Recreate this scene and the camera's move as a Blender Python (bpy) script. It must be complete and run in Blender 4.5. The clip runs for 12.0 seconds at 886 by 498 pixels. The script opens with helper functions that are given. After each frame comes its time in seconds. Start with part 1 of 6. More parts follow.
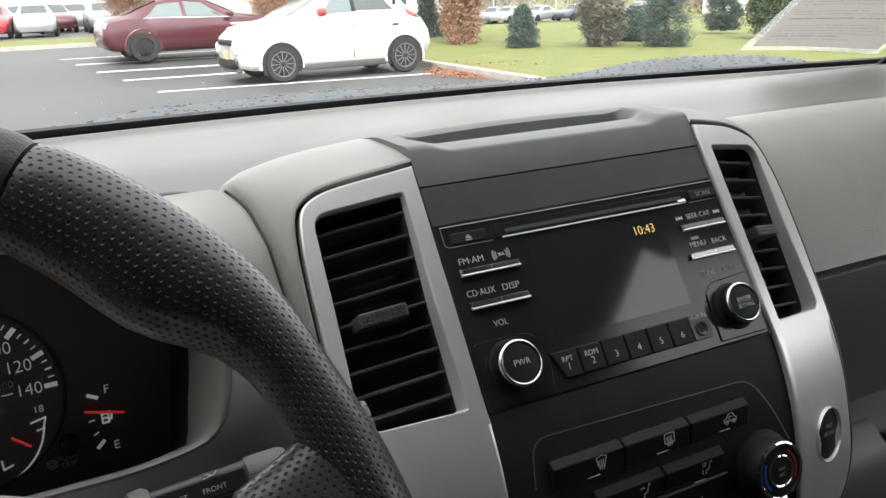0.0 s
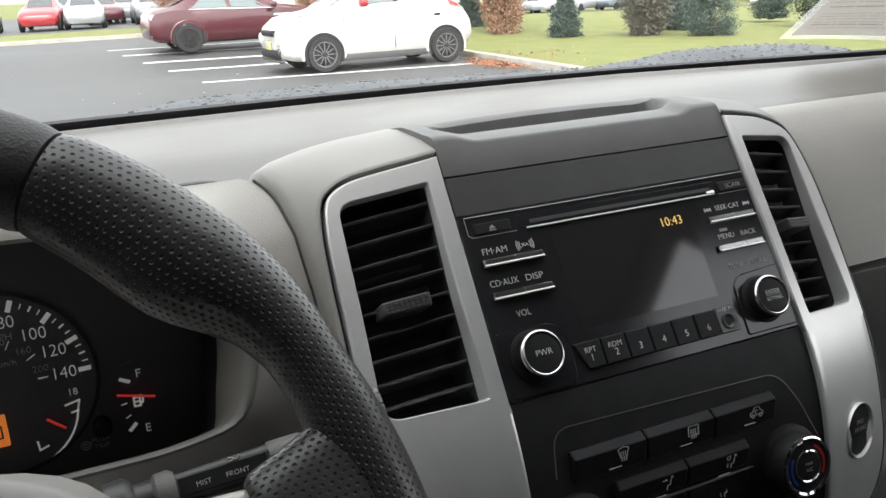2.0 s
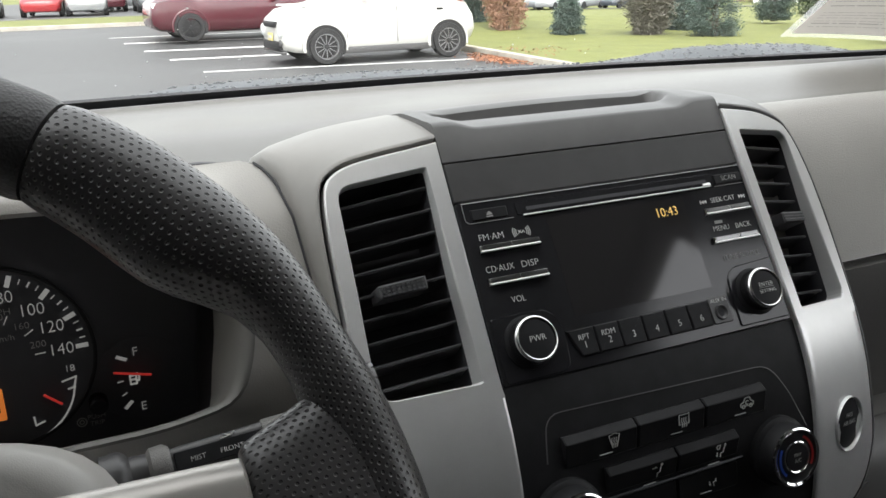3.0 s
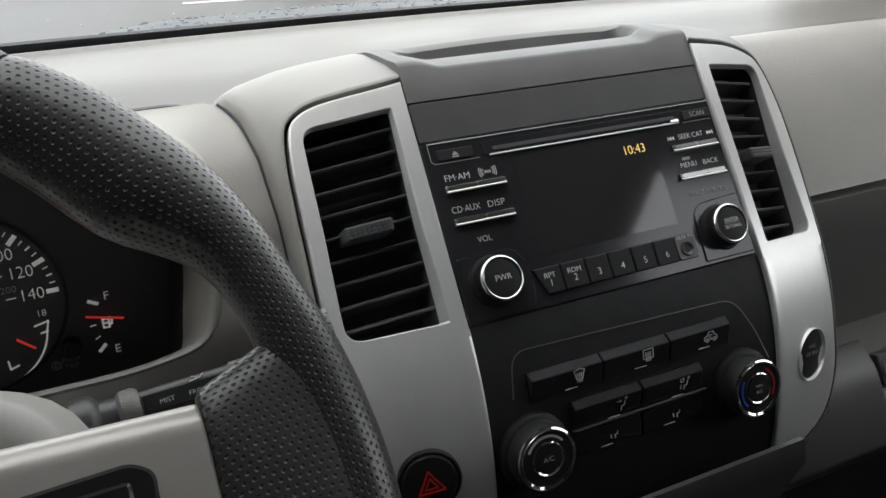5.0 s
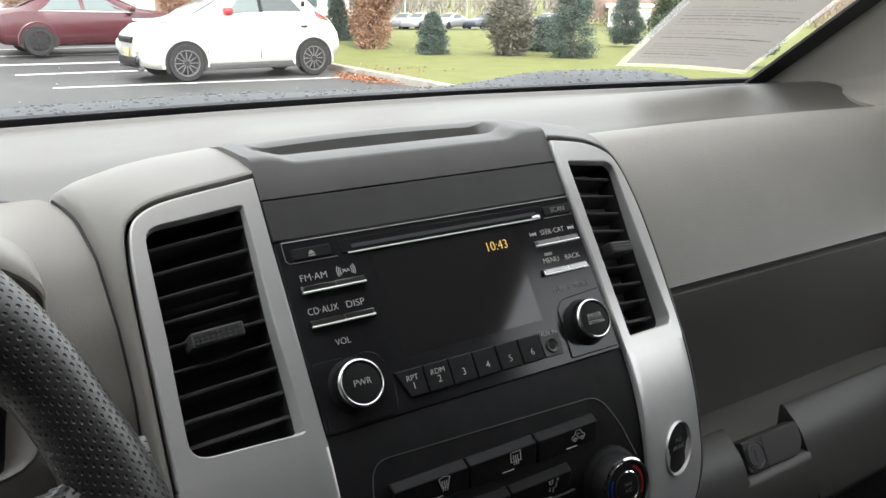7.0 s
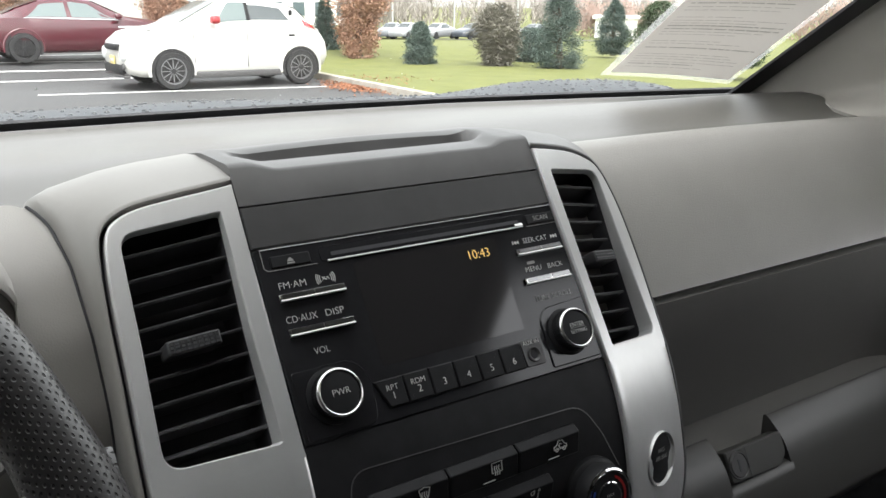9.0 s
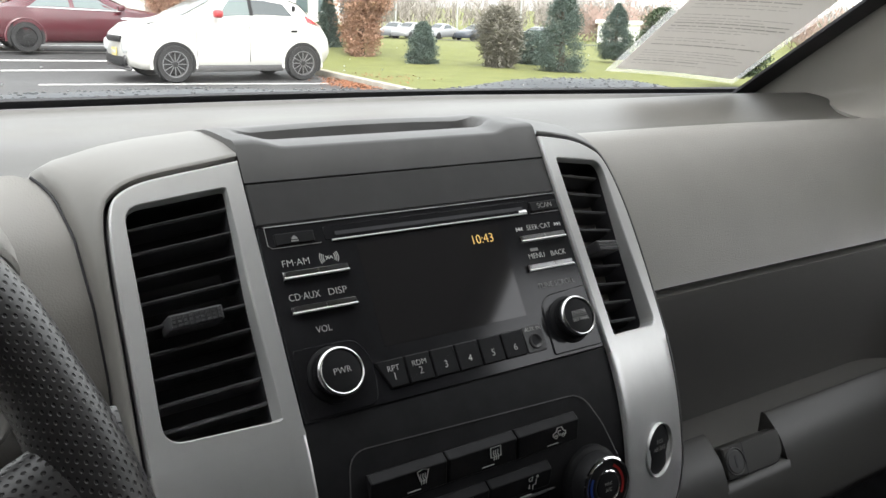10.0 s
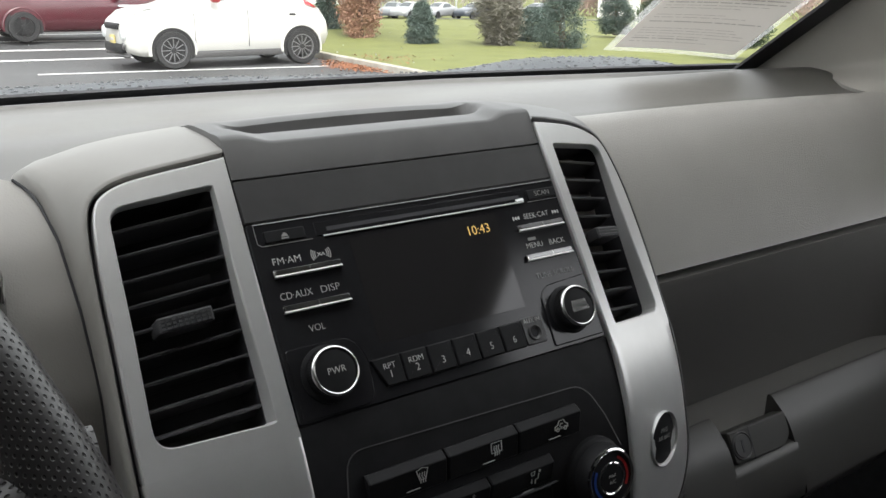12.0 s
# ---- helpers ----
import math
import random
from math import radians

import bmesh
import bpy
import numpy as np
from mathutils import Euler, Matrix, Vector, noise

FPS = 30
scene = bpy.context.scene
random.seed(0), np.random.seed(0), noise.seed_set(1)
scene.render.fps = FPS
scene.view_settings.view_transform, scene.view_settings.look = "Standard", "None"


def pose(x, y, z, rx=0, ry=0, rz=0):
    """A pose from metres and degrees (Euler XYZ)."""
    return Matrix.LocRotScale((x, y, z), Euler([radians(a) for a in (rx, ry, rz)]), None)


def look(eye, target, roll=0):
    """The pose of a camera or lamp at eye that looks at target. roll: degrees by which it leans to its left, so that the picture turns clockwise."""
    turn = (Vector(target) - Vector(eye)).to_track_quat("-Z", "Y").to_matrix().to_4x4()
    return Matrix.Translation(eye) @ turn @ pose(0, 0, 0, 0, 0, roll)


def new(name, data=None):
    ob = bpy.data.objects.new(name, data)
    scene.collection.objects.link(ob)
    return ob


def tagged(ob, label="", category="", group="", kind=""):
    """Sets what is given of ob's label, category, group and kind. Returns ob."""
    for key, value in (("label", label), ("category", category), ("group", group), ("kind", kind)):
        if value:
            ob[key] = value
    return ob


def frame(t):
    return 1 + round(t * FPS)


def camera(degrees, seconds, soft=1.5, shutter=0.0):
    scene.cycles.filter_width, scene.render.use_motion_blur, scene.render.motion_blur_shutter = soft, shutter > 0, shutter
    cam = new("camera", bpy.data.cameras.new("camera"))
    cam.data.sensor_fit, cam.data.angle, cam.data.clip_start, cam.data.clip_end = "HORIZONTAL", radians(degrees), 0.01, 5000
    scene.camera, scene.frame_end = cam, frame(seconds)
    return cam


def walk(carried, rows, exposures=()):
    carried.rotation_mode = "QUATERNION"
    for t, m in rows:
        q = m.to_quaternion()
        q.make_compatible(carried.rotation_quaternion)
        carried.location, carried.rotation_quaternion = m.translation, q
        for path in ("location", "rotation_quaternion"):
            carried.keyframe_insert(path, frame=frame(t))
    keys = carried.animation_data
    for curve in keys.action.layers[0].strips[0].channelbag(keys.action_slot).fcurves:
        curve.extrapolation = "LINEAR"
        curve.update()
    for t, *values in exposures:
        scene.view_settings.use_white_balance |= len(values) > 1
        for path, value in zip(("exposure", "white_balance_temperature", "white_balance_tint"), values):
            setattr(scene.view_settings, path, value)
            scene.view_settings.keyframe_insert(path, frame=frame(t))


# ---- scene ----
cam = camera(54.94, 12.0)
PATH = [
    (0, look((-0.3010, -0.3686, 1.3405), (0.1400, 0.4813, 1.0523), -2.29)),
    (0.5, look((-0.3007, -0.3722, 1.3423), (0.1316, 0.4822, 1.0540), -2.57)),
    (1, look((-0.2952, -0.3762, 1.3473), (0.1300, 0.4830, 1.0629), -2.96)),
    (1.5, look((-0.2936, -0.3742, 1.3432), (0.1145, 0.4914, 1.0530), -3.05)),
    (2, look((-0.2942, -0.3750, 1.3407), (0.1027, 0.4935, 1.0437), -2.70)),
    (2.5, look((-0.2965, -0.3759, 1.3349), (0.0982, 0.4934, 1.0373), -1.81)),
    (2.7, look((-0.2964, -0.3776, 1.3354), (0.0975, 0.4896, 1.0309), -1.61)),
    (4.3, look((-0.2931, -0.3829, 1.3398), (0.1518, 0.4652, 1.0522), -1.35)),
    (4.5, look((-0.2919, -0.3796, 1.3376), (0.1540, 0.4624, 1.0342), -1.46)),
    (5, look((-0.2855, -0.3861, 1.3413), (0.1112, 0.4507, 0.9641), -1.99)),
    (5.5, look((-0.2792, -0.3825, 1.3403), (0.1869, 0.4434, 1.0229), -0.69)),
    (6, look((-0.2702, -0.3762, 1.3432), (0.2427, 0.4313, 1.0518), -0.59)),
    (6.5, look((-0.2659, -0.3753, 1.3430), (0.2608, 0.4248, 1.0558), -0.32)),
    (8.5, look((-0.2627, -0.3742, 1.3391), (0.2794, 0.4192, 1.0624), 0.40)),
    (9, look((-0.2596, -0.3734, 1.3400), (0.2877, 0.4174, 1.0662), 0.46)),
    (9.5, look((-0.2626, -0.3738, 1.3391), (0.2876, 0.4153, 1.0660), 1.09)),
    (10, look((-0.2636, -0.3727, 1.3303), (0.2867, 0.4163, 1.0573), 1.98)),
    (10.5, look((-0.2599, -0.3695, 1.3316), (0.2998, 0.4187, 1.0754), 1.55)),
    (11, look((-0.2591, -0.3688, 1.3321), (0.2982, 0.4197, 1.0719), 1.47)),
    (11.5, look((-0.2562, -0.3685, 1.3361), (0.3015, 0.4188, 1.0736), 1.24)),
    (12, look((-0.2521, -0.3654, 1.3339), (0.2901, 0.4211, 1.0384), 0.49)),
]
walk(cam, PATH, [(0.0, 2.1), (2.5, 2.1), (4.5, 1.98), (5.0, 2.2), (5.5, 2.25), (6.5, 2.15), (8.5, 2.15), (9.5, 2.1), (10.5, 2.0), (11.0, 1.8), (11.5, 1.82), (12.0, 1.88)])

# ---------- world, sun, exposure ----------
world = bpy.data.worlds.new("overcast_sky")
scene.world = world
world.use_nodes = True
wn, wl = world.node_tree.nodes, world.node_tree.links
sky = wn.new("ShaderNodeTexSky")
sky.sky_type, sky.sun_disc = "NISHITA", False
sky.sun_elevation, sky.sun_rotation = radians(54), radians(199)
sky.air_density, sky.dust_density, sky.ozone_density = 1.0, 4.0, 1.0
grey = wn.new("ShaderNodeHueSaturation")
grey.inputs["Saturation"].default_value = 0.22
grey.inputs["Value"].default_value = 1.7
wl.new(sky.outputs[0], grey.inputs["Color"])
cloud = wn.new("ShaderNodeMix")
cloud.data_type = "RGBA"
cloud.inputs["Factor"].default_value = 0.6
cloud.inputs["B"].default_value = (3.4, 3.4, 3.32, 1)
wl.new(grey.outputs[0], cloud.inputs["A"])
wl.new(cloud.outputs["Result"], wn["Background"].inputs[0])
wn["Background"].inputs[1].default_value = 0.15
sun = new("sun", bpy.data.lights.new("sun", "SUN"))
sun.data.energy, sun.data.angle, sun.data.color = 0.55, radians(40), (1.0, 0.97, 0.92)
sun.matrix_world = look((0, 0, 30), (7, 20, 0))

# ---------- materials ----------
def material(name, colour, rough=0.5, metal=0.0, vary=0.0, vary_scale=8.0, grain=0.0, grain_scale=900.0, coat=0.0, spec=0.5, rough_vary=0.0, second=None):
    """Base colour with blotches at one scale and a fine grain bump at another."""
    m = bpy.data.materials.new(name)
    m.use_nodes = True
    n, l = m.node_tree.nodes, m.node_tree.links
    b = n["Principled BSDF"]
    b.inputs["Base Color"].default_value = (*colour, 1)
    b.inputs["Roughness"].default_value = rough
    b.inputs["Metallic"].default_value = metal
    b.inputs["Coat Weight"].default_value = coat
    b.inputs["Coat Roughness"].default_value = 0.08
    b.inputs["Specular IOR Level"].default_value = spec
    co = n.new("ShaderNodeTexCoord")
    if vary or rough_vary:
        t = n.new("ShaderNodeTexNoise")
        t.inputs["Scale"].default_value, t.inputs["Detail"].default_value, t.inputs["Roughness"].default_value = vary_scale, 6, 0.6
        l.new(co.outputs["Object"], t.inputs["Vector"])
        if vary:
            mix = n.new("ShaderNodeMix")
            mix.data_type = "RGBA"
            dark = second or tuple(c * (1 - vary) for c in colour)
            lite = colour if second else tuple(min(1, c * (1 + vary)) for c in colour)
            mix.inputs["A"].default_value, mix.inputs["B"].default_value = (*dark, 1), (*lite, 1)
            ramp = n.new("ShaderNodeMapRange")
            ramp.inputs["From Min"].default_value, ramp.inputs["From Max"].default_value = 0.32, 0.68
            l.new(t.outputs["Fac"], ramp.inputs["Value"])
            l.new(ramp.outputs["Result"], mix.inputs["Factor"])
            l.new(mix.outputs["Result"], b.inputs["Base Color"])
        if rough_vary:
            rr = n.new("ShaderNodeMapRange")
            rr.inputs["To Min"].default_value, rr.inputs["To Max"].default_value = max(0.02, rough - rough_vary), min(1, rough + rough_vary)
            l.new(t.outputs["Fac"], rr.inputs["Value"])
            l.new(rr.outputs["Result"], b.inputs["Roughness"])
    if grain:
        g = n.new("ShaderNodeTexVoronoi")
        g.inputs["Scale"].default_value = grain_scale
        l.new(co.outputs["Object"], g.inputs["Vector"])
        bump = n.new("ShaderNodeBump")
        bump.inputs["Strength"].default_value, bump.inputs["Distance"].default_value = grain, 0.4 / grain_scale
        l.new(g.outputs["Distance"], bump.inputs["Height"])
        l.new(bump.outputs["Normal"], b.inputs["Normal"])
    return m


def emitter(name, colour, strength):
    m = material(name, colour, 0.5)
    b = m.node_tree.nodes["Principled BSDF"]
    b.inputs["Emission Color"].default_value = (*colour, 1)
    b.inputs["Emission Strength"].default_value = strength
    return m


def clear_glass(name, tint=(1, 1, 1), gloss=0.06, veil=0.0, film="ShaderNodeBsdfDiffuse"):
    """A thin pane: lets light straight through and mirrors a little of it."""
    m = bpy.data.materials.new(name)
    m.use_nodes = True
    n, l = m.node_tree.nodes, m.node_tree.links
    n.remove(n["Principled BSDF"])
    tr, gl, mix = n.new("ShaderNodeBsdfTransparent"), n.new("ShaderNodeBsdfGlossy"), n.new("ShaderNodeMixShader")
    tr.inputs[0].default_value = (*tint, 1)
    gl.inputs["Roughness"].default_value = 0.02
    mix.inputs[0].default_value = gloss
    l.new(tr.outputs[0], mix.inputs[1])
    l.new(gl.outputs[0], mix.inputs[2])
    out = mix
    # pale film that washes out what lies behind, in place of haze
    if veil:
        df, add = n.new(film), n.new("ShaderNodeMixShader")
        df.inputs[0].default_value = (0.8, 0.8, 0.8, 1)
        add.inputs[0].default_value = veil
        l.new(mix.outputs[0], add.inputs[1])
        l.new(df.outputs[0], add.inputs[2])
        out = add
    l.new(out.outputs[0], n["Material Output"].inputs[0])
    return m


def translucent(name, colour, through_share):
    """Thin paper: part of the light from behind comes through."""
    m = bpy.data.materials.new(name)
    m.use_nodes = True
    n, l = m.node_tree.nodes, m.node_tree.links
    n.remove(n["Principled BSDF"])
    a, b, mix = n.new("ShaderNodeBsdfDiffuse"), n.new("ShaderNodeBsdfTranslucent"), n.new("ShaderNodeMixShader")
    a.inputs[0].default_value = b.inputs[0].default_value = (*colour, 1)
    mix.inputs[0].default_value = through_share
    l.new(a.outputs[0], mix.inputs[1])
    l.new(b.outputs[0], mix.inputs[2])
    l.new(mix.outputs[0], n["Material Output"].inputs[0])
    return m


def perforated(name):
    """Black leather with staggered rows of punched holes, laid out along the rim in metres."""
    m = material(name, (0.050, 0.047, 0.048), 0.34, vary=0.2, vary_scale=40)
    n, l = m.node_tree.nodes, m.node_tree.links
    b = n["Principled BSDF"]
    uv = n.new("ShaderNodeUVMap")
    sep = n.new("ShaderNodeSeparateXYZ")
    l.new(uv.outputs[0], sep.inputs[0])

    def op(kind, a, c=None):
        k = n.new("ShaderNodeMath")
        k.operation = kind
        for i, v in enumerate((a, c)):
            if v is None:
                continue
            if isinstance(v, (int, float)):
                k.inputs[i].default_value = v
            else:
                l.new(v, k.inputs[i])
        return k.outputs[0]

    row = op("DIVIDE", sep.outputs[1], 0.0025)
    shift = op("MULTIPLY", op("MODULO", op("FLOOR", op("ADD", row, 1000.0)), 2.0), 0.5)
    col = op("ADD", op("DIVIDE", sep.outputs[0], 0.0029), shift)
    dx = op("MULTIPLY", op("SUBTRACT", op("FRACT", col), 0.5), 0.0029)
    dy = op("MULTIPLY", op("SUBTRACT", op("FRACT", row), 0.5), 0.0025)
    dist = op("SQRT", op("ADD", op("MULTIPLY", dx, dx), op("MULTIPLY", dy, dy)))
    hole = n.new("ShaderNodeMapRange")
    hole.interpolation_type = "SMOOTHSTEP"
    hole.inputs["From Min"].default_value, hole.inputs["From Max"].default_value = 0.00034, 0.00074
    l.new(dist, hole.inputs["Value"])
    bump = n.new("ShaderNodeBump")
    bump.inputs["Strength"].default_value, bump.inputs["Distance"].default_value = 1.0, 0.0009
    l.new(hole.outputs["Result"], bump.inputs["Height"])
    l.new(bump.outputs["Normal"], b.inputs["Normal"])
    core = n.new("ShaderNodeMapRange")
    core.inputs["From Min"].default_value, core.inputs["From Max"].default_value = 0.0004, 0.0007
    core.inputs["To Min"].default_value = 0.2
    core.inputs["To Max"].default_value = 0.72
    l.new(dist, core.inputs["Value"])
    l.new(core.outputs["Result"], b.inputs["Specular IOR Level"])
    return m


M = {
    "pad": material("soft_grey_dash_plastic", (0.30, 0.29, 0.272), 0.46, vary=0.05, vary_scale=14, grain=0.5, grain_scale=1000, rough_vary=0.06),
    # lighter copy of the dash plastic, for the light falling on the panel
    "panel": material("lightened_grained_panel_plastic", (0.40, 0.388, 0.365), 0.48, vary=0.05, vary_scale=14, grain=0.3, grain_scale=1000, rough_vary=0.06),
    # dash plastic darkened for the shade on the glove box
    "glove": material("shaded_door_plastic", (0.135, 0.131, 0.124), 0.46, vary=0.05, vary_scale=14, grain=0.5, grain_scale=1000, rough_vary=0.06),
    # dash plastic darkened because the rim faces away from the light
    "rim": material("shaded_rim_plastic", (0.19, 0.185, 0.175), 0.40, vary=0.05, vary_scale=20, grain=0.1, grain_scale=1600),
    # lightened to make up for the side light missing on the column
    "column": material("lightened_column_plastic", (0.36, 0.348, 0.328), 0.42, vary=0.05, vary_scale=20, grain=0.12, grain_scale=1600),
    # darker still, for the shade low on the ledge
    "ledge": material("shaded_ledge_plastic", (0.045, 0.0435, 0.041), 0.42, vary=0.05, vary_scale=20, grain=0.12, grain_scale=1600),
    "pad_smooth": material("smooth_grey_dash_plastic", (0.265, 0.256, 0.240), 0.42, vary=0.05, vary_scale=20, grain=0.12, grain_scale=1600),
    "top": material("dark_grey_dash_top", (0.108, 0.104, 0.097), 0.38, spec=0.42, vary=0.06, vary_scale=9, grain=0.2, grain_scale=1300, rough_vary=0.05),
    "lip": material("dark_lip_plastic", (0.11, 0.107, 0.108), 0.45, vary=0.08, vary_scale=20, grain=0.12, grain_scale=1600),
    "charcoal": material("charcoal_plastic", (0.060, 0.059, 0.060), 0.36, spec=0.5, vary=0.12, vary_scale=30, grain=0.12, grain_scale=1800),
    "black": material("black_plastic", (0.020, 0.020, 0.0215), 0.47, spec=0.14, vary=0.15, vary_scale=60, grain=0.1, grain_scale=1600),
    "deep": material("black_cavity_plastic", (0.05, 0.05, 0.056), 0.7),
    "piano": material("glossy_black_face", (0.020, 0.020, 0.022), 0.12, spec=0.36, vary=0.2, vary_scale=25, rough_vary=0.05),
    "screen": material("dark_display_glass", (0.022, 0.021, 0.022), 0.06, rough_vary=0.03, vary_scale=30),
    "silver": material("satin_silver_paint", (0.72, 0.72, 0.715), 0.33, metal=0.48, vary=0.04, vary_scale=30, grain=0.06, grain_scale=3000),
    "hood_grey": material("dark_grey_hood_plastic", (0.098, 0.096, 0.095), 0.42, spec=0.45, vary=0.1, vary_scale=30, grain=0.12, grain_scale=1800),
    "spoke_silver": material("satin_spoke_paint", (0.50, 0.475, 0.445), 0.34, metal=0.35, vary=0.04, vary_scale=30),
    "chrome": material("chrome", (0.85, 0.85, 0.85), 0.08, metal=1.0, rough_vary=0.04, vary_scale=80),
    "ring_chrome": material("satin_ring_chrome", (0.85, 0.85, 0.85), 0.24, metal=1.0, rough_vary=0.05, vary_scale=80),
    "dull_chrome": material("dull_chrome", (0.42, 0.42, 0.42), 0.2, metal=1.0, rough_vary=0.05, vary_scale=80),
    "slat": material("vent_slat_plastic", (0.058, 0.058, 0.061), 0.42, vary=0.1, vary_scale=50),
    "white_print": material("white_printing", (0.70, 0.70, 0.68), 0.5),
    "grey_print": material("grey_printing", (0.36, 0.36, 0.35), 0.5),
    "red_print": material("red_printing", (0.5, 0.02, 0.02), 0.5),
    "blue_print": material("blue_printing", (0.02, 0.08, 0.45), 0.5),
    "leather": perforated("perforated_black_leather"),
    "smooth_leather": material("smooth_dark_leather", (0.045, 0.044, 0.045), 0.5, vary=0.12, vary_scale=50, grain=0.5, grain_scale=900),
    "pillar": material("grey_pillar_trim", (0.38, 0.365, 0.335), 0.65, vary=0.04, vary_scale=12, grain=0.25, grain_scale=1200),
    "fabric": material("grey_headliner", (0.50, 0.485, 0.46), 0.9, vary=0.05, vary_scale=30, grain=0.3, grain_scale=900),
    "seat": material("dark_seat_cloth", (0.05, 0.05, 0.052), 0.9, vary=0.2, vary_scale=60),
    "rubber": material("black_rubber", (0.012, 0.012, 0.013), 0.6, vary=0.2, vary_scale=40),
    "hood": material("wet_grey_blue_paint", (0.062, 0.068, 0.075), 0.5, spec=0.12, vary=0.2, vary_scale=5, rough_vary=0.1),
    "paper": translucent("white_paper", (0.83, 0.81, 0.78), 0.47),
    "ink": material("grey_ink", (0.50, 0.48, 0.47), 0.8),
    "amber": emitter("amber_clock_display", (1.0, 0.66, 0.20), 0.14),
    "orange": emitter("orange_display", (1.0, 0.28, 0.05), 0.08),
    "needle": emitter("red_needle", (0.55, 0.035, 0.028), 0.09),
    "gauge_white": emitter("lit_gauge_printing", (0.62, 0.62, 0.60), 0.05),
    # its last number is the added haze over the view outside
    "windscreen": clear_glass("windscreen_glass", (0.97, 0.985, 0.97), 0.035, 0.04),
}


# ---------- building helpers ----------
def mesh_object(name, bm, mat, smooth=True, angle=38):
    me = bpy.data.meshes.new(name)
    bmesh.ops.recalc_face_normals(bm, faces=bm.faces[:])
    if smooth:
        lim = radians(angle)
        for f in bm.faces:
            f.smooth = True
        for e in bm.edges:
            if len(e.link_faces) == 2 and e.calc_face_angle(0) > lim:
                e.smooth = False
    bm.to_mesh(me)
    bm.free()
    for q in mat if isinstance(mat, (list, tuple)) else [mat]:
        me.materials.append(M[q] if isinstance(q, str) else q)
    return new(name, me)


def part(name, bm, mat, parent, label="", m=None, smooth=True, angle=38):
    ob = mesh_object(name, bm, mat, smooth, angle)
    ob.parent = parent
    if m is not None:
        ob.matrix_basis = m
    return tagged(ob, label)


def thing(name, label, category, m=Matrix(), group="", kind=""):
    ob = new(name)
    ob.empty_display_size = 0.05
    ob.matrix_basis = m
    return tagged(ob, label, category, group, kind)


def rpoly(pts, rad=0.0, n=5):
    """A polygon with rounded corners; rad may be one number or one for each corner."""
    out, k = [], len(pts)
    for i, p in enumerate(pts):
        r = rad[i] if isinstance(rad, (list, tuple)) else rad
        p, a, b = Vector(p), Vector(pts[i - 1]), Vector(pts[(i + 1) % k])
        if r <= 0:
            out.append(p)
            continue
        da, db = (a - p), (b - p)
        r = min(r, da.length * 0.48, db.length * 0.48)
        pa, pb = p + da.normalized() * r, p + db.normalized() * r
        for j in range(n + 1):
            t = j / n
            out.append(pa * (1 - t) ** 2 + p * 2 * t * (1 - t) + pb * t * t)
    return out


def resample(pts, n):
    """n points at even steps round a closed line, from its first point."""
    pts = [Vector(p) for p in pts]
    loop = pts + [pts[0]]
    seg = [(loop[i + 1] - loop[i]).length for i in range(len(pts))]
    total, out, i, acc = sum(seg), [], 0, 0.0
    for j in range(n):
        d = total * j / n
        while acc + seg[i] < d:
            acc += seg[i]
            i += 1
        out.append(loop[i].lerp(loop[i + 1], (d - acc) / max(seg[i], 1e-9)))
    return out


def inset(pts, d):
    """Moves a counter-clockwise outline inward by d."""
    out, k = [], len(pts)
    for i, p in enumerate(pts):
        a, b = pts[i - 1], pts[(i + 1) % k]
        t = (Vector(b) - Vector(a))
        if t.length < 1e-9:
            out.append(Vector(p))
            continue
        t.normalize()
        out.append(Vector(p) + Vector((-t.y, t.x)) * d)
    return out


def ccw(pts):
    area = sum(pts[i - 1][0] * pts[i][1] - pts[i][0] * pts[i - 1][1] for i in range(len(pts)))
    return list(pts) if area > 0 else list(pts)[::-1]


def loops(bm, rings, close=True, cap=(False, False)):
    """Joins rings of points, all of one length, by faces."""
    vs = [[bm.verts.new(p) for p in r] for r in rings]
    for a, b in zip(vs, vs[1:]):
        k = len(a)
        for i in range(k if close else k - 1):
            j = (i + 1) % k
            bm.faces.new((a[i], a[j], b[j], b[i]))
    if cap[0]:
        bm.faces.new(vs[0])
    if cap[1]:
        bm.faces.new(vs[-1][::-1])
    return vs


def flat(u, v):
    return 0.0


def plate(outline, front=0.0, back=0.01, edge=0.0008, shape=flat, dome=0.0):
    """A slab in the plane x, z with its face towards -y at front, and a chamfered rim."""
    o = ccw(outline)
    i1 = inset(o, edge)
    bm = bmesh.new()
    y = lambda p: shape(p[0], p[1])
    rings = [[(p[0], back + y(p), p[1]) for p in o], [(p[0], front + edge + y(p), p[1]) for p in o], [(p[0], front + y(p), p[1]) for p in i1]]
    if dome:
        i2 = inset(o, edge + dome * 2)
        rings.append([(p[0], front - dome + y(p), p[1]) for p in i2])
    loops(bm, rings, cap=(True, True))
    return bm


def box_bm(sx, sy, sz, centre=(0, 0, 0), bevel=0.0, seg=2):
    bm = bmesh.new()
    bmesh.ops.create_cube(bm, size=1)
    for v in bm.verts:
        v.co = Vector((v.co.x * sx + centre[0], v.co.y * sy + centre[1], v.co.z * sz + centre[2]))
    if bevel:
        bmesh.ops.bevel(bm, geom=bm.edges[:], offset=bevel, segments=seg, affect="EDGES", profile=0.5)
    return bm


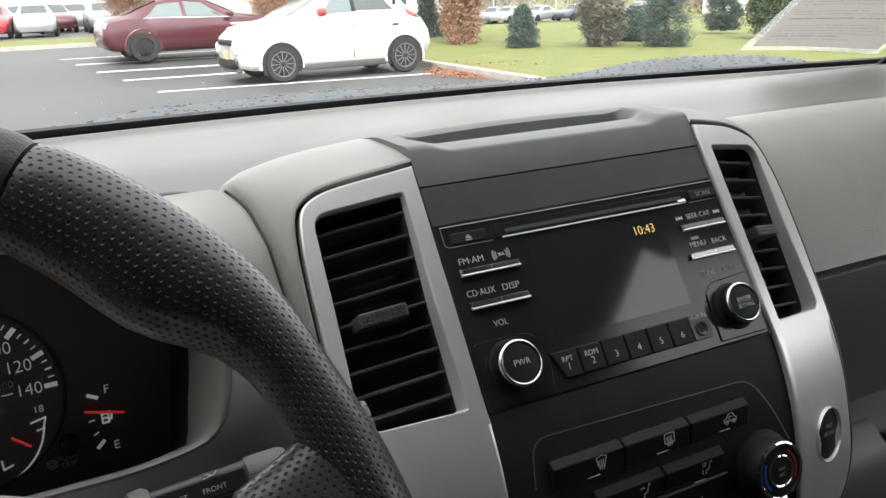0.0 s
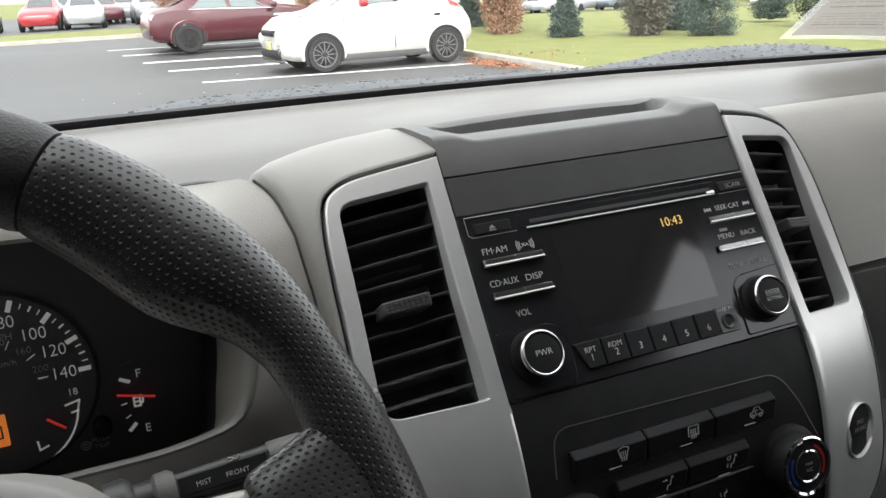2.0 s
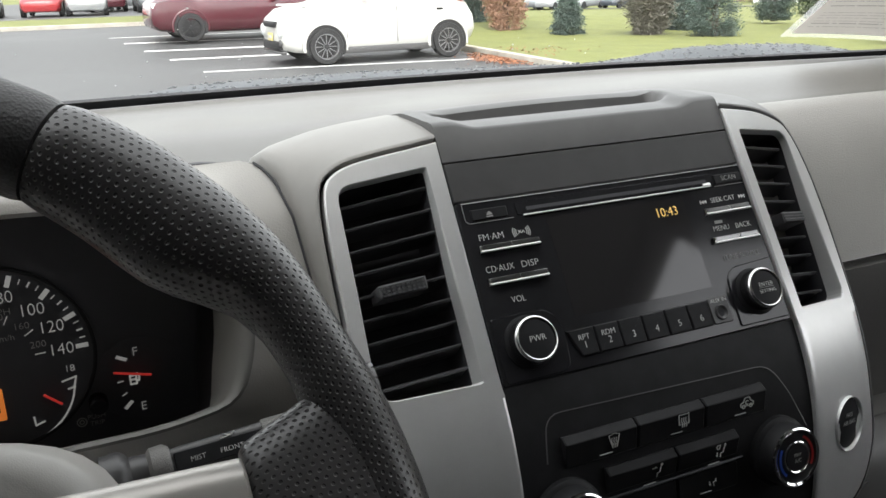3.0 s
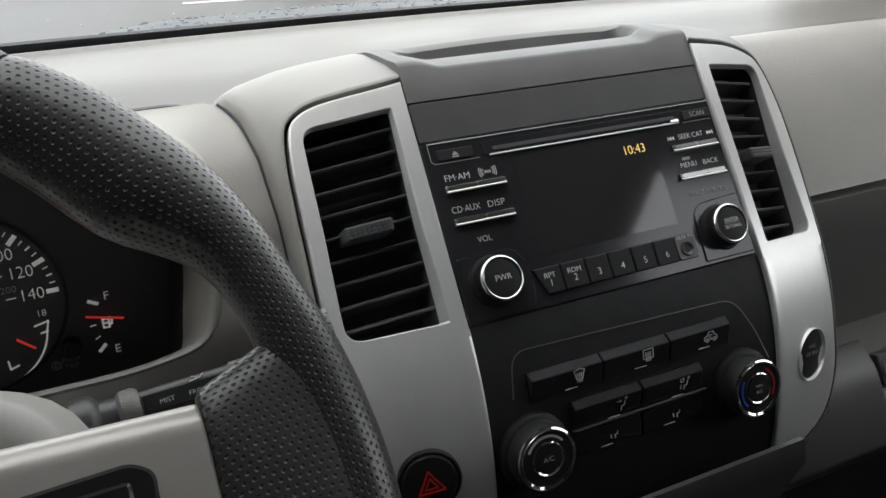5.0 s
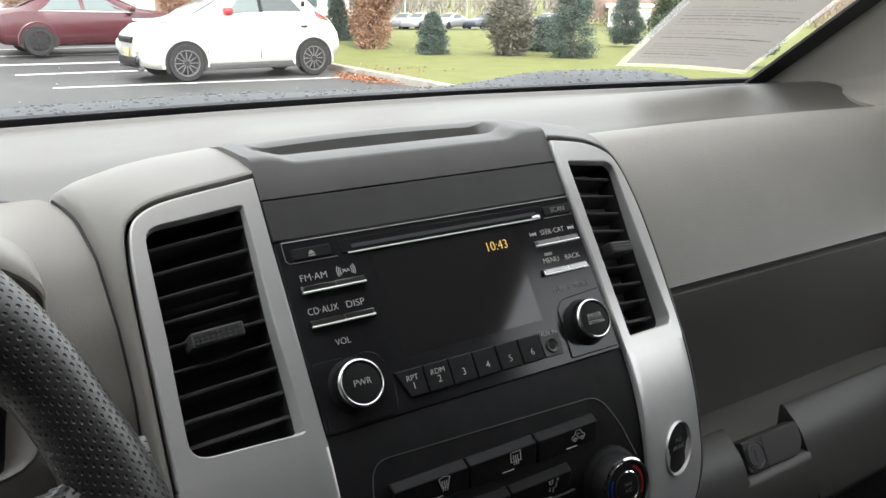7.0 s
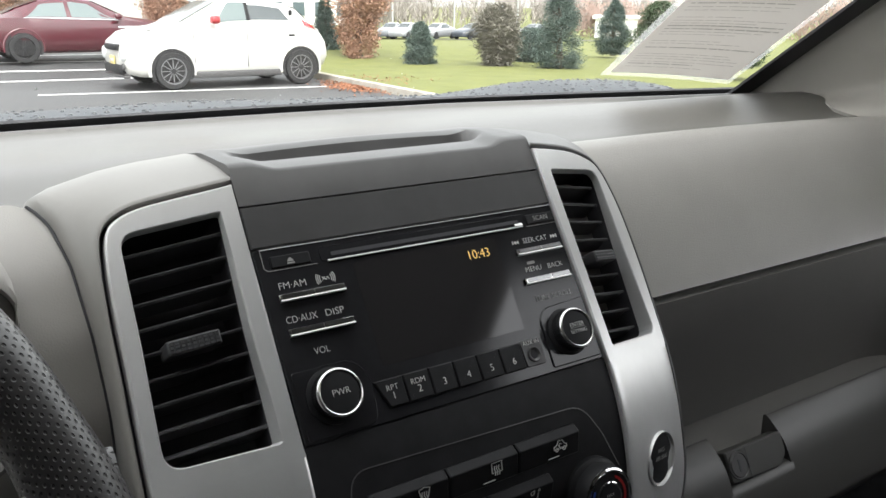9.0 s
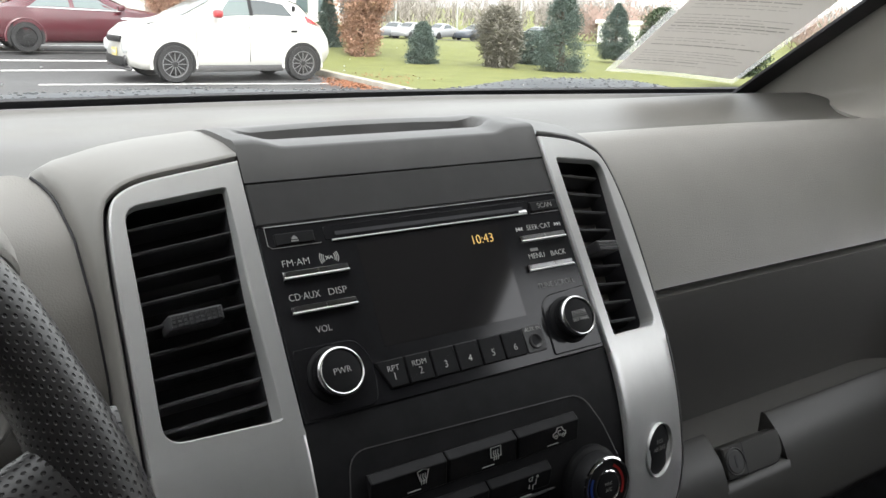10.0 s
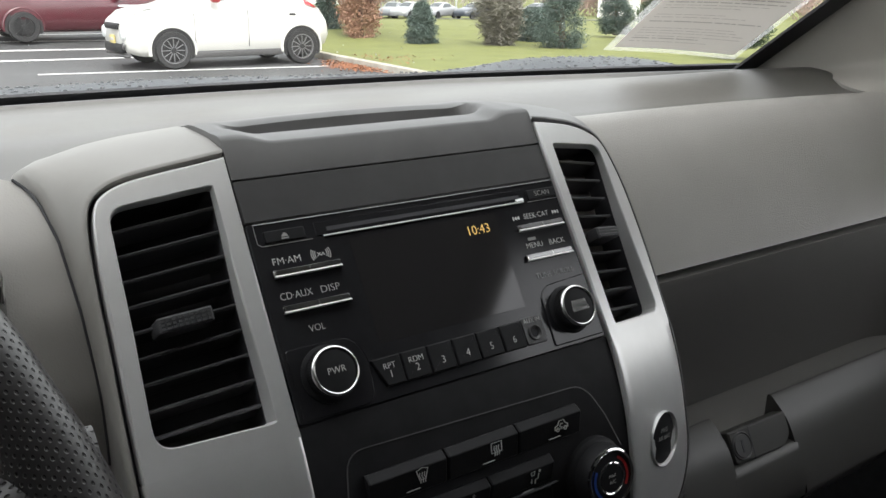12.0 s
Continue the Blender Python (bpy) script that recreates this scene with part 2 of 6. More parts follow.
def lathe(profile, n=40, centre=(0, 0, 0), axis="y", cap=True):
    """Turns (radius, along) pairs round an axis."""
    bm = bmesh.new()
    rings = []
    for r, a in profile:
        ring = []
        for k in range(n):
            c, s = math.cos(2 * math.pi * k / n) * r, math.sin(2 * math.pi * k / n) * r
            p = (c, a, s) if axis == "y" else (c, s, a) if axis == "z" else (a, c, s)
            ring.append(tuple(p[q] + centre[q] for q in range(3)))
        rings.append(ring)
    loops(bm, rings, cap=(cap, cap))
    return bm


def tube(path, radius, n=10, cap=True):
    """A round bar along a path; radius may be a list."""
    bm = bmesh.new()
    path = [Vector(p) for p in path]
    rings, up = [], None
    for i, p in enumerate(path):
        t = (path[min(i + 1, len(path) - 1)] - path[max(i - 1, 0)]).normalized()
        if up is None:
            up = t.orthogonal().normalized()
        up = (up - t * up.dot(t)).normalized()
        side = t.cross(up)
        r = radius[i] if isinstance(radius, (list, tuple)) else radius
        rings.append([p + (up * math.cos(2 * math.pi * k / n) + side * math.sin(2 * math.pi * k / n)) * r for k in range(n)])
    loops(bm, rings, cap=(cap, cap))
    return bm


def sheet(grid, thickness=0.0):
    """A surface through rows of points; thickness gives it a back."""
    bm = bmesh.new()
    vs = loops(bm, grid, close=False)
    if thickness:
        bmesh.ops.recalc_face_normals(bm, faces=bm.faces[:])
        bmesh.ops.solidify(bm, geom=bm.faces[:], thickness=thickness)
    return bm


def lettering(text, size, parent, mat, at, y=-0.0003, name="lettering", align="CENTER", turn=0.0, squeeze=1.0, m=None):
    """Raised print lying in the plane x, z and read from -y."""
    cu = bpy.data.curves.new(name, "FONT")
    cu.body, cu.size, cu.extrude, cu.resolution_u = text, size, 0.00008, 3
    cu.align_x, cu.align_y = align, "CENTER"
    cu.offset = -0.016 * size
    tmp = new(name, cu)
    me = bpy.data.meshes.new_from_object(tmp.evaluated_get(bpy.context.evaluated_depsgraph_get()))
    bpy.data.objects.remove(tmp)
    bpy.data.curves.remove(cu)
    me.materials.clear()
    me.materials.append(M[mat])
    ob = new(name, me)
    ob.parent = parent
    base = Matrix.Translation((at[0], y, at[1])) @ Matrix.Rotation(radians(90), 4, "X") @ Matrix.Rotation(radians(turn), 4, "Z") @ Matrix.Diagonal((squeeze, 1, 1, 1))
    ob.matrix_basis = (m @ base) if m is not None else base
    return ob


def strokes(lines, width, y=-0.0003, thick=0.0003):
    """Thin raised bars along lines in the plane x, z."""
    bm = bmesh.new()
    for line in lines:
        for a, b in zip(line, line[1:]):
            a, b = Vector(a), Vector(b)
            t = b - a
            if t.length < 1e-9:
                continue
            t.normalize()
            s = Vector((-t.y, t.x)) * width / 2
            q = [a - s - t * width * 0.3, b - s + t * width * 0.3, b + s + t * width * 0.3, a + s - t * width * 0.3]
            lo = [bm.verts.new((p.x, y + thick, p.y)) for p in q]
            hi = [bm.verts.new((p.x, y, p.y)) for p in q]
            bm.faces.new(hi)
            for i in range(4):
                bm.faces.new((lo[i], lo[(i + 1) % 4], hi[(i + 1) % 4], hi[i]))
    return bm


def arc(cx, cz, r, a0, a1, n=14):
    return [(cx + r * math.cos(radians(a0 + (a1 - a0) * i / n)), cz + r * math.sin(radians(a0 + (a1 - a0) * i / n))) for i in range(n + 1)]


def spline(pts, n):
    """Catmull-Rom points along a list of tuples of any size."""
    out = []
    k = len(pts)
    for j in range(n + 1):
        t = j / n * (k - 1)
        i = min(int(t), k - 2)
        f = t - i
        p0, p1, p2, p3 = pts[max(i - 1, 0)], pts[i], pts[i + 1], pts[min(i + 2, k - 1)]
        out.append(tuple(0.5 * (2 * b + (c - a) * f + (2 * a - 5 * b + 4 * c - d) * f * f + (3 * b - a - 3 * c + d) * f ** 3) for a, b, c, d in zip(p0, p1, p2, p3)))
    return out

# ---------- the cab's shell ----------
TILT = 32.9
ST = Matrix.Translation((0, 0, 1.18)) @ Matrix.Rotation(-radians(TILT), 4, "X")
RAKE = radians(33)


def glass_base(x):
    return 0.47 - 0.62 * x * x, 1.2355 + 0.062 * x * x


def on_glass(x, s, off=0.0):
    y, z = glass_base(x)
    return Vector((x, y - s * math.cos(RAKE) - off * math.sin(RAKE), z + s * math.sin(RAKE) - off * math.cos(RAKE)))


truck = thing("truck_cab", "grey interior shell of a pickup truck cab", "vehicle cab", kind="structure")
EDGE = 0.606
xs = [-EDGE + 2 * EDGE * i / 30 for i in range(31)]
pane = part("windscreen", sheet([[on_glass(x * (1 - 0.115 * j / 8), -0.028 + 0.85 * j / 8) for x in xs] for j in range(9)]), "windscreen", truck, "raked clear windscreen glass")
pane.visible_shadow = False
# black band printed along the foot of the glass
part("windscreen_seal", sheet([[on_glass(x, -0.032 + (0.033 - 0.008 * max(0.0, x / 0.4) ** 2) * j / 3, -0.004 if j == 3 else -0.002) for x in xs] for j in range(4)], 0.003), "deep", truck, "black band along the foot of the windscreen")
side_edge = [on_glass(EDGE * (1 - 0.115 * j / 8), -0.028 + 0.85 * j / 8) for j in range(9)]
for sgn in (1, -1):
    rows = []
    for w, out in ((0.0, 0.0), (0.022, 0.006)):
        rows.append([Vector((sgn * (p.x - 0.036 + w * 2.0), p.y - 0.002 - out, p.z - 0.002)) for p in side_edge])
    part("windscreen_side_seal", sheet(rows, 0.003), "deep", truck, "black rubber seal at the windscreen side")
    # pillar trim: a bulging strip from the glass to the door
    base = [Vector(p) for p in ((0.606, 0.265, 1.240), (0.622, 0.215, 1.232), (0.634, 0.16, 1.222), (0.645, 0.09, 1.208), (0.660, 0.03, 1.197), (0.690, -0.06, 1.18))]
    foot = [Vector(p) for p in ((0.606, 0.265, 1.240), (0.603, 0.212, 1.243), (0.599, 0.160, 1.242), (0.556, 0.103, 1.2355), (0.60, 0.040, 1.222), (0.690, -0.06, 1.18))]
    head = [Vector(p) for p in ((0.538, -0.42, 1.700), (0.547, -0.435, 1.70), (0.560, -0.455, 1.70), (0.575, -0.475, 1.70), (0.60, -0.50, 1.695), (0.66, -0.53, 1.68))]
    grid = []
    for j in range(25):
        t = (j / 24) ** 1.7
        flare = max(0.0, 1 - t / 0.16) ** 2
        ease = min(1.0, t * 6) if t < 1 else 0.0
        row = []
        for i, (p, f, q) in enumerate(zip(base, foot, head)):
            r = p.lerp(q, t) + (f - p) * flare
            r -= Vector(((0.0, 0.016, 0.019, 0.012, 0.004, 0.0)[i], (0.0, 0.014, 0.012, 0.006, 0.0, 0.0)[i], 0.0)) * ease
            row.append(r)
        row[0] = on_glass(EDGE * (1 - 0.115 * t), -0.028 + 0.85 * t, 0.004) + Vector((0.001, 0, 0))
        row = [Vector(p) for p in spline([tuple(p) for p in row], 20)]
        grid.append([Vector((sgn * p.x, p.y, p.z)) for p in row])
    part("pillar_trim", sheet(grid, 0.006), "pillar", truck, "pale grey plastic windscreen pillar trim")
    # unseen doors, raised to block side light; the driver's side has no window left
    for y0, y1, belt in (((-1.41, -0.50, 1.42), (-0.50, -0.01, 1.13)) if sgn > 0 else ((-1.41, -0.01, 1.78),)):
        part("door_light_block", box_bm(0.05, y1 - y0, belt - 0.41, (sgn * 0.715, (y0 + y1) / 2, (belt + 0.41) / 2), 0.02), "seat", truck, "unseen dark door panel that blocks side light")
    part("kick_panel", box_bm(0.05, 0.60, 0.74, (sgn * 0.715, 0.27, 0.79), 0.01), "seat", truck, "dark side panel below the dashboard")
    part("roof_rail", box_bm(0.08, 1.2, 0.10, (sgn * 0.68, -0.85, 1.82), 0.02), "fabric", truck)
    part("rear_pillar", box_bm(0.10, 0.60, 0.76, (sgn * 0.68, -1.125, 1.49), 0.02), "seat", truck)
part("headliner", sheet([[Vector((x, y, 1.86 - 0.10 * x * x)) for x in (-0.70, -0.4, -0.15, 0.15, 0.4, 0.70)] for y in (-0.20, -0.5, -0.9, -1.37)], 0.02), "fabric", truck, "pale grey cloth headliner")
part("windscreen_header", box_bm(1.42, 0.13, 0.21, (0, -0.235, 1.775), 0.02), "fabric", truck, "grey trim across the top of the windscreen")
# unseen; left without a window so that no light comes from behind
part("closed_rear_wall", box_bm(1.45, 0.05, 1.48, (0, -1.40, 1.15), 0.01), "seat", truck)
part("cab_floor", box_bm(1.46, 2.0, 0.04, (0, -0.45, 0.40), 0.01), "seat", truck)
part("firewall", box_bm(1.46, 0.04, 0.82, (0, 0.54, 0.80), 0.01), "seat", truck)

# ---------- dashboard ----------
dash = thing("dashboard", "grey grained plastic dashboard of a pickup truck", "dashboard")
# long top shelf up to the glass
def bow(x):
    return 0.30 * max(0.0, x - 0.25) ** 2


grid = []
for i in range(41):
    x = -0.68 + 1.36 * i / 40
    yb, zb = glass_base(max(-0.606, min(0.606, x)))
    yb -= 0.012
    zb -= 0.020 * max(0.0, x - 0.28)
    lip = max(0.0, abs(x) - 0.56)
    row = [(x, yb, zb - 0.006), (x, yb - 0.004, zb - 0.0035), (x, yb - 0.012, zb - 0.003), (x, yb - 0.016, zb - 0.0055), (x, yb - 0.05, zb - 0.006)]
    y0 = 0.118 - bow(x)
    # level as far as a soft fold, then falling to the front edge
    fold, low = 0.212 - 0.10 * max(0.0, x - 0.30), 1.2285 if x < -0.15 else 1.2365 - 0.008 * max(0.0, min(1.0, (0.0 - x) / 0.15))
    for k in range(1, 13):
        t = k / 12
        y = (yb - 0.05) * (1 - t) + y0 * t
        z = (zb - 0.006) * (1 - t) + low * t
        h = max(0.0, 1 - abs(y - fold) / (0.10 if y < fold else 0.16))
        row.append((x, y, z + 0.0095 * h * h * (3 - 2 * h)))
    row += [(x, y0 - 0.006, low - 0.002), (x, y0 - 0.009, low - 0.0075), (x, y0 - 0.006, 1.205)]
    grid.append([Vector(p) for p in row])
part("dash_top", sheet(grid), "top", dash, "dark grey dashboard top below the windscreen", angle=50)
rows = []
for i in range(41):
    x = -0.62 + 1.24 * i / 40
    yb, zb = glass_base(max(-0.606, min(0.606, x)))
    yb -= 0.012
    zb -= 0.020 * max(0.0, x - 0.28)
    rows.append([Vector((x, yb + dy, zb + dz)) for dy, dz in ((0.0, -0.010), (-0.003, -0.0042), (-0.007, -0.0026), (-0.0110, -0.0028), (-0.0145, -0.0046), (-0.0165, -0.0085))])
part("dash_lip", sheet(rows), "lip", dash, "dark rolled lip along the windscreen", angle=70)
# passenger pad
def ss01(z):
    t = max(0.0, min(1.0, (z - 1.132) / 0.10))
    return t * t * (3 - 2 * t)


prof = spline([(0.121, 1.2335), (0.113, 1.2395), (0.101, 1.2385), (0.090, 1.2335), (0.074, 1.219), (0.057, 1.194), (0.044, 1.164), (0.034, 1.136), (0.0325, 1.132)], 26)
grid = []
for i in range(37):
    x = 0.10 + 0.575 * i / 36
    e = max(0.0, (x - 0.56) / 0.115)
    grid.append([Vector((x, y - 0.02 * e * e - bow(x) * ss01(z), z - 0.004 * e * e)) for y, z in prof] + [Vector((x, 0.042 - 0.02 * e * e, 1.128))])
part("passenger_pad", sheet(grid, 0.004), "pad", dash, "grey grained padded panel above the glove box", angle=60)
# glove box door, leaning away towards its foot; its shade is put into the colour
DOOR = [(0.040, 1.1275), (0.0335, 1.1255), (0.0325, 1.121), (0.036, 1.09), (0.044, 1.05), (0.051, 1.02), (0.060, 0.985)]
prof = spline(DOOR, 20)
grid = [[Vector((0.12 + 0.55 * i / 24, y - 0.05 * max(0.0, (i - 19) / 5) ** 2, z)) for y, z in prof] for i in range(25)]
part("glove_box_door", sheet(grid, 0.004), "glove", dash, "grey grained glove box door, shade in its colour", angle=60)
# lower edge of the door: a ledge darkened to stand for shade, with the catch let into it
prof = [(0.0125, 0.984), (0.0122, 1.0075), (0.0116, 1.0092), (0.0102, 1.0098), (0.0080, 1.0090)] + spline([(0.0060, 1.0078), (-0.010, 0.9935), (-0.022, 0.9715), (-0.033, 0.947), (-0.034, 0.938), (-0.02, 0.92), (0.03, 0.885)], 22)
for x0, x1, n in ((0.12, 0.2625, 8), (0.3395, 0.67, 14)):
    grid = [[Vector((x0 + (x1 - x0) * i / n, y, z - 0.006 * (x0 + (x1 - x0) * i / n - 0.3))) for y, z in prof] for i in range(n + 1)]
    part("glove_box_ledge", sheet(grid, 0.004), "ledge", dash, "smooth grey ledge along the foot of the glove box, shade in its colour", angle=60)
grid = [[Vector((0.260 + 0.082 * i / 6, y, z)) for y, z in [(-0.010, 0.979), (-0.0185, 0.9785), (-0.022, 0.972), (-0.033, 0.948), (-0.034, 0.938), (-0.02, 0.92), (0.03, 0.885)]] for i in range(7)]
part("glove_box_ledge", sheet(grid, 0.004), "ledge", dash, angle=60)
# catch pocket and lever
for x in (0.2627, 0.3393):
    bm = bmesh.new()
    bm.faces.new([bm.verts.new((x, y, z)) for y, z in prof])
    part("ledge_cheek", bm, "ledge", dash)
part("ledge_gap", sheet([[Vector((x, y, z)) for y, z in [(0.060, 0.990), (0.030, 0.984), (0.011, 0.984)]] for x in (0.12, 0.30, 0.50, 0.67)], 0.002), "glove", dash, "grey strip behind the ledge, shaded like the door")
part("catch_pocket", sheet([[Vector((x, y, z)) for y, z in [(0.013, 0.986), (0.004, 0.983), (-0.013, 0.977)]] for x in (0.2605, 0.30, 0.3415)], 0.002), "deep", dash, "dark hollow behind the glove box catch")
LM = Matrix.Translation((0.3005, -0.0125, 0.992)) @ Matrix.Rotation(radians(-27), 4, "X") @ Matrix.Rotation(radians(1), 4, "Y")
latch = part("glove_box_catch", plate(rpoly([(-0.036, -0.0125), (0.026, -0.0135), (0.036, -0.006), (0.036, 0.0130), (-0.036, 0.0130)], [0.005, 0.009, 0.007, 0.0015, 0.0015]), 0.0, 0.012, 0.0012), "ledge", dash, "grey plastic glove box catch with a key lock, shade in its colour", LM)
part("catch_groove", plate([(-0.0125, -0.013), (-0.0117, -0.013), (-0.0117, 0.0125), (-0.0125, 0.0125)], -0.0003, 0.002, 0.0001), "deep", latch)
part("key_lock", lathe([(0.0112, 0.002), (0.0112, -0.0006), (0.0104, -0.0012), (0.0098, -0.0004), (0.0092, -0.0004), (0.0086, -0.0012), (0.0, -0.0012)], 36, (-0.0242, 0, 0.0)), "charcoal", latch, "round black key lock")
part("key_slot", plate(rpoly([(-0.0253, -0.005), (-0.0231, -0.005), (-0.0231, 0.005), (-0.0253, 0.005)], 0.0006, 2), -0.0015, 0.001, 0.0001), "deep", latch)
# small stain on the pad
part("speck", lathe([(0.0019, 0.0), (0.0017, 0.0007), (0.0, 0.0009)], 10, (0.326, 0.0845, 1.2285), "z"), "charcoal", dash, "small dark fleck on the pad")


# ---------- centre stack: pod round the vents ----------
def lower(v):
    return 2.9 * min(0.0, v + 0.055) ** 2


def slant(u, v):
    return 0.3 * (abs(u) - 0.109) + lower(v)


def stack_world(u, w, v):
    return ST @ Vector((u, w, v))


OUTER = {
    -1: [(0.1035, 0.0838), (0.118, 0.0832), (0.135, 0.0827), (0.1505, 0.0815), (0.1605, 0.0780), (0.1660, 0.0715), (0.1688, 0.055), (0.1702, 0.03), (0.1710, 0.0), (0.1724, -0.04), (0.1732, -0.08), (0.172, -0.12), (0.169, -0.145), (0.160, -0.163), (0.146, -0.175), (0.125, -0.181), (0.1035, -0.182)],
    1: [(0.0993, 0.0850), (0.118, 0.0852), (0.138, 0.0845), (0.155, 0.0812), (0.1675, 0.0750), (0.1745, 0.060), (0.1785, 0.035), (0.1785, 0.0), (0.1752, -0.04), (0.1712, -0.08), (0.1695, -0.115), (0.1705, -0.145), (0.164, -0.167), (0.149, -0.179), (0.128, -0.183), (0.0993, -0.183)],
}


def hood_top(y):
    line = [(0.03, 1.245), (0.0505, 1.2585), (0.058, 1.2595), (0.07, 1.2599), (0.10, 1.2600), (0.107, 1.2597), (0.114, 1.259), (0.128, 1.256), (0.15, 1.247), (0.176, 1.2345), (0.3, 1.234)]
    for (a, za), (b, zb) in zip(line, line[1:]):
        if a <= y <= b:
            return za + (zb - za) * (y - a) / (b - a)
    return line[0][1] if y < 0.03 else 1.234


SEAM = [(1.10, 0.1736), (1.1274, 0.1741), (1.1526, 0.1753), (1.1805, 0.1773), (1.2133, 0.1804), (1.2293, 0.1845), (1.2330, 0.1866), (1.2374, 0.1902), (1.2412, 0.1953)]
ROLL = [(0.90, 0.10), (1.05, 0.060), (1.10, 0.0455), (1.14, 0.0425), (1.1805, 0.0507), (1.2133, 0.0683), (1.2293, 0.0852), (1.2330, 0.0899), (1.2374, 0.0958), (1.2412, 0.1012)]


def along(table, z):
    """Straight lines between the rows of a table."""
    for (a, xa), (b, xb) in zip(table, table[1:]):
        if a <= z <= b:
            return xa + (xb - xa) * (z - a) / (b - a)
    return table[0][1] if z < table[0][0] else table[-1][1]


def seam_x(z):
    return along(SEAM, z)


def seam_y(z):
    return along(ROLL, z)


CREST = [(0.0, 1.2654), (0.132, 1.2654), (0.1466, 1.2642), (0.161, 1.2605), (0.1748, 1.2570), (0.1883, 1.2534), (0.1951, 1.2500), (0.2006, 1.2468), (0.21, 1.2435), (0.3, 1.20)]


def crest(x):
    for (a, za), (b, zb) in zip(CREST, CREST[1:]):
        if a <= x <= b:
            return za + (zb - za) * (x - a) / (b - a)
    return 1.24


for sgn in (1, -1):
    rim_line, front, rings = [Vector(p) for p in spline(OUTER[sgn], 44)], [], []
    for k, p in enumerate(rim_line):
        d = (rim_line[min(k + 1, 44)] - rim_line[max(k - 1, 0)]).normalized()
        front.append(tuple(p + Vector((-d.y, d.x)) * 0.0052))
    front[0] = (OUTER[sgn][0][0] - 0.0006, front[0][1])
    for q in range(8):
        t = q / 7
        ring = []
        for k, (u, v) in enumerate(front):
            f = k / 44
            p = stack_world(u, slant(u, v) + 0.003, v)
            side = min(1.0, max(0.0, (f - 0.10) / 0.28))
            back_top = Vector((u * 1.0 + 0.014 * min(1.0, f * 7), 0.172 - 0.05 * f * f, 1.2345))
            zb = min(p.z + 0.006, 1.2405)
            back_side = Vector((seam_x(zb), seam_y(zb), zb)) if sgn < 0 else Vector((0.192 - 0.016 * max(0.0, f - 0.35), p.y + 0.022 + 0.06 * max(0.0, 0.45 - f), min(p.z + 0.004, 1.236)))
            b = back_top.lerp(back_side, side * side * (3 - 2 * side))
            ease = math.sin(t * math.pi / 2)
            n_out = Vector((0.30 * side, -0.25 * (1 - t), 1.0 - 0.85 * side)) * 0.009 * math.sin(math.pi * min(1, t * 1.15)) * (1 if t < 0.87 else 0.3)
            g = p.lerp(b, t)
            top_z = hood_top(g.y) + (p.z - hood_top(p.y)) * (1 - t)
            g.z = top_z * (1 - side) + g.z * side
            g += n_out * side * 0.6
            if sgn < 0 and t > 0.1:
                g.z = min(g.z, crest(g.x + 0.2 * (g.y - 0.07)) - 0.19 * (g.y - 0.07))
            ring.append(Vector((sgn * g.x, g.y, g.z)))
        rings.append(ring)
    gap_in = [tuple(p) for p in rim_line]
    lips = []
    for share, depth in ((0.36, 0.009), (0.38, 0.0032), (0.50, 0.0014), (0.75, 0.0014)):
        line = []
        for (u, v), (ui, vi) in zip(front, gap_in):
            u, v = ui + (u - ui) * share, vi + (v - vi) * share
            p = stack_world(u, slant(u, v) + depth, v)
            line.append(Vector((sgn * p.x, p.y, p.z)))
        lips.append(line)
    lip = lips[0]
    part("trim_gap", sheet([[ST @ Vector((sgn * (u - 0.003), slant(u, v) + 0.008, v)) for u, v in gap_in], [Vector((q.x, q.y + 0.002, q.z)) for q in lip]]), "deep", dash, "dark gap round the vent trim")
    if sgn < 0:
        part("pod_seam", tube([Vector((-seam_x(z) - 0.0004, seam_y(z), z)) for z in [1.2395 - 0.003 * i for i in range(48)]], 0.0008, 6), "deep", dash, "dark seam beside the moulding")
    if sgn < 0:
        rings.append([Vector((q.x - 0.003, q.y + 0.014, q.z - 0.012)) for q in rings[-1]])
    # right moulding takes the darker hood grey to stand for its shaded side
    part("vent_pod", sheet(lips + rings), "pad_smooth" if sgn < 0 else "hood_grey", dash, "smooth grey moulding round the air vent" if sgn < 0 else "grey moulding round the air vent, shade in its colour", angle=70)

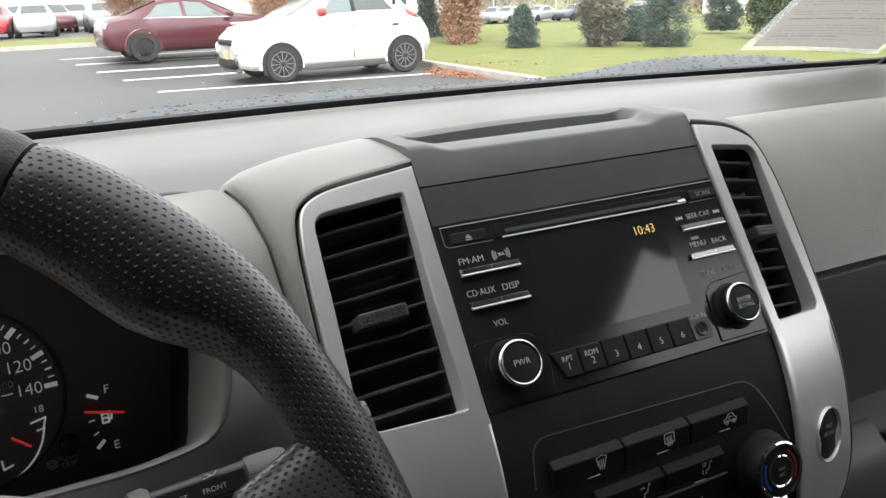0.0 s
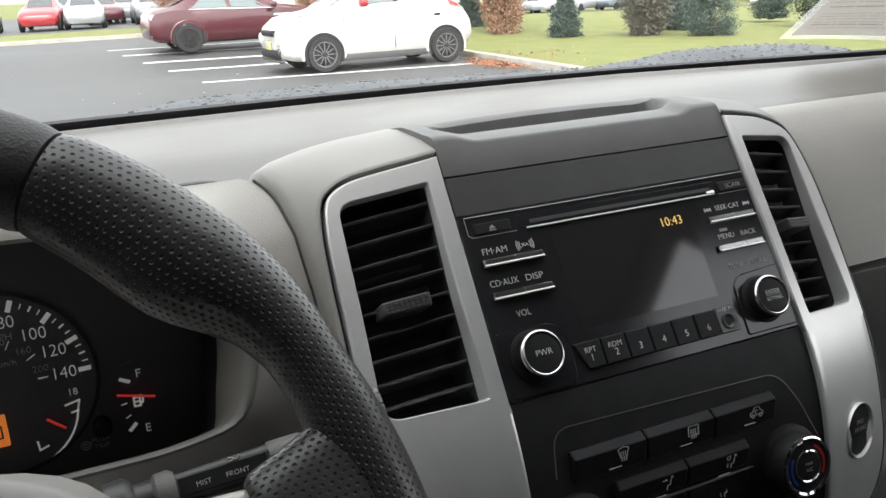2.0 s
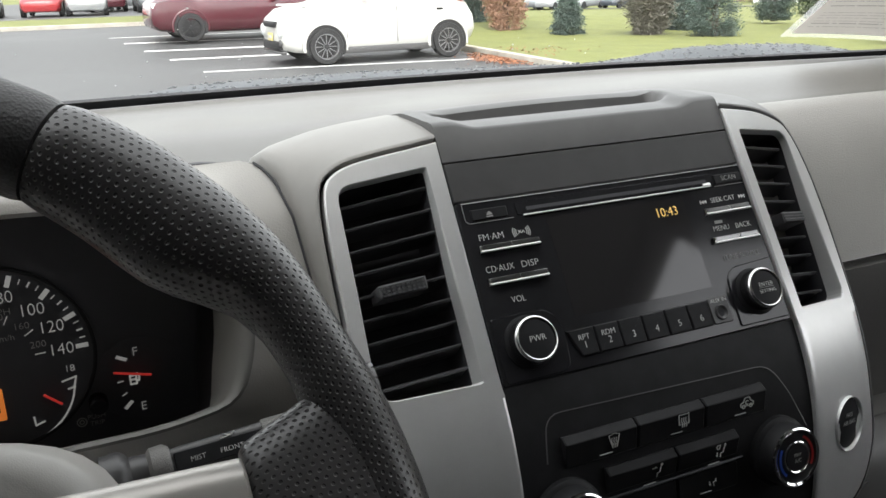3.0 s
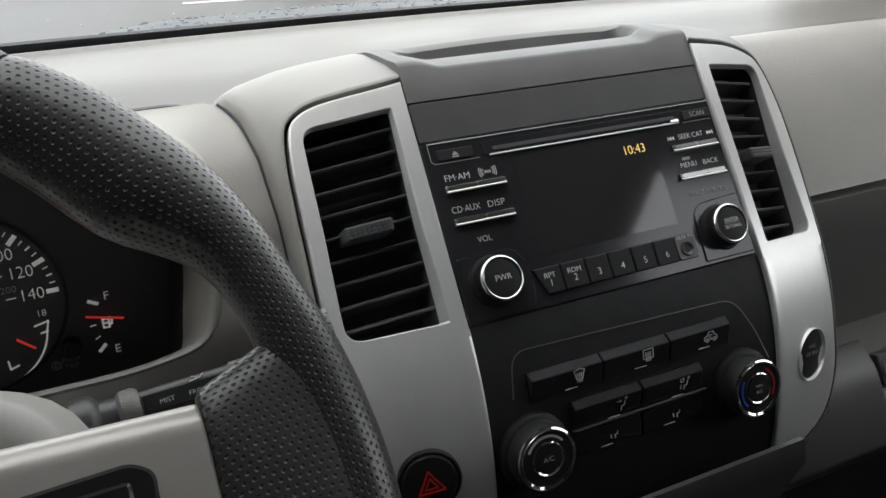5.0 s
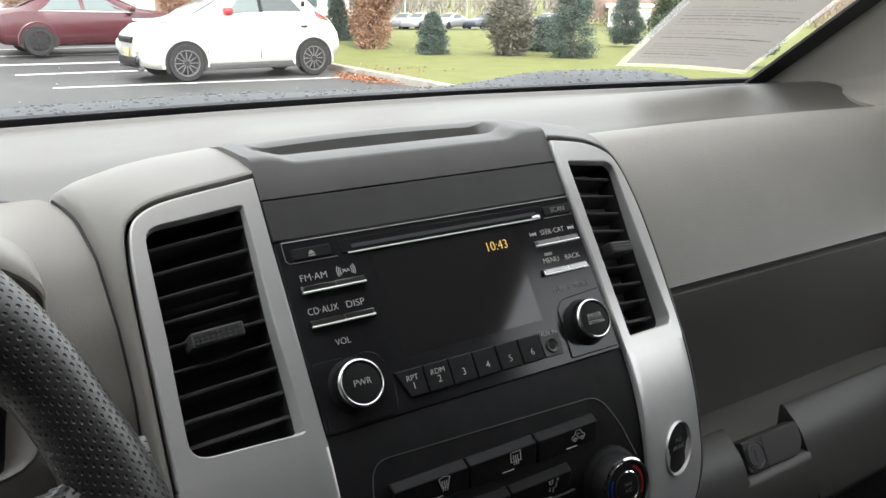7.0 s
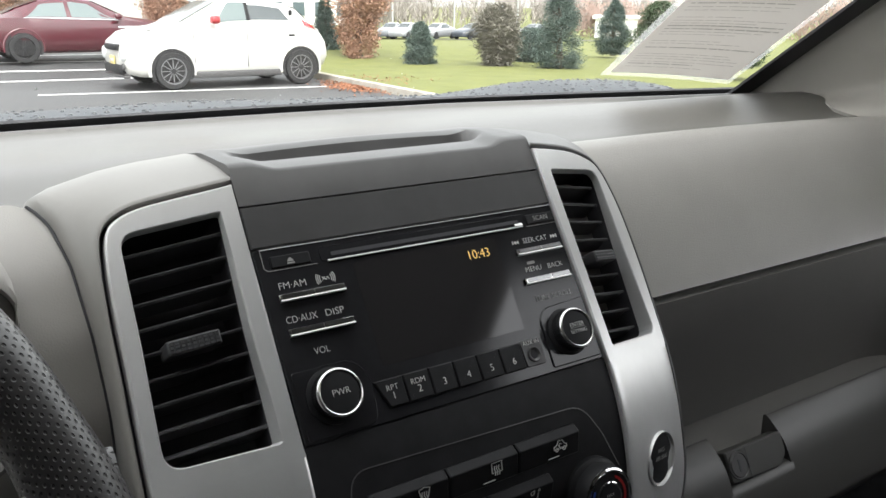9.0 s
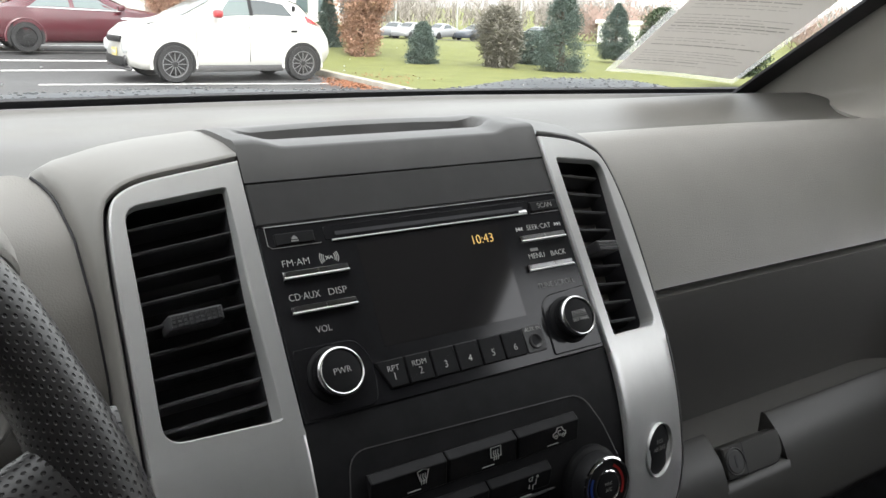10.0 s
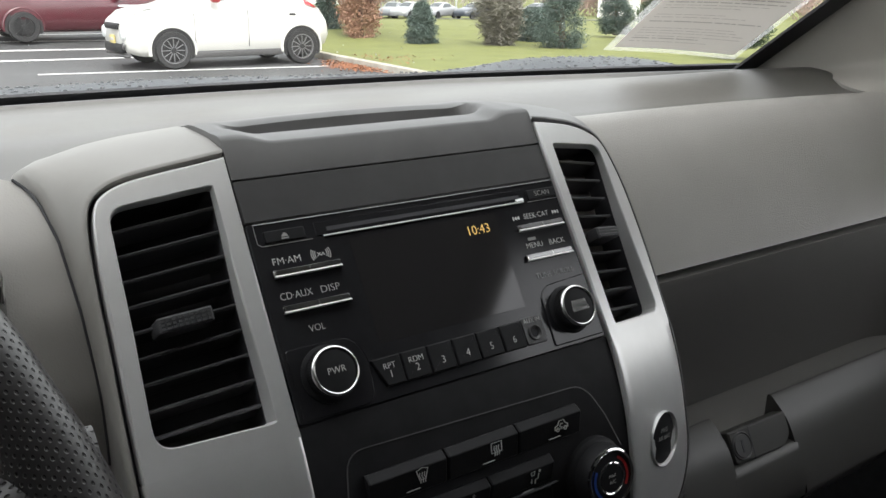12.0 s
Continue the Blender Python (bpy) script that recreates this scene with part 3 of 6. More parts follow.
# hood of the stack with its open tray
hood = thing("console_hood", "charcoal plastic hood with a shallow tray above the radio", "dashboard hood")
grid = []
for i in range(57):
    x = -0.1026 + 0.2016 * i / 56
    s = min(1.0, max(0.0, (abs(x + 0.004) - 0.070) / 0.018))
    s = s * s * (3 - 2 * s)
    arch = 1 - (x / 0.1) ** 2
    f0, f1 = stack_world(x, 0.0, 0.0712), stack_world(x, 0.0, 0.0882 + 0.004 * s)
    l1 = stack_world(x, 0.0003, 0.0892 + 0.0040 * s)
    tray = [l1 + Vector((0, 0.0009, 0.0006)), l1 + Vector((0, 0.0022, 0.0008)), Vector((x, 0.0680, 1.2566)), Vector((x, 0.0705, 1.2562)), Vector((x, 0.0722, 1.2540)), Vector((x, 0.0735, 1.2380)), Vector((x, 0.086 + 0.004 * arch, 1.2365)), Vector((x, 0.091 + 0.006 * arch, 1.2562 + 0.0016 * arch)), Vector((x, 0.096 + 0.007 * arch, 1.2578 + 0.0018 * arch)), Vector((x, 0.112 + 0.006 * arch, 1.2572 + 0.001 * arch)), Vector((x, 0.15, 1.246)), Vector((x, 0.176, 1.2345))]
    solid = [l1 + Vector((0, 0.0018, 0.0010)), l1 + Vector((0, 0.006, 0.0016)), Vector((x, 0.066, 1.2595)), Vector((x, 0.070, 1.2598)), Vector((x, 0.075, 1.2599)), Vector((x, 0.080, 1.2600)), Vector((x, 0.086, 1.2600)), Vector((x, 0.092, 1.2600)), Vector((x, 0.100, 1.2597)), Vector((x, 0.114, 1.2585)), Vector((x, 0.15, 1.247)), Vector((x, 0.176, 1.2345))]
    row = [a.lerp(b, s) for a, b in zip(tray, solid)]
    for p in row:
        if p.y > 0.06:
            k = min(1.0, max(0.0, (abs(x) - 0.082) / 0.017))
            p.z = min(p.z, crest(0.1 + 0.2 * (p.y - 0.07)) - 0.19 * (p.y - 0.07) - 0.0004 + 0.004 * (1 - k))
    grid.append([stack_world(x, 0.003, 0.0706), f0, f1, l1] + row)
grid = [[p - Vector((0.0004, 0, 0.012)) for p in grid[0]]] + grid + [[p + Vector((0.0004, 0, -0.012)) for p in grid[-1]]]
part("hood_shell", sheet(grid), "hood_grey", hood, "dark grey hood shell", angle=40)
part("hood_fascia", plate(rpoly([(-0.1022, 0.0474), (0.0992, 0.0474), (0.0992, 0.0704), (-0.1022, 0.0704)], 0.0008, 2), 0.0, 0.012, 0.0006), "charcoal", hood, "charcoal strip between hood and radio", ST)

# ---------- silver vent trims with vents ----------
OPENING = {
    -1: rpoly([(0.1121, 0.0709), (0.1606, 0.0702), (0.1648, -0.0482), (0.1121, -0.0509)], [0.0012, 0.008, 0.010, 0.0012], 7),
    1: rpoly([(0.1098, 0.0705), (0.1645, 0.0712), (0.1655, -0.0495), (0.1092, -0.0508)], [0.0012, 0.010, 0.007, 0.0012], 7),
}


def well(v):
    """How far the slats lie behind the face of the trim; deeper towards the foot."""
    return 0.0065 + 0.0085 * (0.07 - v) / 0.12


def trim_for(sgn):
    side = thing("vent_trim", "satin silver trim panel with a tall black air vent", "trim panel", ST, "vent trims")
    outer, opening = OUTER[sgn], OPENING[sgn]
    inner = outer[0][0]
    OUT = spline(outer, 60)
    edge_60 = next(a[0] + (b[0] - a[0]) * (-0.06 - a[1]) / (b[1] - a[1]) for a, b in zip(OUT[10:], OUT[11:]) if a[1] >= -0.06 > b[1])
    up = [(u, v) for u, v in OUT if v >= -0.0585] + [(edge_60, -0.06), (inner, -0.06)]
    up = [(sgn * u, v) for u, v in up]
    op = [(sgn * u, v) for u, v in opening]
    shape = slant
    # both lines start at the inner top corner
    if sgn < 0:
        up, op = [up[0]] + up[:0:-1], [op[0]] + op[:0:-1]
    uo, oo = up, op
    k = 120
    o, i = resample(uo, k), resample(oo, k)
    # match by angle round the vent's middle, so that the ribs run straight across
    c = Vector((sgn * 0.136, 0.01))

    def at_angle(line, a):
        d = Vector((math.cos(a), math.sin(a)))
        best = None
        for p, q in zip(line, line[1:] + line[:1]):
            e = q - p
            den = d.x * e.y - d.y * e.x
            if abs(den) < 1e-12:
                continue
            r = p - c
            t = (r.x * e.y - r.y * e.x) / den
            s = (r.x * d.y - r.y * d.x) / den
            if t > 0 and -1e-9 <= s <= 1 + 1e-9 and (best is None or t > best):
                best = t
        return c + d * best
    angs = sorted({round(math.atan2((p - c).y, (p - c).x), 5) for p in o + i})
    o, i = [at_angle([Vector(p) for p in uo], a) for a in angs], [at_angle([Vector(p) for p in oo], a) for a in angs]
    bm = bmesh.new()
    e = 0.0013
    y = lambda p: shape(p[0], p[1])
    o1, i1 = [p + (c - p).normalized() * e for p in o], i
    i = [p + (c - p).normalized() * 0.0007 for p in i]
    i2 = [p + (c - p).normalized() * 0.0006 for p in i]
    mid = [a.lerp(b, 0.5) for a, b in zip(o1, i1)]
    foot = lambda p: p.y < -0.0592
    o1 = [q if foot(q) else p for p, q in zip(o1, o)]
    rim = [p.lerp(q, 0.22) for p, q in zip(i1, o1)]
    loops(bm, [
        [(p.x, 0.008 + y(p), p.y) for p in o], [(p.x, (0 if foot(p) else e) + y(p), p.y) for p in o], [(p.x, y(p), p.y) for p in o1],
        [(p.x, y(p), p.y) for p in mid], [(p.x, y(p), p.y) for p in rim], [(p.x, y(p), p.y) for p in i1], [(p.x, 0.0008 + y(p), p.y) for p in i], [(p.x, well(p.y) - 0.001 + y(p), p.y) for p in i2]])
    part("vent_bezel", bm, "silver", side, "satin silver bezel round the vent", angle=22)
    # lower panel, laid out in rows so that it follows the curve of the stack
    rows = []
    for q in range(25):
        v = -0.0598 - 0.1215 * q / 24
        ue = inner
        for a, b in zip(OUT, OUT[1:]):
            if (a[1] - v) * (b[1] - v) <= 0 and a[1] != b[1]:
                ue = max(ue, a[0] + (b[0] - a[0]) * (v - a[1]) / (b[1] - a[1]))
        row = []
        for t in (0.0, 0.012, 0.03, 0.12, 0.25, 0.4, 0.5, 0.6, 0.75, 0.88, 0.97, 0.988, 1.0):
            u = inner + (ue - inner) * t
            rim = 0.0013 * (max(0, 1 - t / 0.03) ** 2 + max(0, (t - 0.97) / 0.03) ** 2)
            row.append(Vector((sgn * u, slant(u, v) + rim, v)))
        row = [Vector((sgn * inner, row[0].y + 0.009, v))] + row + [Vector((sgn * ue, row[-1].y + 0.009, v))]
        rows.append(row)
    part("lower_trim", sheet(rows), "silver", side, "satin silver lower panel", angle=50)
    # dark box behind the opening
    o2 = [(sgn * u, v) for u, v in opening]
    bm = bmesh.new()
    loops(bm, [[(p[0], 0.004 + slant(*p), p[1]) for p in o2], [(p[0], 0.040 + slant(*p), p[1]) for p in o2]], cap=(False, True))
    part("vent_box", bm, "deep", side, "black vent duct")
    # slats
    for q in range(9):
        v = 0.0602 - 0.01258 * q
        bm = bmesh.new()
        sec = [(-0.0004, 0.0004), (0.0006, 0.0013), (0.004, 0.0016), (0.014, -0.0012), (0.017, -0.003), (0.014, -0.0030), (0.004, -0.0004), (0.0003, -0.0006)]
        rings = []
        for u in (0.1105, 0.128, 0.145, 0.1615):
            rings.append([(sgn * u, slant(u, v) + well(v) + a, v + b - 0.0012 * (u - 0.136) / 0.05) for a, b in sec])
        loops(bm, rings, cap=(True, True))
        part("slat", bm, "slat", side)
    # thumb tab with a ribbed face
    ty = slant(0.139, 0) + 0.004
    tab = part("thumb_tab", plate(rpoly([(sgn * 0.139 - 0.0125, 0.0047), (sgn * 0.139 + 0.0125, 0.0047), (sgn * 0.139 + 0.0125, 0.0122), (sgn * 0.139 - 0.0125, 0.0122)], 0.0012, 3), ty - 0.0035, ty + 0.012, 0.001, lambda u, v: 0.3 * (abs(u) - 0.139)), "slat", side, "black ribbed thumb tab")
    for r in range(3):
        for cidx in range(9):
            u = sgn * 0.139 - 0.0104 + 0.0026 * cidx
            bm = box_bm(0.0017, 0.0007, 0.0012, (u, ty - 0.0037 + 0.3 * (abs(u) - 0.139), 0.0062 + 0.0020 * r))
            part("rib", bm, "slat", tab)
    return side


left_trim, right_trim = trim_for(-1), trim_for(1)
# hazard switch and air bag lamp let into the lower panels
YB = slant(0.136, -0.128) - 0.0012
BM = Matrix.Translation((0.1372, YB, -0.1275)) @ Matrix.Rotation(radians(16.7), 4, "Z") @ Matrix.Rotation(radians(22.5), 4, "X")
lamp = part("air_bag_lamp", lathe([(0.0167, 0.004), (0.0166, 0.0018), (0.0150, 0.0013), (0.0, 0.0009)], 40), "black", right_trim, "dark oval passenger air bag lamp", BM)
part("lamp_bezel", lathe([(0.0176, 0.0024), (0.0175, 0.0004), (0.0173, -0.0002), (0.0167, 0.0024)], 44, cap=False), "silver", lamp, "silver bevel round the lamp")
lettering("PASS", 0.0042, lamp, "grey_print", (0, 0.0055), 0.0006)
lettering("AIR BAG", 0.0042, lamp, "grey_print", (0, 0.0008), 0.0005)
HM = Matrix.Translation((-0.1385, YB, -0.1265)) @ Matrix.Rotation(radians(-16.7), 4, "Z") @ Matrix.Rotation(radians(22.5), 4, "X")
hazard = part("hazard_switch", lathe([(0.0172, 0.004), (0.0172, -0.001), (0.0165, -0.0016), (0.0158, -0.0004), (0.014, -0.0022), (0.0, -0.003)], 40), "black", left_trim, "round black hazard warning switch", HM)
part("warning_triangle", strokes([[(-0.007, -0.0055), (0.007, -0.0055), (0, 0.0065), (-0.007, -0.0055)], [(-0.0035, -0.0035), (0.0035, -0.0035), (0, 0.0025), (-0.0035, -0.0035)]], 0.0009, -0.0034, 0.0008), "red_print", hazard, "red warning triangle")

# ---------- radio ----------
radio = thing("car_radio", "glossy black car radio with a dark display and two knobs", "car radio", ST)
part("radio_body", plate(rpoly([(-0.1022, -0.0556), (0.0985, -0.0556), (0.0990, 0.0466), (-0.1022, 0.0466)], 0.0018, 4), 0.0, 0.05, 0.0006), "piano", radio, "glossy black faceplate")
part("slot_panel", plate(rpoly([(-0.0665, 0.0352), (0.0705, 0.0352), (0.0740, 0.0385), (0.0740, 0.0430), (-0.0665, 0.0430)], 0.0012, 3), -0.0004, 0.004, 0.0003), "piano", radio)
part("disc_slot", plate(rpoly([(-0.0600, 0.0372), (0.0690, 0.0372), (0.0690, 0.0394), (-0.0600, 0.0394)], 0.0006, 2), -0.0007, 0.004, 0.0001), "deep", radio, "disc slot")


def lip_strip(x0, x1, v0, v1, w0, w1):
    """A narrow bar whose face leans upward."""
    bm = bmesh.new()
    loops(bm, [[(x, w0, v0), (x, w1, v1), (x, 0.001, v1), (x, 0.001, v0)] for x in (x0, x1)], cap=(True, True))
    return bm


part("slot_lip", lip_strip(-0.0626, 0.0712, 0.0345, 0.0356, -0.0014, -0.0003), "silver", radio, "bright lip under the disc slot", smooth=False)
part("slot_lip", lip_strip(0.0655, 0.0715, 0.0356, 0.0376, -0.0012, -0.0003), "silver", radio, smooth=False)
# silver strip drawn for the highlight along the face's upper edge
part("face_edge", lip_strip(-0.0985, 0.0985, 0.0459, 0.0463, -0.0006, -0.0002), "silver", radio, smooth=False)
part("face_edge", strokes([[(-0.0985, 0.0455), (-0.0985, 0.0360), (-0.0965, 0.0344), (-0.0690, 0.0344)]], 0.00026, -0.0004), "grey_print", radio)
part("face_edge", strokes([[(0.0745, 0.0344), (0.0985, 0.0344)]], 0.00026, -0.0004), "grey_print", radio)


def key(name, pts, mat, parent=None, front=-0.0012, label="", r=0.0008, edge=0.0005):
    return part(name, plate(rpoly(pts, r, 3), front, 0.004, edge), mat, parent or radio, label)


def rect(x0, x1, z0, z1):
    return [(x0, z0), (x1, z0), (x1, z1), (x0, z1)]


eject = key("eject_button", rect(-0.0945, -0.0723, 0.0354, 0.0418), "black", label="black eject button")
part("eject_mark", strokes([[(-0.0856, 0.0369), (-0.0820, 0.0369)]], 0.0007, -0.0015), "grey_print", eject)
part("eject_mark", strokes([[(-0.0853, 0.0381), (-0.0823, 0.0381)], [(-0.0848, 0.0387), (-0.0828, 0.0387)], [(-0.0842, 0.0393), (-0.0834, 0.0393)]], 0.0007, -0.0015), "grey_print", eject)
scan = key("scan_button", rect(0.0753, 0.0975, 0.0354, 0.0416), "black", label="black scan button")
lettering("SCAN", 0.0046, scan, "grey_print", (0.0864, 0.0385), -0.0014)
# four pairs of chrome-edged bars
for x0, xm, x1, z in ((-0.0952, -0.0757, -0.0577, 0.0191), (-0.0952, -0.0759, -0.0580, 0.0006), (0.0598, 0.0787, 0.0952, 0.0189), (0.0589, 0.0790, 0.0945, 0.0004)):
    bar = part("rocker_key", plate(rpoly(rect(x0, x1, z - 0.0019, z + 0.0019), 0.0005, 2), -0.0022, 0.003, 0.0007), "chrome", radio, "chrome-edged double key")
    part("key_edge", lip_strip(x0 + 0.0004, x1 - 0.0004, z - 0.0020, z - 0.0008, -0.0034, -0.0022), "silver", bar, smooth=False)
    for a, b in ((x0 + 0.0012, xm - 0.0004), (xm + 0.0004, x1 - 0.0010)):
        part("key_top", plate(rpoly(rect(a, b, z - 0.0012, z + 0.00175), 0.0003, 2), -0.0025, 0.001, 0.0003), "dull_chrome", bar)
for text, x, z, s, wide in (("FM·AM", -0.0860, 0.0254, 0.0053, 1.02), ("CD·AUX", -0.0860, 0.0073, 0.0053, 0.88), ("DISP", -0.0673, 0.0072, 0.0053, 1.08), ("VOL", -0.0801, -0.0111, 0.0050, 0.92), ("SEEK·CAT", 0.0772, 0.0255, 0.0047, 0.95), ("MENU", 0.0687, 0.0075, 0.0048, 0.98), ("BACK", 0.0860, 0.0073, 0.0048, 1.0), ("TUNE·SCROLL", 0.0770, -0.0114, 0.0047, 0.98)):
    lettering(text, s, radio, "grey_print" if text[0] == "T" else "white_print", (x, z), -0.0005, squeeze=wide)
for sgn, x in ((-1, 0.0626), (1, 0.0921)):
    for dx in (-0.0008, 0.0012):
        part("seek_mark", plate([(x + sgn * (dx - 0.001), 0.0268), (x + sgn * (dx - 0.001), 0.0244), (x + sgn * (dx + 0.001), 0.0256)], -0.0003, 0.0002, 0.00005), "white_print", radio)
    part("seek_bar", plate(rect(x + sgn * 0.0027 - 0.0003, x + sgn * 0.0027 + 0.0003, 0.0244, 0.0268), -0.0003, 0.0002, 0.00005), "white_print", radio)
part("logo_bar", strokes([[(0.0660, 0.0117), (0.0708, 0.0117)]], 0.0018, -0.0003), "grey_print", radio)
part("radio_wave_mark", strokes([arc(-0.0668, 0.0258, r, a - 30, a + 30, 8) for r in (0.0034, 0.0044, 0.0054) for a in (0, 180)] + [[(-0.0688, 0.0248), (-0.0670, 0.0266)], [(-0.0688, 0.0266), (-0.0666, 0.0250), (-0.0656, 0.0264), (-0.0648, 0.0250)]], 0.00032, -0.0003), "white_print", radio)
# display behind flush glass
part("display", plate(rpoly(rect(-0.0490, 0.0478, -0.0268, 0.0312), 0.001, 3), -0.00012, 0.003, 0.00005), "screen", radio, "dark colour display, nearly blank")
lettering("10:43", 0.0080, radio, "amber", (0.0327, 0.0229), -0.0006, "clock_digits", squeeze=0.96)
# preset row
edges = [-0.0565 + 0.0161 * i for i in range(7)]
for i, (a, b) in enumerate(zip(edges, edges[1:])):
    pts = rect(a + 0.0003, b - 0.0003, -0.0490, -0.0338)
    if i == 0:
        pts = [(a + 0.0045, -0.0490), (b - 0.0003, -0.0490), (b - 0.0003, -0.0338), (a - 0.0015, -0.0338)]
    k = key("preset_button", pts, "black", front=-0.0016, r=0.0009, edge=0.0007)
    lettering(str(i + 1), 0.0056, k, "white_print", ((a + b) / 2, -0.0433), -0.0018)
    if i < 2:
        lettering(("RPT", "RDM")[i], 0.0044, k, "white_print", ((a + b) / 2, -0.0390), -0.0018)
jack = key("aux_socket", rect(edges[-1] + 0.0003, edges[-1] + 0.0150, -0.0490, -0.0330), "charcoal", front=-0.0010, r=0.002, label="auxiliary socket")
part("socket_rim", lathe([(0.0046, -0.0009), (0.0046, -0.0018), (0.0040, -0.0020), (0.0026, -0.0012), (0.0024, 0.0)], 28, (edges[-1] + 0.0076, 0, -0.0425)), "charcoal", jack)
part("socket_hole", lathe([(0.0024, -0.0011), (0.0, -0.0011)], 20, (edges[-1] + 0.0076, 0, -0.0425)), "deep", jack)
lettering("AUX IN", 0.0036, jack, "white_print", (edges[-1] + 0.0078, -0.0353), -0.0012)
# raised surrounds of the knobs
part("knob_surround", plate(rpoly([(-0.1000, -0.0545), (-0.0605, -0.0545), (-0.0575, -0.0330), (-0.0640, -0.0190), (-0.1000, -0.0190)], [0.002, 0.006, 0.006, 0.008, 0.002]), -0.0006, 0.004, 0.0004), "piano", radio)
part("knob_surround", plate(rpoly([(0.0590, -0.0535), (0.0970, -0.0535), (0.0975, -0.0155), (0.0660, -0.0175), (0.0600, -0.0235)], [0.002, 0.002, 0.002, 0.006, 0.006]), -0.0010, 0.004, 0.0006), "piano", radio)


def knob(parent, x, z, r, mat_label, lines, y0=0.0, depth=0.013):
    k = part("knob", lathe([(r + 0.0022, y0 + 0.002), (r + 0.0022, y0 - 0.0016), (r + 0.0012, y0 - 0.0022), (r, y0 - 0.0024), (r - 0.0002, y0 - depth + 0.0025), (r - 0.0010, y0 - depth)], 64, (x, 0, z), cap=False), "black", parent, mat_label)
    rib = bmesh.new()
    for q in range(56):
        a = 2 * math.pi * q / 56
        c, s = math.cos(a), math.sin(a)
        b = bmesh.ops.create_cube(rib, size=1)["verts"]
        for v in b:
            p = Vector((v.co.x * 0.0006, v.co.y * (depth - 0.006), v.co.z * 0.0007))
            v.co = Vector((x + c * (r + p.x) - s * p.z, y0 - depth / 2 + p.y, z + s * (r + p.x) + c * p.z))
    tagged(part("knurling", rib, "black", k), kind="stuff")
    part("chrome_ring", lathe([(r - 0.0002, y0 - depth + 0.0028), (r + 0.0003, y0 - depth + 0.0014), (r + 0.0001, y0 - depth + 0.0003), (r - 0.0004, y0 - depth - 0.0004), (r - 0.0010, y0 - depth - 0.0006), (r - 0.0015, y0 - depth - 0.0003), (r - 0.0018, y0 - depth + 0.001)], 64, (x, 0, z), cap=False), "ring_chrome", k, "chrome ring round the knob")
    cap = part("knob_cap", lathe([(r - 0.0016, y0 - depth + 0.0012), (r - 0.0020, y0 - depth + 0.0002), (r - 0.0035, y0 - depth - 0.0001), (0.0, y0 - depth - 0.0003)], 48, (x, 0, z)), "black", k)
    for i, (text, s, dz) in enumerate(lines):
        lettering(text, s, cap, "white_print", (x, z + dz), y0 - depth - 0.0008)
    return k


knob(radio, -0.0812, -0.0350, 0.0124, "black volume knob", [("PWR", 0.0047, 0)], depth=0.0105)
tune = knob(radio, 0.0774, -0.0347, 0.0123, "black tuning knob", [("ENTER", 0.0037, 0.0018), ("SETTING", 0.0032, -0.0022)], depth=0.0105)
part("divider", strokes([[(0.0776 - 0.0055, -0.0346), (0.0776 + 0.0055, -0.0346)]], 0.0003, -0.0110), "grey_print", tune)

# ---------- climate control ----------
climate = thing("climate_control", "matt black climate control panel with buttons and two knobs", "climate control", ST)
rows = []
for q in range(27):
    v = -0.0562 - 0.1278 * q / 26
    row = [Vector((-0.1030, lower(v) + 0.012, v))]
    for w in range(21):
        u = -0.1030 + 0.2020 * w / 20
        row.append(Vector((u, lower(v) + 0.0006, v)))
    row.append(Vector((0.0990, lower(v) + 0.012, v)))
    rows.append(row)
part("climate_fascia", sheet(rows), "black", climate, "matt black curved fascia", angle=60)


def bent(pts, front, back=0.004, edge=0.0008, r=0.0015):
    """A slab that follows the bend of the fascia."""
    o = resample(ccw(rpoly(pts, r, 4)), 64)
    i1 = inset(o, edge)
    bm = bmesh.new()
    loops(bm, [[(p.x, lower(p.y) + back, p.y) for p in o], [(p.x, lower(p.y) + front + edge, p.y) for p in o], [(p.x, lower(p.y) + front, p.y) for p in i1]], cap=(True, True))
    return bm


frame_line = rpoly([(-0.0890, -0.098), (-0.0830, -0.0740), (0.0705, -0.0785), (0.0790, -0.098), (0.0830, -0.118)], [0, 0.010, 0.010, 0.004, 0], 5)
part("panel_groove", strokes([[(p[0], p[1]) for p in frame_line]], 0.0006, 0.0, 0.0004), "slat", climate, "shallow line round the buttons", Matrix.Translation((0, 0.0012, 0)))


def wedge(x0, x1, zt, zb, front=-0.0045, label=""):
    """A rocker that stands out at its upper edge."""
    bm = bmesh.new()
    sec = [(zt + 0.0005, 0.003), (zt, -0.0012), (zt - 0.0046, front), (zt - 0.0053, front - 0.0001), (zt - 0.0060, front + 0.0002), (zb + 0.001, -0.0008), (zb, 0.003)]
    rings = []
    for x, g in ((x0, 1.0), (x0 + 0.0008, 0.0), (x1 - 0.0008, 0.0), (x1, 1.0)):
        rings.append([(x, lower(z) + f + 0.0006 * g, z) for z, f in sec])
    loops(bm, rings, cap=(True, True))
    return part("rocker_button", bm, "black", climate, label or "black rocker button", angle=25)


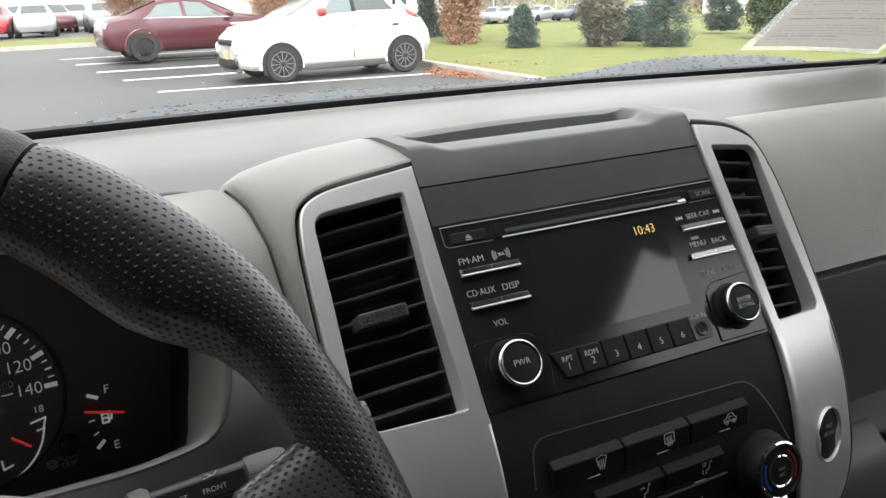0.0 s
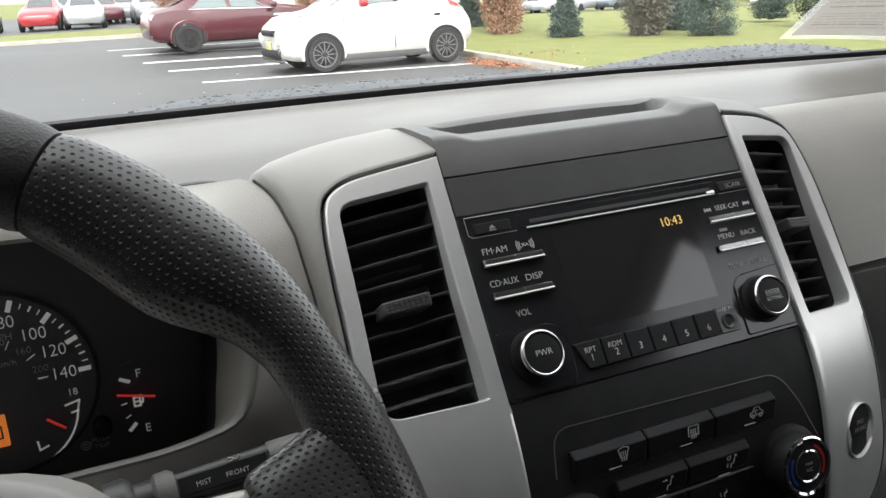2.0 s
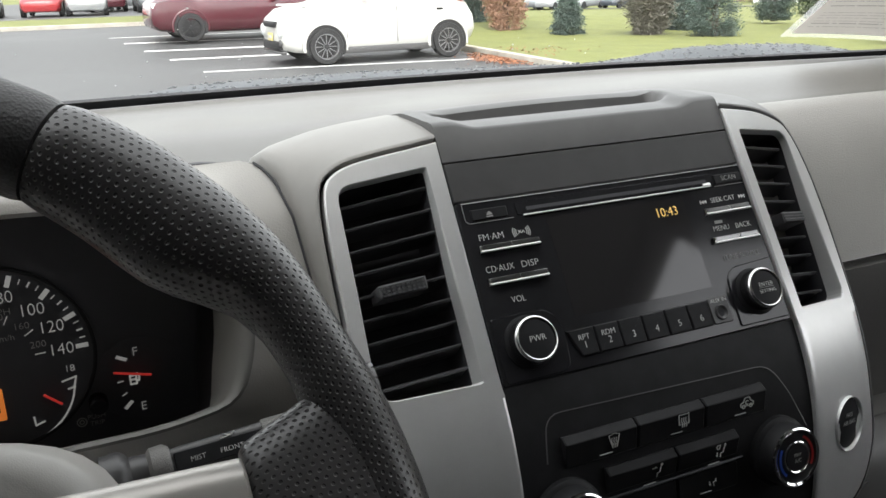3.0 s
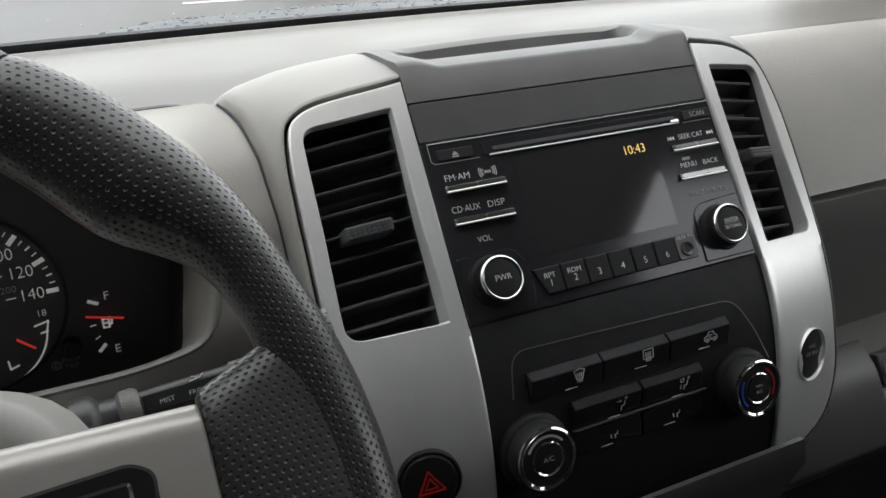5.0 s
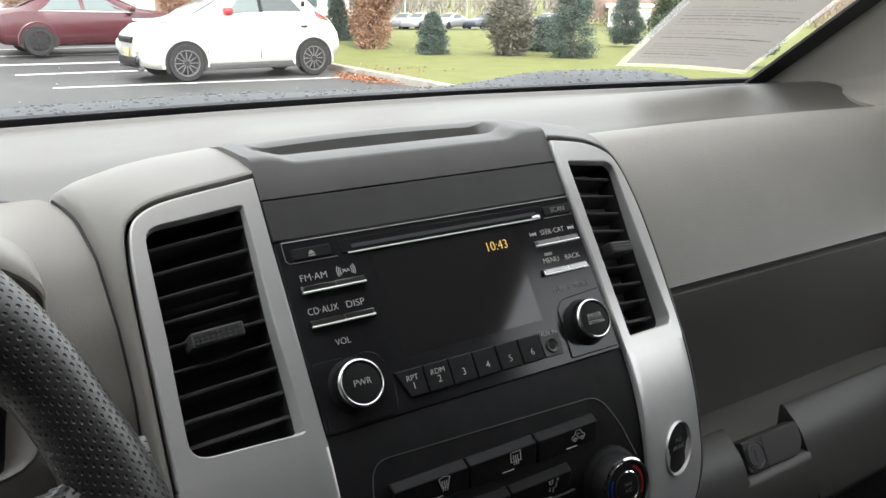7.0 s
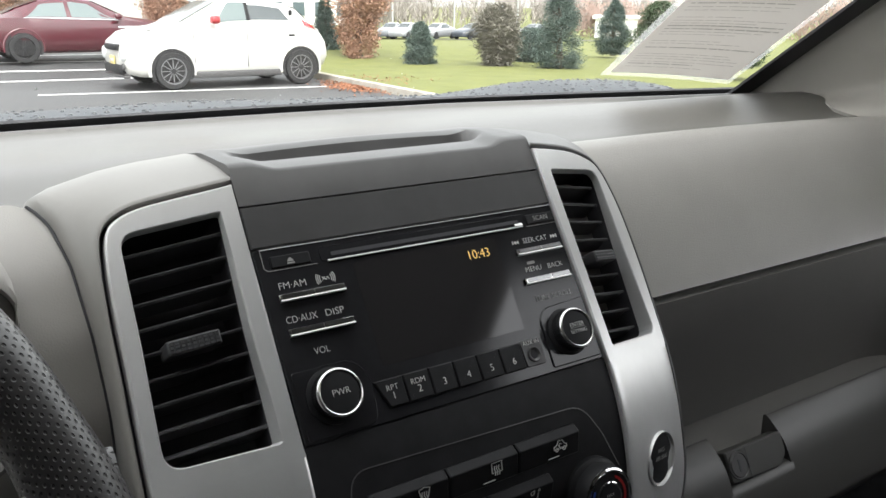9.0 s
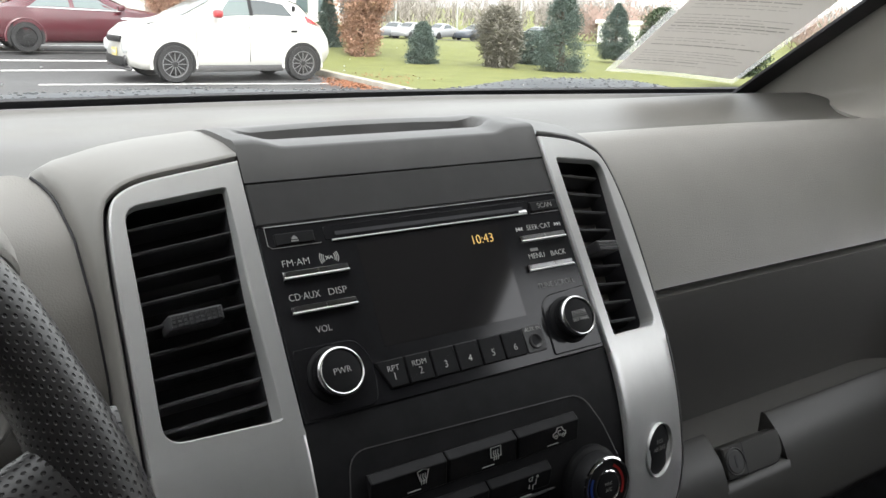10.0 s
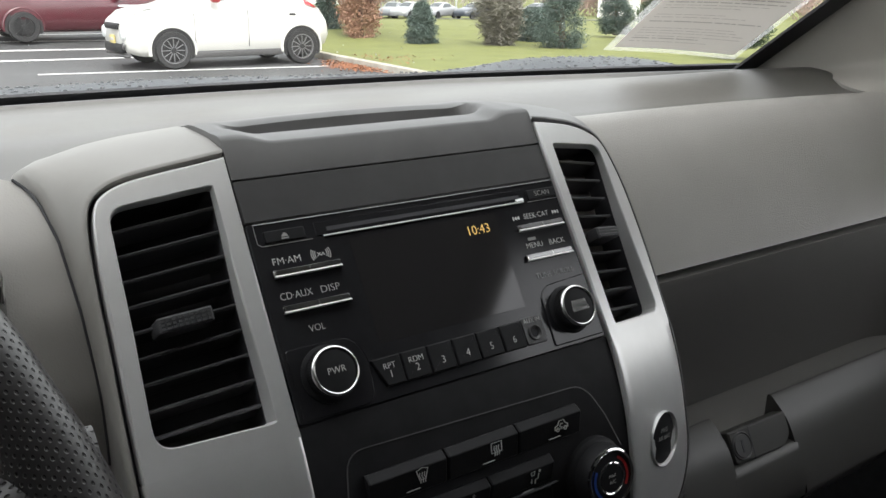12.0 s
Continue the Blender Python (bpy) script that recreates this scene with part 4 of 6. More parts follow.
def icon(parent, kind, x, z, y, tilt=0.0):
    s = 0.0034
    L = []
    if kind == "front_defrost":
        L = [[(x - s, z + 0.9 * s), (x - 0.55 * s, z - 0.5 * s), (x + 0.55 * s, z - 0.5 * s), (x + s, z + 0.9 * s), (x, z + 1.15 * s), (x - s, z + 0.9 * s)]]
        L += [[(x + d * s, z - 0.95 * s), (x + d * s + 0.12 * s, z - 0.4 * s), (x + d * s - 0.12 * s, z), (x + d * s, z + 0.5 * s)] for d in (-0.42, 0, 0.42)]
    elif kind == "rear_defrost":
        L = [[(x - s, z - 0.5 * s), (x - s, z + s), (x + s, z + s), (x + s, z - 0.5 * s), (x - s, z - 0.5 * s)]]
        L += [[(x + d * s, z - 0.95 * s), (x + d * s + 0.12 * s, z - 0.4 * s), (x + d * s - 0.12 * s, z), (x + d * s, z + 0.5 * s)] for d in (-0.42, 0, 0.42)]
    elif kind == "recirculate":
        L = [[(x - 1.4 * s, z - 0.5 * s), (x - 1.4 * s, z), (x - 0.8 * s, z + 0.15 * s), (x - 0.45 * s, z + 0.8 * s), (x + 0.5 * s, z + 0.8 * s), (x + 0.85 * s, z + 0.2 * s), (x + 1.35 * s, z), (x + 1.35 * s, z - 0.5 * s), (x - 1.4 * s, z - 0.5 * s)], arc(x, z, 0.32 * s, 40, 300, 8), arc(x - 0.8 * s, z - 0.55 * s, 0.3 * s, 0, 360, 8), arc(x + 0.8 * s, z - 0.55 * s, 0.3 * s, 0, 360, 8)]
    else:
        L = [arc(x + 0.9 * s, z + 0.85 * s, 0.18 * s, 0, 360, 6), [(x + 0.7 * s, z + 0.5 * s), (x + 0.5 * s, z - 0.25 * s), (x - 0.05 * s, z - 0.3 * s), (x - 0.15 * s, z - 0.9 * s)]]
        if "face" in kind:
            L += [[(x - 0.9 * s, z + 0.55 * s), (x - 0.1 * s, z + 0.5 * s)], [(x - 0.35 * s, z + 0.7 * s), (x - 0.1 * s, z + 0.5 * s)]]
        if "feet" in kind:
            L += [[(x - 0.8 * s, z - 0.1 * s), (x - 0.8 * s, z - 0.7 * s)], [(x - 1.0 * s, z - 0.5 * s), (x - 0.8 * s, z - 0.7 * s)]]
        if "screen" in kind:
            L += [[(x - 0.9 * s, z + 0.9 * s), (x - 0.1 * s, z + 1.0 * s), (x - 0.3 * s, z + 0.4 * s), (x - 0.75 * s, z + 0.4 * s), (x - 0.9 * s, z + 0.9 * s)]]
    marks_bm = strokes(L, 0.00036, lower(z) + y, 0.0006)
    for v in marks_bm.verts:
        v.co.y -= tilt * (v.co.z - z)
    part("button_mark", marks_bm, "white_print", parent)
    part("indicator_bar", strokes([[(x - 0.0105, z - 0.0052), (x - 0.0030, z - 0.0052)]], 0.0005, lower(z) + y + 0.0006, 0.0008), "grey_print", parent)


for (x0, x1), kind, x in zip(((-0.0768, -0.0313), (-0.0301, 0.0155), (0.0167, 0.0615)), ("front_defrost", "rear_defrost", "recirculate"), (-0.0468, 0.0002, 0.0462)):
    b = wedge(x0, x1, -0.0872, -0.1040)
    icon(b, kind, x, -0.0962, -0.0041, 0.43)
for (x0, x1), kinds, xs2 in zip(((-0.0532, -0.0074), (-0.0064, 0.0371)), (("face", "feet"), ("screen_feet", "face_feet")), ((-0.0218, -0.0262), (0.0231, 0.0184))):
    b = wedge(x0, x1, -0.1088, -0.1232)
    icon(b, kinds[0], xs2[0], -0.1182, -0.0040, 0.5)
    b = part("flat_button", bent(rect(x0, x1, -0.1400, -0.1262), -0.0008), "black", climate, "flat black button")
    icon(b, kinds[1], xs2[1], -0.1330, -0.0011)
part("button_lip", strokes([[(-0.0535, -0.1248), (0.0388, -0.1248)]], 0.0008, lower(-0.1248) - 0.0035, 0.004), "slat", climate)


def climate_knob(x, z, label):
    y0 = lower(z)
    KM = Matrix.Translation((x, y0, z)) @ Matrix.Rotation(radians(21), 4, "X") @ Matrix.Diagonal((0.95, 1, 0.95, 1))
    k = part("climate_knob", lathe([(0.0225, 0.004), (0.0222, -0.002), (0.0208, -0.0035), (0.0195, -0.004), (0.0190, -0.0125), (0.0182, -0.0140)], 72, cap=False), "black", climate, label, KM)
    part("chrome_ring", lathe([(0.0186, -0.0128), (0.0184, -0.0146), (0.0174, -0.0152), (0.0162, -0.0146), (0.0160, -0.0136)], 72, cap=False), "chrome", k, "bright outer ring")
    part("dial_face", lathe([(0.0162, -0.0138), (0.0120, -0.0140), (0.0102, -0.0141)], 60, cap=False), "black", k)
    part("chrome_ring", lathe([(0.0104, -0.0136), (0.0102, -0.0147), (0.0095, -0.0150), (0.0088, -0.0146), (0.0086, -0.0138)], 60, cap=False), "chrome", k, "bright inner ring")
    cap = part("knob_cap", lathe([(0.0089, -0.0138), (0.0084, -0.0147), (0.0, -0.0150)], 44), "black", k)
    return k, cap


k, cap = climate_knob(-0.0788, -0.1276, "black fan knob with chrome rings")
lettering("A/C", 0.0042, cap, "grey_print", (0, 0), -0.0153)
part("fan_arc", strokes([arc(0, 0, 0.0132, 150, 40, 16)], 0.0014, -0.0144), "white_print", k)
k, cap = climate_knob(0.0690, -0.1284, "black temperature knob with chrome rings")
lettering("MAX", 0.0028, cap, "grey_print", (0, 0.0018), -0.0153)
lettering("A/C", 0.0034, cap, "grey_print", (0, -0.0020), -0.0153)
part("cold_arc", strokes([arc(0, 0, 0.0132, 225, 150, 14)], 0.0016, -0.0144), "blue_print", k, "blue cold mark")
part("warm_arc", strokes([arc(0, 0, 0.0132, 60, -30, 14)], 0.0016, -0.0144), "red_print", k, "red warm mark")
part("fascia_edge", tube([ST @ Vector((-0.100 + 0.2 * q / 12, lower(-0.1835) - 0.001, -0.1835)) for q in range(13)], 0.0011, 8), "slat", climate, "thin lip along the foot of the fascia", ST.inverted())
part("lower_console", sheet([[Vector((x, y, z)) for y, z in [(-0.085, 1.03), (-0.088, 1.015), (-0.075, 0.985), (-0.05, 0.90), (-0.05, 0.75)]] for x in (-0.098, -0.08, 0.0, 0.08, 0.098)], 0.004), "charcoal", dash, "charcoal lower console")

# ---------- instrument panel ----------
opening_line = rpoly([(-0.600, 1.119), (-0.262, 1.119), (-0.225, 1.125), (-0.2145, 1.150), (-0.2085, 1.205), (-0.225, 1.234), (-0.54, 1.238), (-0.60, 1.205)], [0.03, 0.02, 0.02, 0.02, 0.02, 0.02, 0.03, 0.03], 8)


def panel_y(x, z):
    return 0.052 + 0.30 * (z - 1.18)


cluster = thing("instrument_cluster", "dark instrument cluster with white dials behind the steering wheel", "instrument cluster")
ol = resample(ccw(opening_line), 140)
oc = Vector((-0.405, 1.180))
outer_line = []
box = [(-0.70, 1.2407), (-0.70, 0.93), (-0.1725, 0.93), (-0.1736, 1.10), (-0.1773, 1.1805), (-0.1804, 1.2133), (-0.1845, 1.2293), (-0.1866, 1.2330), (-0.1902, 1.2374), (-0.1948, 1.2407)]
poly = [Vector(p) for p in box]
for p in ol:
    d = (p - oc).normalized()
    best = None
    for a, b in zip(poly, poly[1:] + poly[:1]):
        e = b - a
        den = d.x * e.y - d.y * e.x
        if abs(den) < 1e-12:
            continue
        r = a - oc
        t = (r.x * e.y - r.y * e.x) / den
        s = (r.x * d.y - r.y * d.x) / den
        if t > 0 and -1e-9 <= s <= 1 + 1e-9 and (best is None or t < best):
            best = t
    outer_line.append(oc + d * (best or 0.2))
bm = bmesh.new()
rings = []
for k in range(13):
    t = k / 12
    ring = []
    for a, b in zip(outer_line, ol):
        p = a.lerp(b, t)
        ring.append((p.x, (seam_y(p.y) + 0.0015) * (1 - t ** 3) + panel_y(p.x, p.y) * t ** 3, p.y))
    rings.append(ring)
loops(bm, rings)
part("cluster_panel", bm, "panel", dash, "grey grained panel round the instruments, light put into its colour", angle=60)
# rolled rim, its shade put into a darker grey, and funnel down to the dials
bm = bmesh.new()
rings = []
inward = [q - p for p, q in zip(ol, inset(ol, 1.0))]


def funnel(off, down=0.0):
    """The opening drawn in sideways by off; its sill drops by down."""
    return [Vector((p.x + n.x * off, p.y + n.y * off * 0.12 - max(0.0, n.y) * down)) for p, n in zip(ol, inward)]


for off, down, dy in ((0.0, 0.0, 0.002), (-0.0012, 0.0, -0.0015), (0.0012, -0.002, -0.0032), (0.0042, -0.003, -0.0020), (0.0072, -0.001, 0.003), (0.0100, 0.003, 0.011), (0.0125, 0.009, 0.021), (0.0150, 0.016, 0.032)):
    rings.append([(p.x, panel_y(p.x, p.y) + dy, p.y) for p in funnel(off, down)])
loops(bm, rings)
part("cluster_rim", bm, "rim", cluster, "smooth grey rolled rim of the cluster, shade in its colour", angle=60)
bm = bmesh.new()
loops(bm, [[(p.x, panel_y(p.x, p.y) + 0.032, p.y) for p in funnel(0.0150, 0.016)], [(p.x, 0.098, p.y) for p in funnel(0.0185, 0.036)], [(p.x, 0.108, p.y) for p in funnel(0.0190, 0.040)]])
part("cluster_funnel", bm, "black", cluster, "black funnel in front of the dials", angle=60)
# visor over the dials
vis = spline([(-0.66, 1.205), (-0.60, 1.228), (-0.50, 1.240), (-0.36, 1.244), (-0.28, 1.241), (-0.238, 1.233), (-0.2190, 1.2235), (-0.2105, 1.2125), (-0.2110, 1.203)], 44)
grid = []
for x, z in vis:
    y0 = panel_y(x, z)
    grid.append([Vector((x, y0 + 0.060, z + 0.002)), Vector((x, y0 + 0.018, z + 0.006)), Vector((x, y0 - 0.010, z + 0.004)), Vector((x, y0 - 0.019, z - 0.001)), Vector((x, y0 - 0.020, z - 0.006)), Vector((x, y0 - 0.012, z - 0.010)), Vector((x, y0 + 0.03, z - 0.014))])
part("visor", sheet(grid), "panel", cluster, "grey visor over the instruments", angle=70)
DY = 0.108
part("dial_plate", plate(rpoly([(-0.60, 1.06), (-0.20, 1.06), (-0.20, 1.24), (-0.60, 1.24)], 0.02), DY, DY + 0.006, 0.001), "deep", cluster, "matt black dial plate")
CX, CZ, CR = -0.344, 1.144, 0.0530
dial = part("speedometer", lathe([(CR + 0.0015, DY), (CR + 0.0015, DY - 0.0016), (CR, DY - 0.0016), (CR - 0.0006, DY - 0.0008)], 72, (CX, 0, CZ), cap=False), "black", cluster, "round speedometer dial")


def dial_at(a, r):
    return CX + r * math.cos(radians(a)), CZ + r * math.sin(radians(a))


marks = [(140, 1), (120, 24), (100, 46.5), (80, 70), (60, 93), (40, 116), (20, 139)]
for value, a in marks:
    part("speed_mark", strokes([[dial_at(a, CR - 0.0085), dial_at(a, CR - 0.0035)]], 0.0026, DY - 0.001), "gauge_white", dial)
    for da, w in ((5.8, 0.0006), (17.2, 0.0006), (11.5, 0.0009)):
        part("fine_mark", strokes([[dial_at(a + da, CR - 0.0062), dial_at(a + da, CR - 0.0035)]], w, DY - 0.001), "gauge_white", dial)
    lettering(str(value), 0.0100, dial, "gauge_white", dial_at(a, CR - 0.0168 if value > 99 else CR - 0.0152), DY - 0.0009, squeeze=0.9)
for value, a in ((200, 13), (160, 44), (120, 75)):
    lettering(str(value), 0.0056, dial, "grey_print", dial_at(a, CR - 0.0272), DY - 0.0009)
    part("fine_mark", strokes([[dial_at(a - 12, CR - 0.030), dial_at(a - 12, CR - 0.025)]], 0.0005, DY - 0.001), "gauge_white", dial)
lettering("MPH", 0.0055, dial, "grey_print", (CX + 0.0095, CZ + 0.0275), DY - 0.0009)
lettering("km/h", 0.005, dial, "grey_print", (CX + 0.0095, CZ + 0.0125), DY - 0.0009)
# battery scale in the same dial
lettering("18", 0.0056, dial, "gauge_white", (-0.3053, 1.1323), DY - 0.0009)
part("volt_scale", strokes([[(-0.3102, 1.1253), (-0.3027, 1.1270), (-0.3044, 1.1209)], [(-0.3077, 1.1202), (-0.3040, 1.1209)] + arc(-0.3385, 1.1258, 0.0345, -8, -62, 12), [(-0.3274, 1.1073), (-0.3270, 1.1020), (-0.3224, 1.1035)]], 0.0010, DY - 0.0012), "gauge_white", dial)
part("volt_needle", strokes([[(-0.3202, 1.1203), (-0.3122, 1.1132)]], 0.0011, DY - 0.004, 0.001), "needle", dial, "short red needle")
part("message_display", plate(rpoly(rect(-0.3750, -0.3405, 1.1090, 1.1278), 0.001), DY - 0.0012, DY, 0.0002), "orange", cluster, "small orange message display")
part("display_mark", strokes([[(-0.3535, 1.1145), (-0.3435, 1.1145), (-0.3435, 1.1215), (-0.3535, 1.1215)], [(-0.3515, 1.118), (-0.3465, 1.118), (-0.3465, 1.115)]], 0.0009, DY - 0.0016), "deep", cluster)
# fuel gauge
fuel = part("fuel_gauge", lathe([(0.0260, DY), (0.0258, DY - 0.0003), (0.0, DY - 0.0003)], 60, (-0.268, 0, 1.118)), "deep", cluster, "fuel gauge")
lettering("F", 0.0075, fuel, "gauge_white", (-0.2700, 1.1350), DY - 0.0009)
lettering("E", 0.0075, fuel, "gauge_white", (-0.2691, 1.1000), DY - 0.0009)
part("fuel_mark", strokes([[(-0.2800, 1.1336), (-0.2755, 1.1312)]], 0.0020, DY - 0.001), "gauge_white", fuel)
part("fuel_mark", strokes([[(-0.2790, 1.1008), (-0.2755, 1.1043)]], 0.0020, DY - 0.001), "gauge_white", fuel)
for a, b in (((-0.2815, 1.1178), (-0.2785, 1.1182)), ((-0.2800, 1.1090), (-0.2775, 1.1104))):
    part("fine_mark", strokes([[a, b]], 0.0006, DY - 0.001), "gauge_white", fuel)
part("fuel_needle", strokes([[(-0.2828, 1.1258), (-0.2632, 1.1205)]], 0.0010, DY - 0.005, 0.0012), "needle", fuel, "red fuel needle")
part("pump_mark", strokes([rect(-0.2745, -0.2712, 1.1152, 1.1206) + [(-0.2745, 1.1152)], [(-0.2740, 1.1180), (-0.2716, 1.1180)], [(-0.2712, 1.1170), (-0.2698, 1.1170), (-0.2694, 1.1200), (-0.2706, 1.1216)]], 0.0011, DY - 0.001), "gauge_white", fuel)
part("trip_button", lathe([(0.0052, DY), (0.0052, DY - 0.008), (0.0044, DY - 0.010), (0.0, DY - 0.010)], 28, (-0.2934, 0, 1.1090)), "piano", cluster, "small black trip button")
lettering("PUSH", 0.0042, cluster, "grey_print", (-0.2955, 1.0998), DY - 0.0009)
lettering("TRIP", 0.0042, cluster, "grey_print", (-0.2955, 1.0955), DY - 0.0009)
part("illumination_mark", strokes([arc(-0.3036, 1.0978, 0.0026, 0, 360, 12), arc(-0.3036, 1.0978, 0.0012, 0, 360, 8)], 0.0006, DY - 0.001), "grey_print", cluster)

# ---------- steering column and wiper stalk ----------
column = thing("steering_column", "grey plastic steering column cover", "steering column")
axis_a = radians(36.8)
WM = Matrix.Translation((-0.399, -0.175, 1.170)) @ Matrix.Rotation(-axis_a, 4, "X")
sec = []
for q in range(36):
    a = 2 * math.pi * q / 36
    sec.append((0.108 * math.copysign(abs(math.cos(a)) ** 0.6, math.cos(a)), 0.066 * math.copysign(abs(math.sin(a)) ** 0.6, math.sin(a))))
bm = bmesh.new()
loops(bm, [[(x * k + dx, y, z * k + dz) for x, z in sec] for y, k, dx, dz in ((0.045, 0.86, 0.0, 0.010), (0.050, 0.96, 0, 0.010), (0.058, 1.0, 0, 0.010), (0.12, 1.04, 0, 0.017), (0.20, 1.0, 0, 0.03), (0.26, 0.95, 0, 0.04))], cap=(True, True))
part("column_cover", bm, "column", column, "smooth grey column cover, light put into its colour", WM, angle=50)
stalk = thing("wiper_stalk", "grey wiper stalk with white printing on the steering column", "stalk", Matrix.Translation((-0.290, -0.030, 1.1350)) @ Matrix.Rotation(radians(-3), 4, "Y") @ Matrix.Rotation(-radians(32), 4, "X") @ Matrix.Scale(0.62, 4))
part("stalk_boot", lathe([(0.018, -0.012), (0.019, 0.0), (0.0165, 0.004), (0.0125, 0.007), (0.012, 0.022)], 32, axis="x"), "charcoal", stalk, "black boot of the stalk")
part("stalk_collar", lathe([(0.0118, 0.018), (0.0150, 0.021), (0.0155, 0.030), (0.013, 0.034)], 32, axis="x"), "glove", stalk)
arm = bmesh.new()
rings = []
for x, rz, ry in ((0.028, 0.0105, 0.008), (0.05, 0.0110, 0.008), (0.08, 0.0115, 0.0082), (0.100, 0.0118, 0.0085)):
    rings.append([(x, ry * math.copysign(abs(math.cos(2 * math.pi * q / 24)) ** 0.6, math.cos(2 * math.pi * q / 24)), rz * math.copysign(abs(math.sin(2 * math.pi * q / 24)) ** 0.6, math.sin(2 * math.pi * q / 24))) for q in range(24)])
loops(arm, rings, cap=(True, True))
arm = part("stalk_arm", arm, "charcoal", stalk, "grey stalk arm")
part("stalk_plate", plate(rpoly(rect(0.036, 0.098, -0.0065, 0.0065), 0.001), -0.0092, -0.006, 0.0004), "black", arm)
lettering("MIST", 0.0052, arm, "white_print", (0.052, -0.001), -0.0095)
lettering("FRONT", 0.0052, arm, "white_print", (0.076, -0.001), -0.0095)
part("wiper_mark", strokes([[(0.070, 0.0075), (0.078, 0.0085), (0.080, 0.0105)], [(0.072, 0.0105), (0.077, 0.0080)]], 0.0006, -0.0088, 0.002), "white_print", arm)
end = lathe([(0.0128, 0.100), (0.0135, 0.102), (0.0135, 0.125), (0.0115, 0.130), (0.0, 0.130)], 32, axis="x")
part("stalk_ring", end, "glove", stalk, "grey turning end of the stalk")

# ---------- steering wheel ----------
wheel = thing("steering_wheel", "black leather steering wheel with perforated grips and silver spokes", "steering wheel", WM)
RR = 0.179


def ss(a, b, x):
    t = max(0.0, min(1.0, (x - a) / (b - a)))
    return t * t * (3 - 2 * t)


SWELL = [(-15, 0.0126), (16, 0.0126), (21, 0.0106), (26, 0.0098), (30, 0.0112), (33, 0.0146), (36, 0.0182), (39, 0.0200), (43, 0.0200), (48, 0.0188), (54, 0.0174), (60, 0.0174), (90, 0.0174)]


def rim_section(name, a0, a1, mat, extra=0.0, label="", n=60, m=28):
    bm = bmesh.new()
    uvl = bm.loops.layers.uv.new("UVMap")
    rings = []
    for i in range(n + 1):
        a = a0 + (a1 - a0) * i / n
        c = min(a, 180 - a)
        grip = 0.0126 + 0.0066 * ss(20, 40, c) - 0.0018 * ss(44, 60, c)
        taper = 1.0
        if extra:
            taper = 1 + extra * (min(1, (i / n) / 0.02, (1 - i / n) / 0.02) - 1)
        ra, rad = radians(a), []
        for k in range(m):
            b = 2 * math.pi * k / m
            r_r, r_a = (grip if math.cos(b) > 0 else along(SWELL, c)) * taper, (grip + 0.0005) * taper
            q = RR + 0.0022 - 0.0035 * ss(25, 42, c) + r_r * math.cos(b)
            rad.append((q * math.cos(ra), r_a * math.sin(b), q * math.sin(ra)))
        rings.append(rad)
    vs = [[bm.verts.new(p) for p in r] for r in rings]
    circ, run = 2 * math.pi * 0.0170, radians(a1 - a0) * RR
    rows_round = round(circ / 0.0025 / 2) * 2 * 0.0025
    for i in range(n):
        for k in range(m):
            j = (k + 1) % m
            f = bm.faces.new((vs[i][k], vs[i][j], vs[i + 1][j], vs[i + 1][k]))
            for lp, (ii, kk) in zip(f.loops, ((i, k), (i, k + 1), (i + 1, k + 1), (i + 1, k))):
                lp[uvl].uv = (run * ii / n, rows_round * kk / m)
    bm.faces.new(vs[0])
    bm.faces.new(vs[-1])
    return part(name, bm, mat, wheel, label, angle=60)


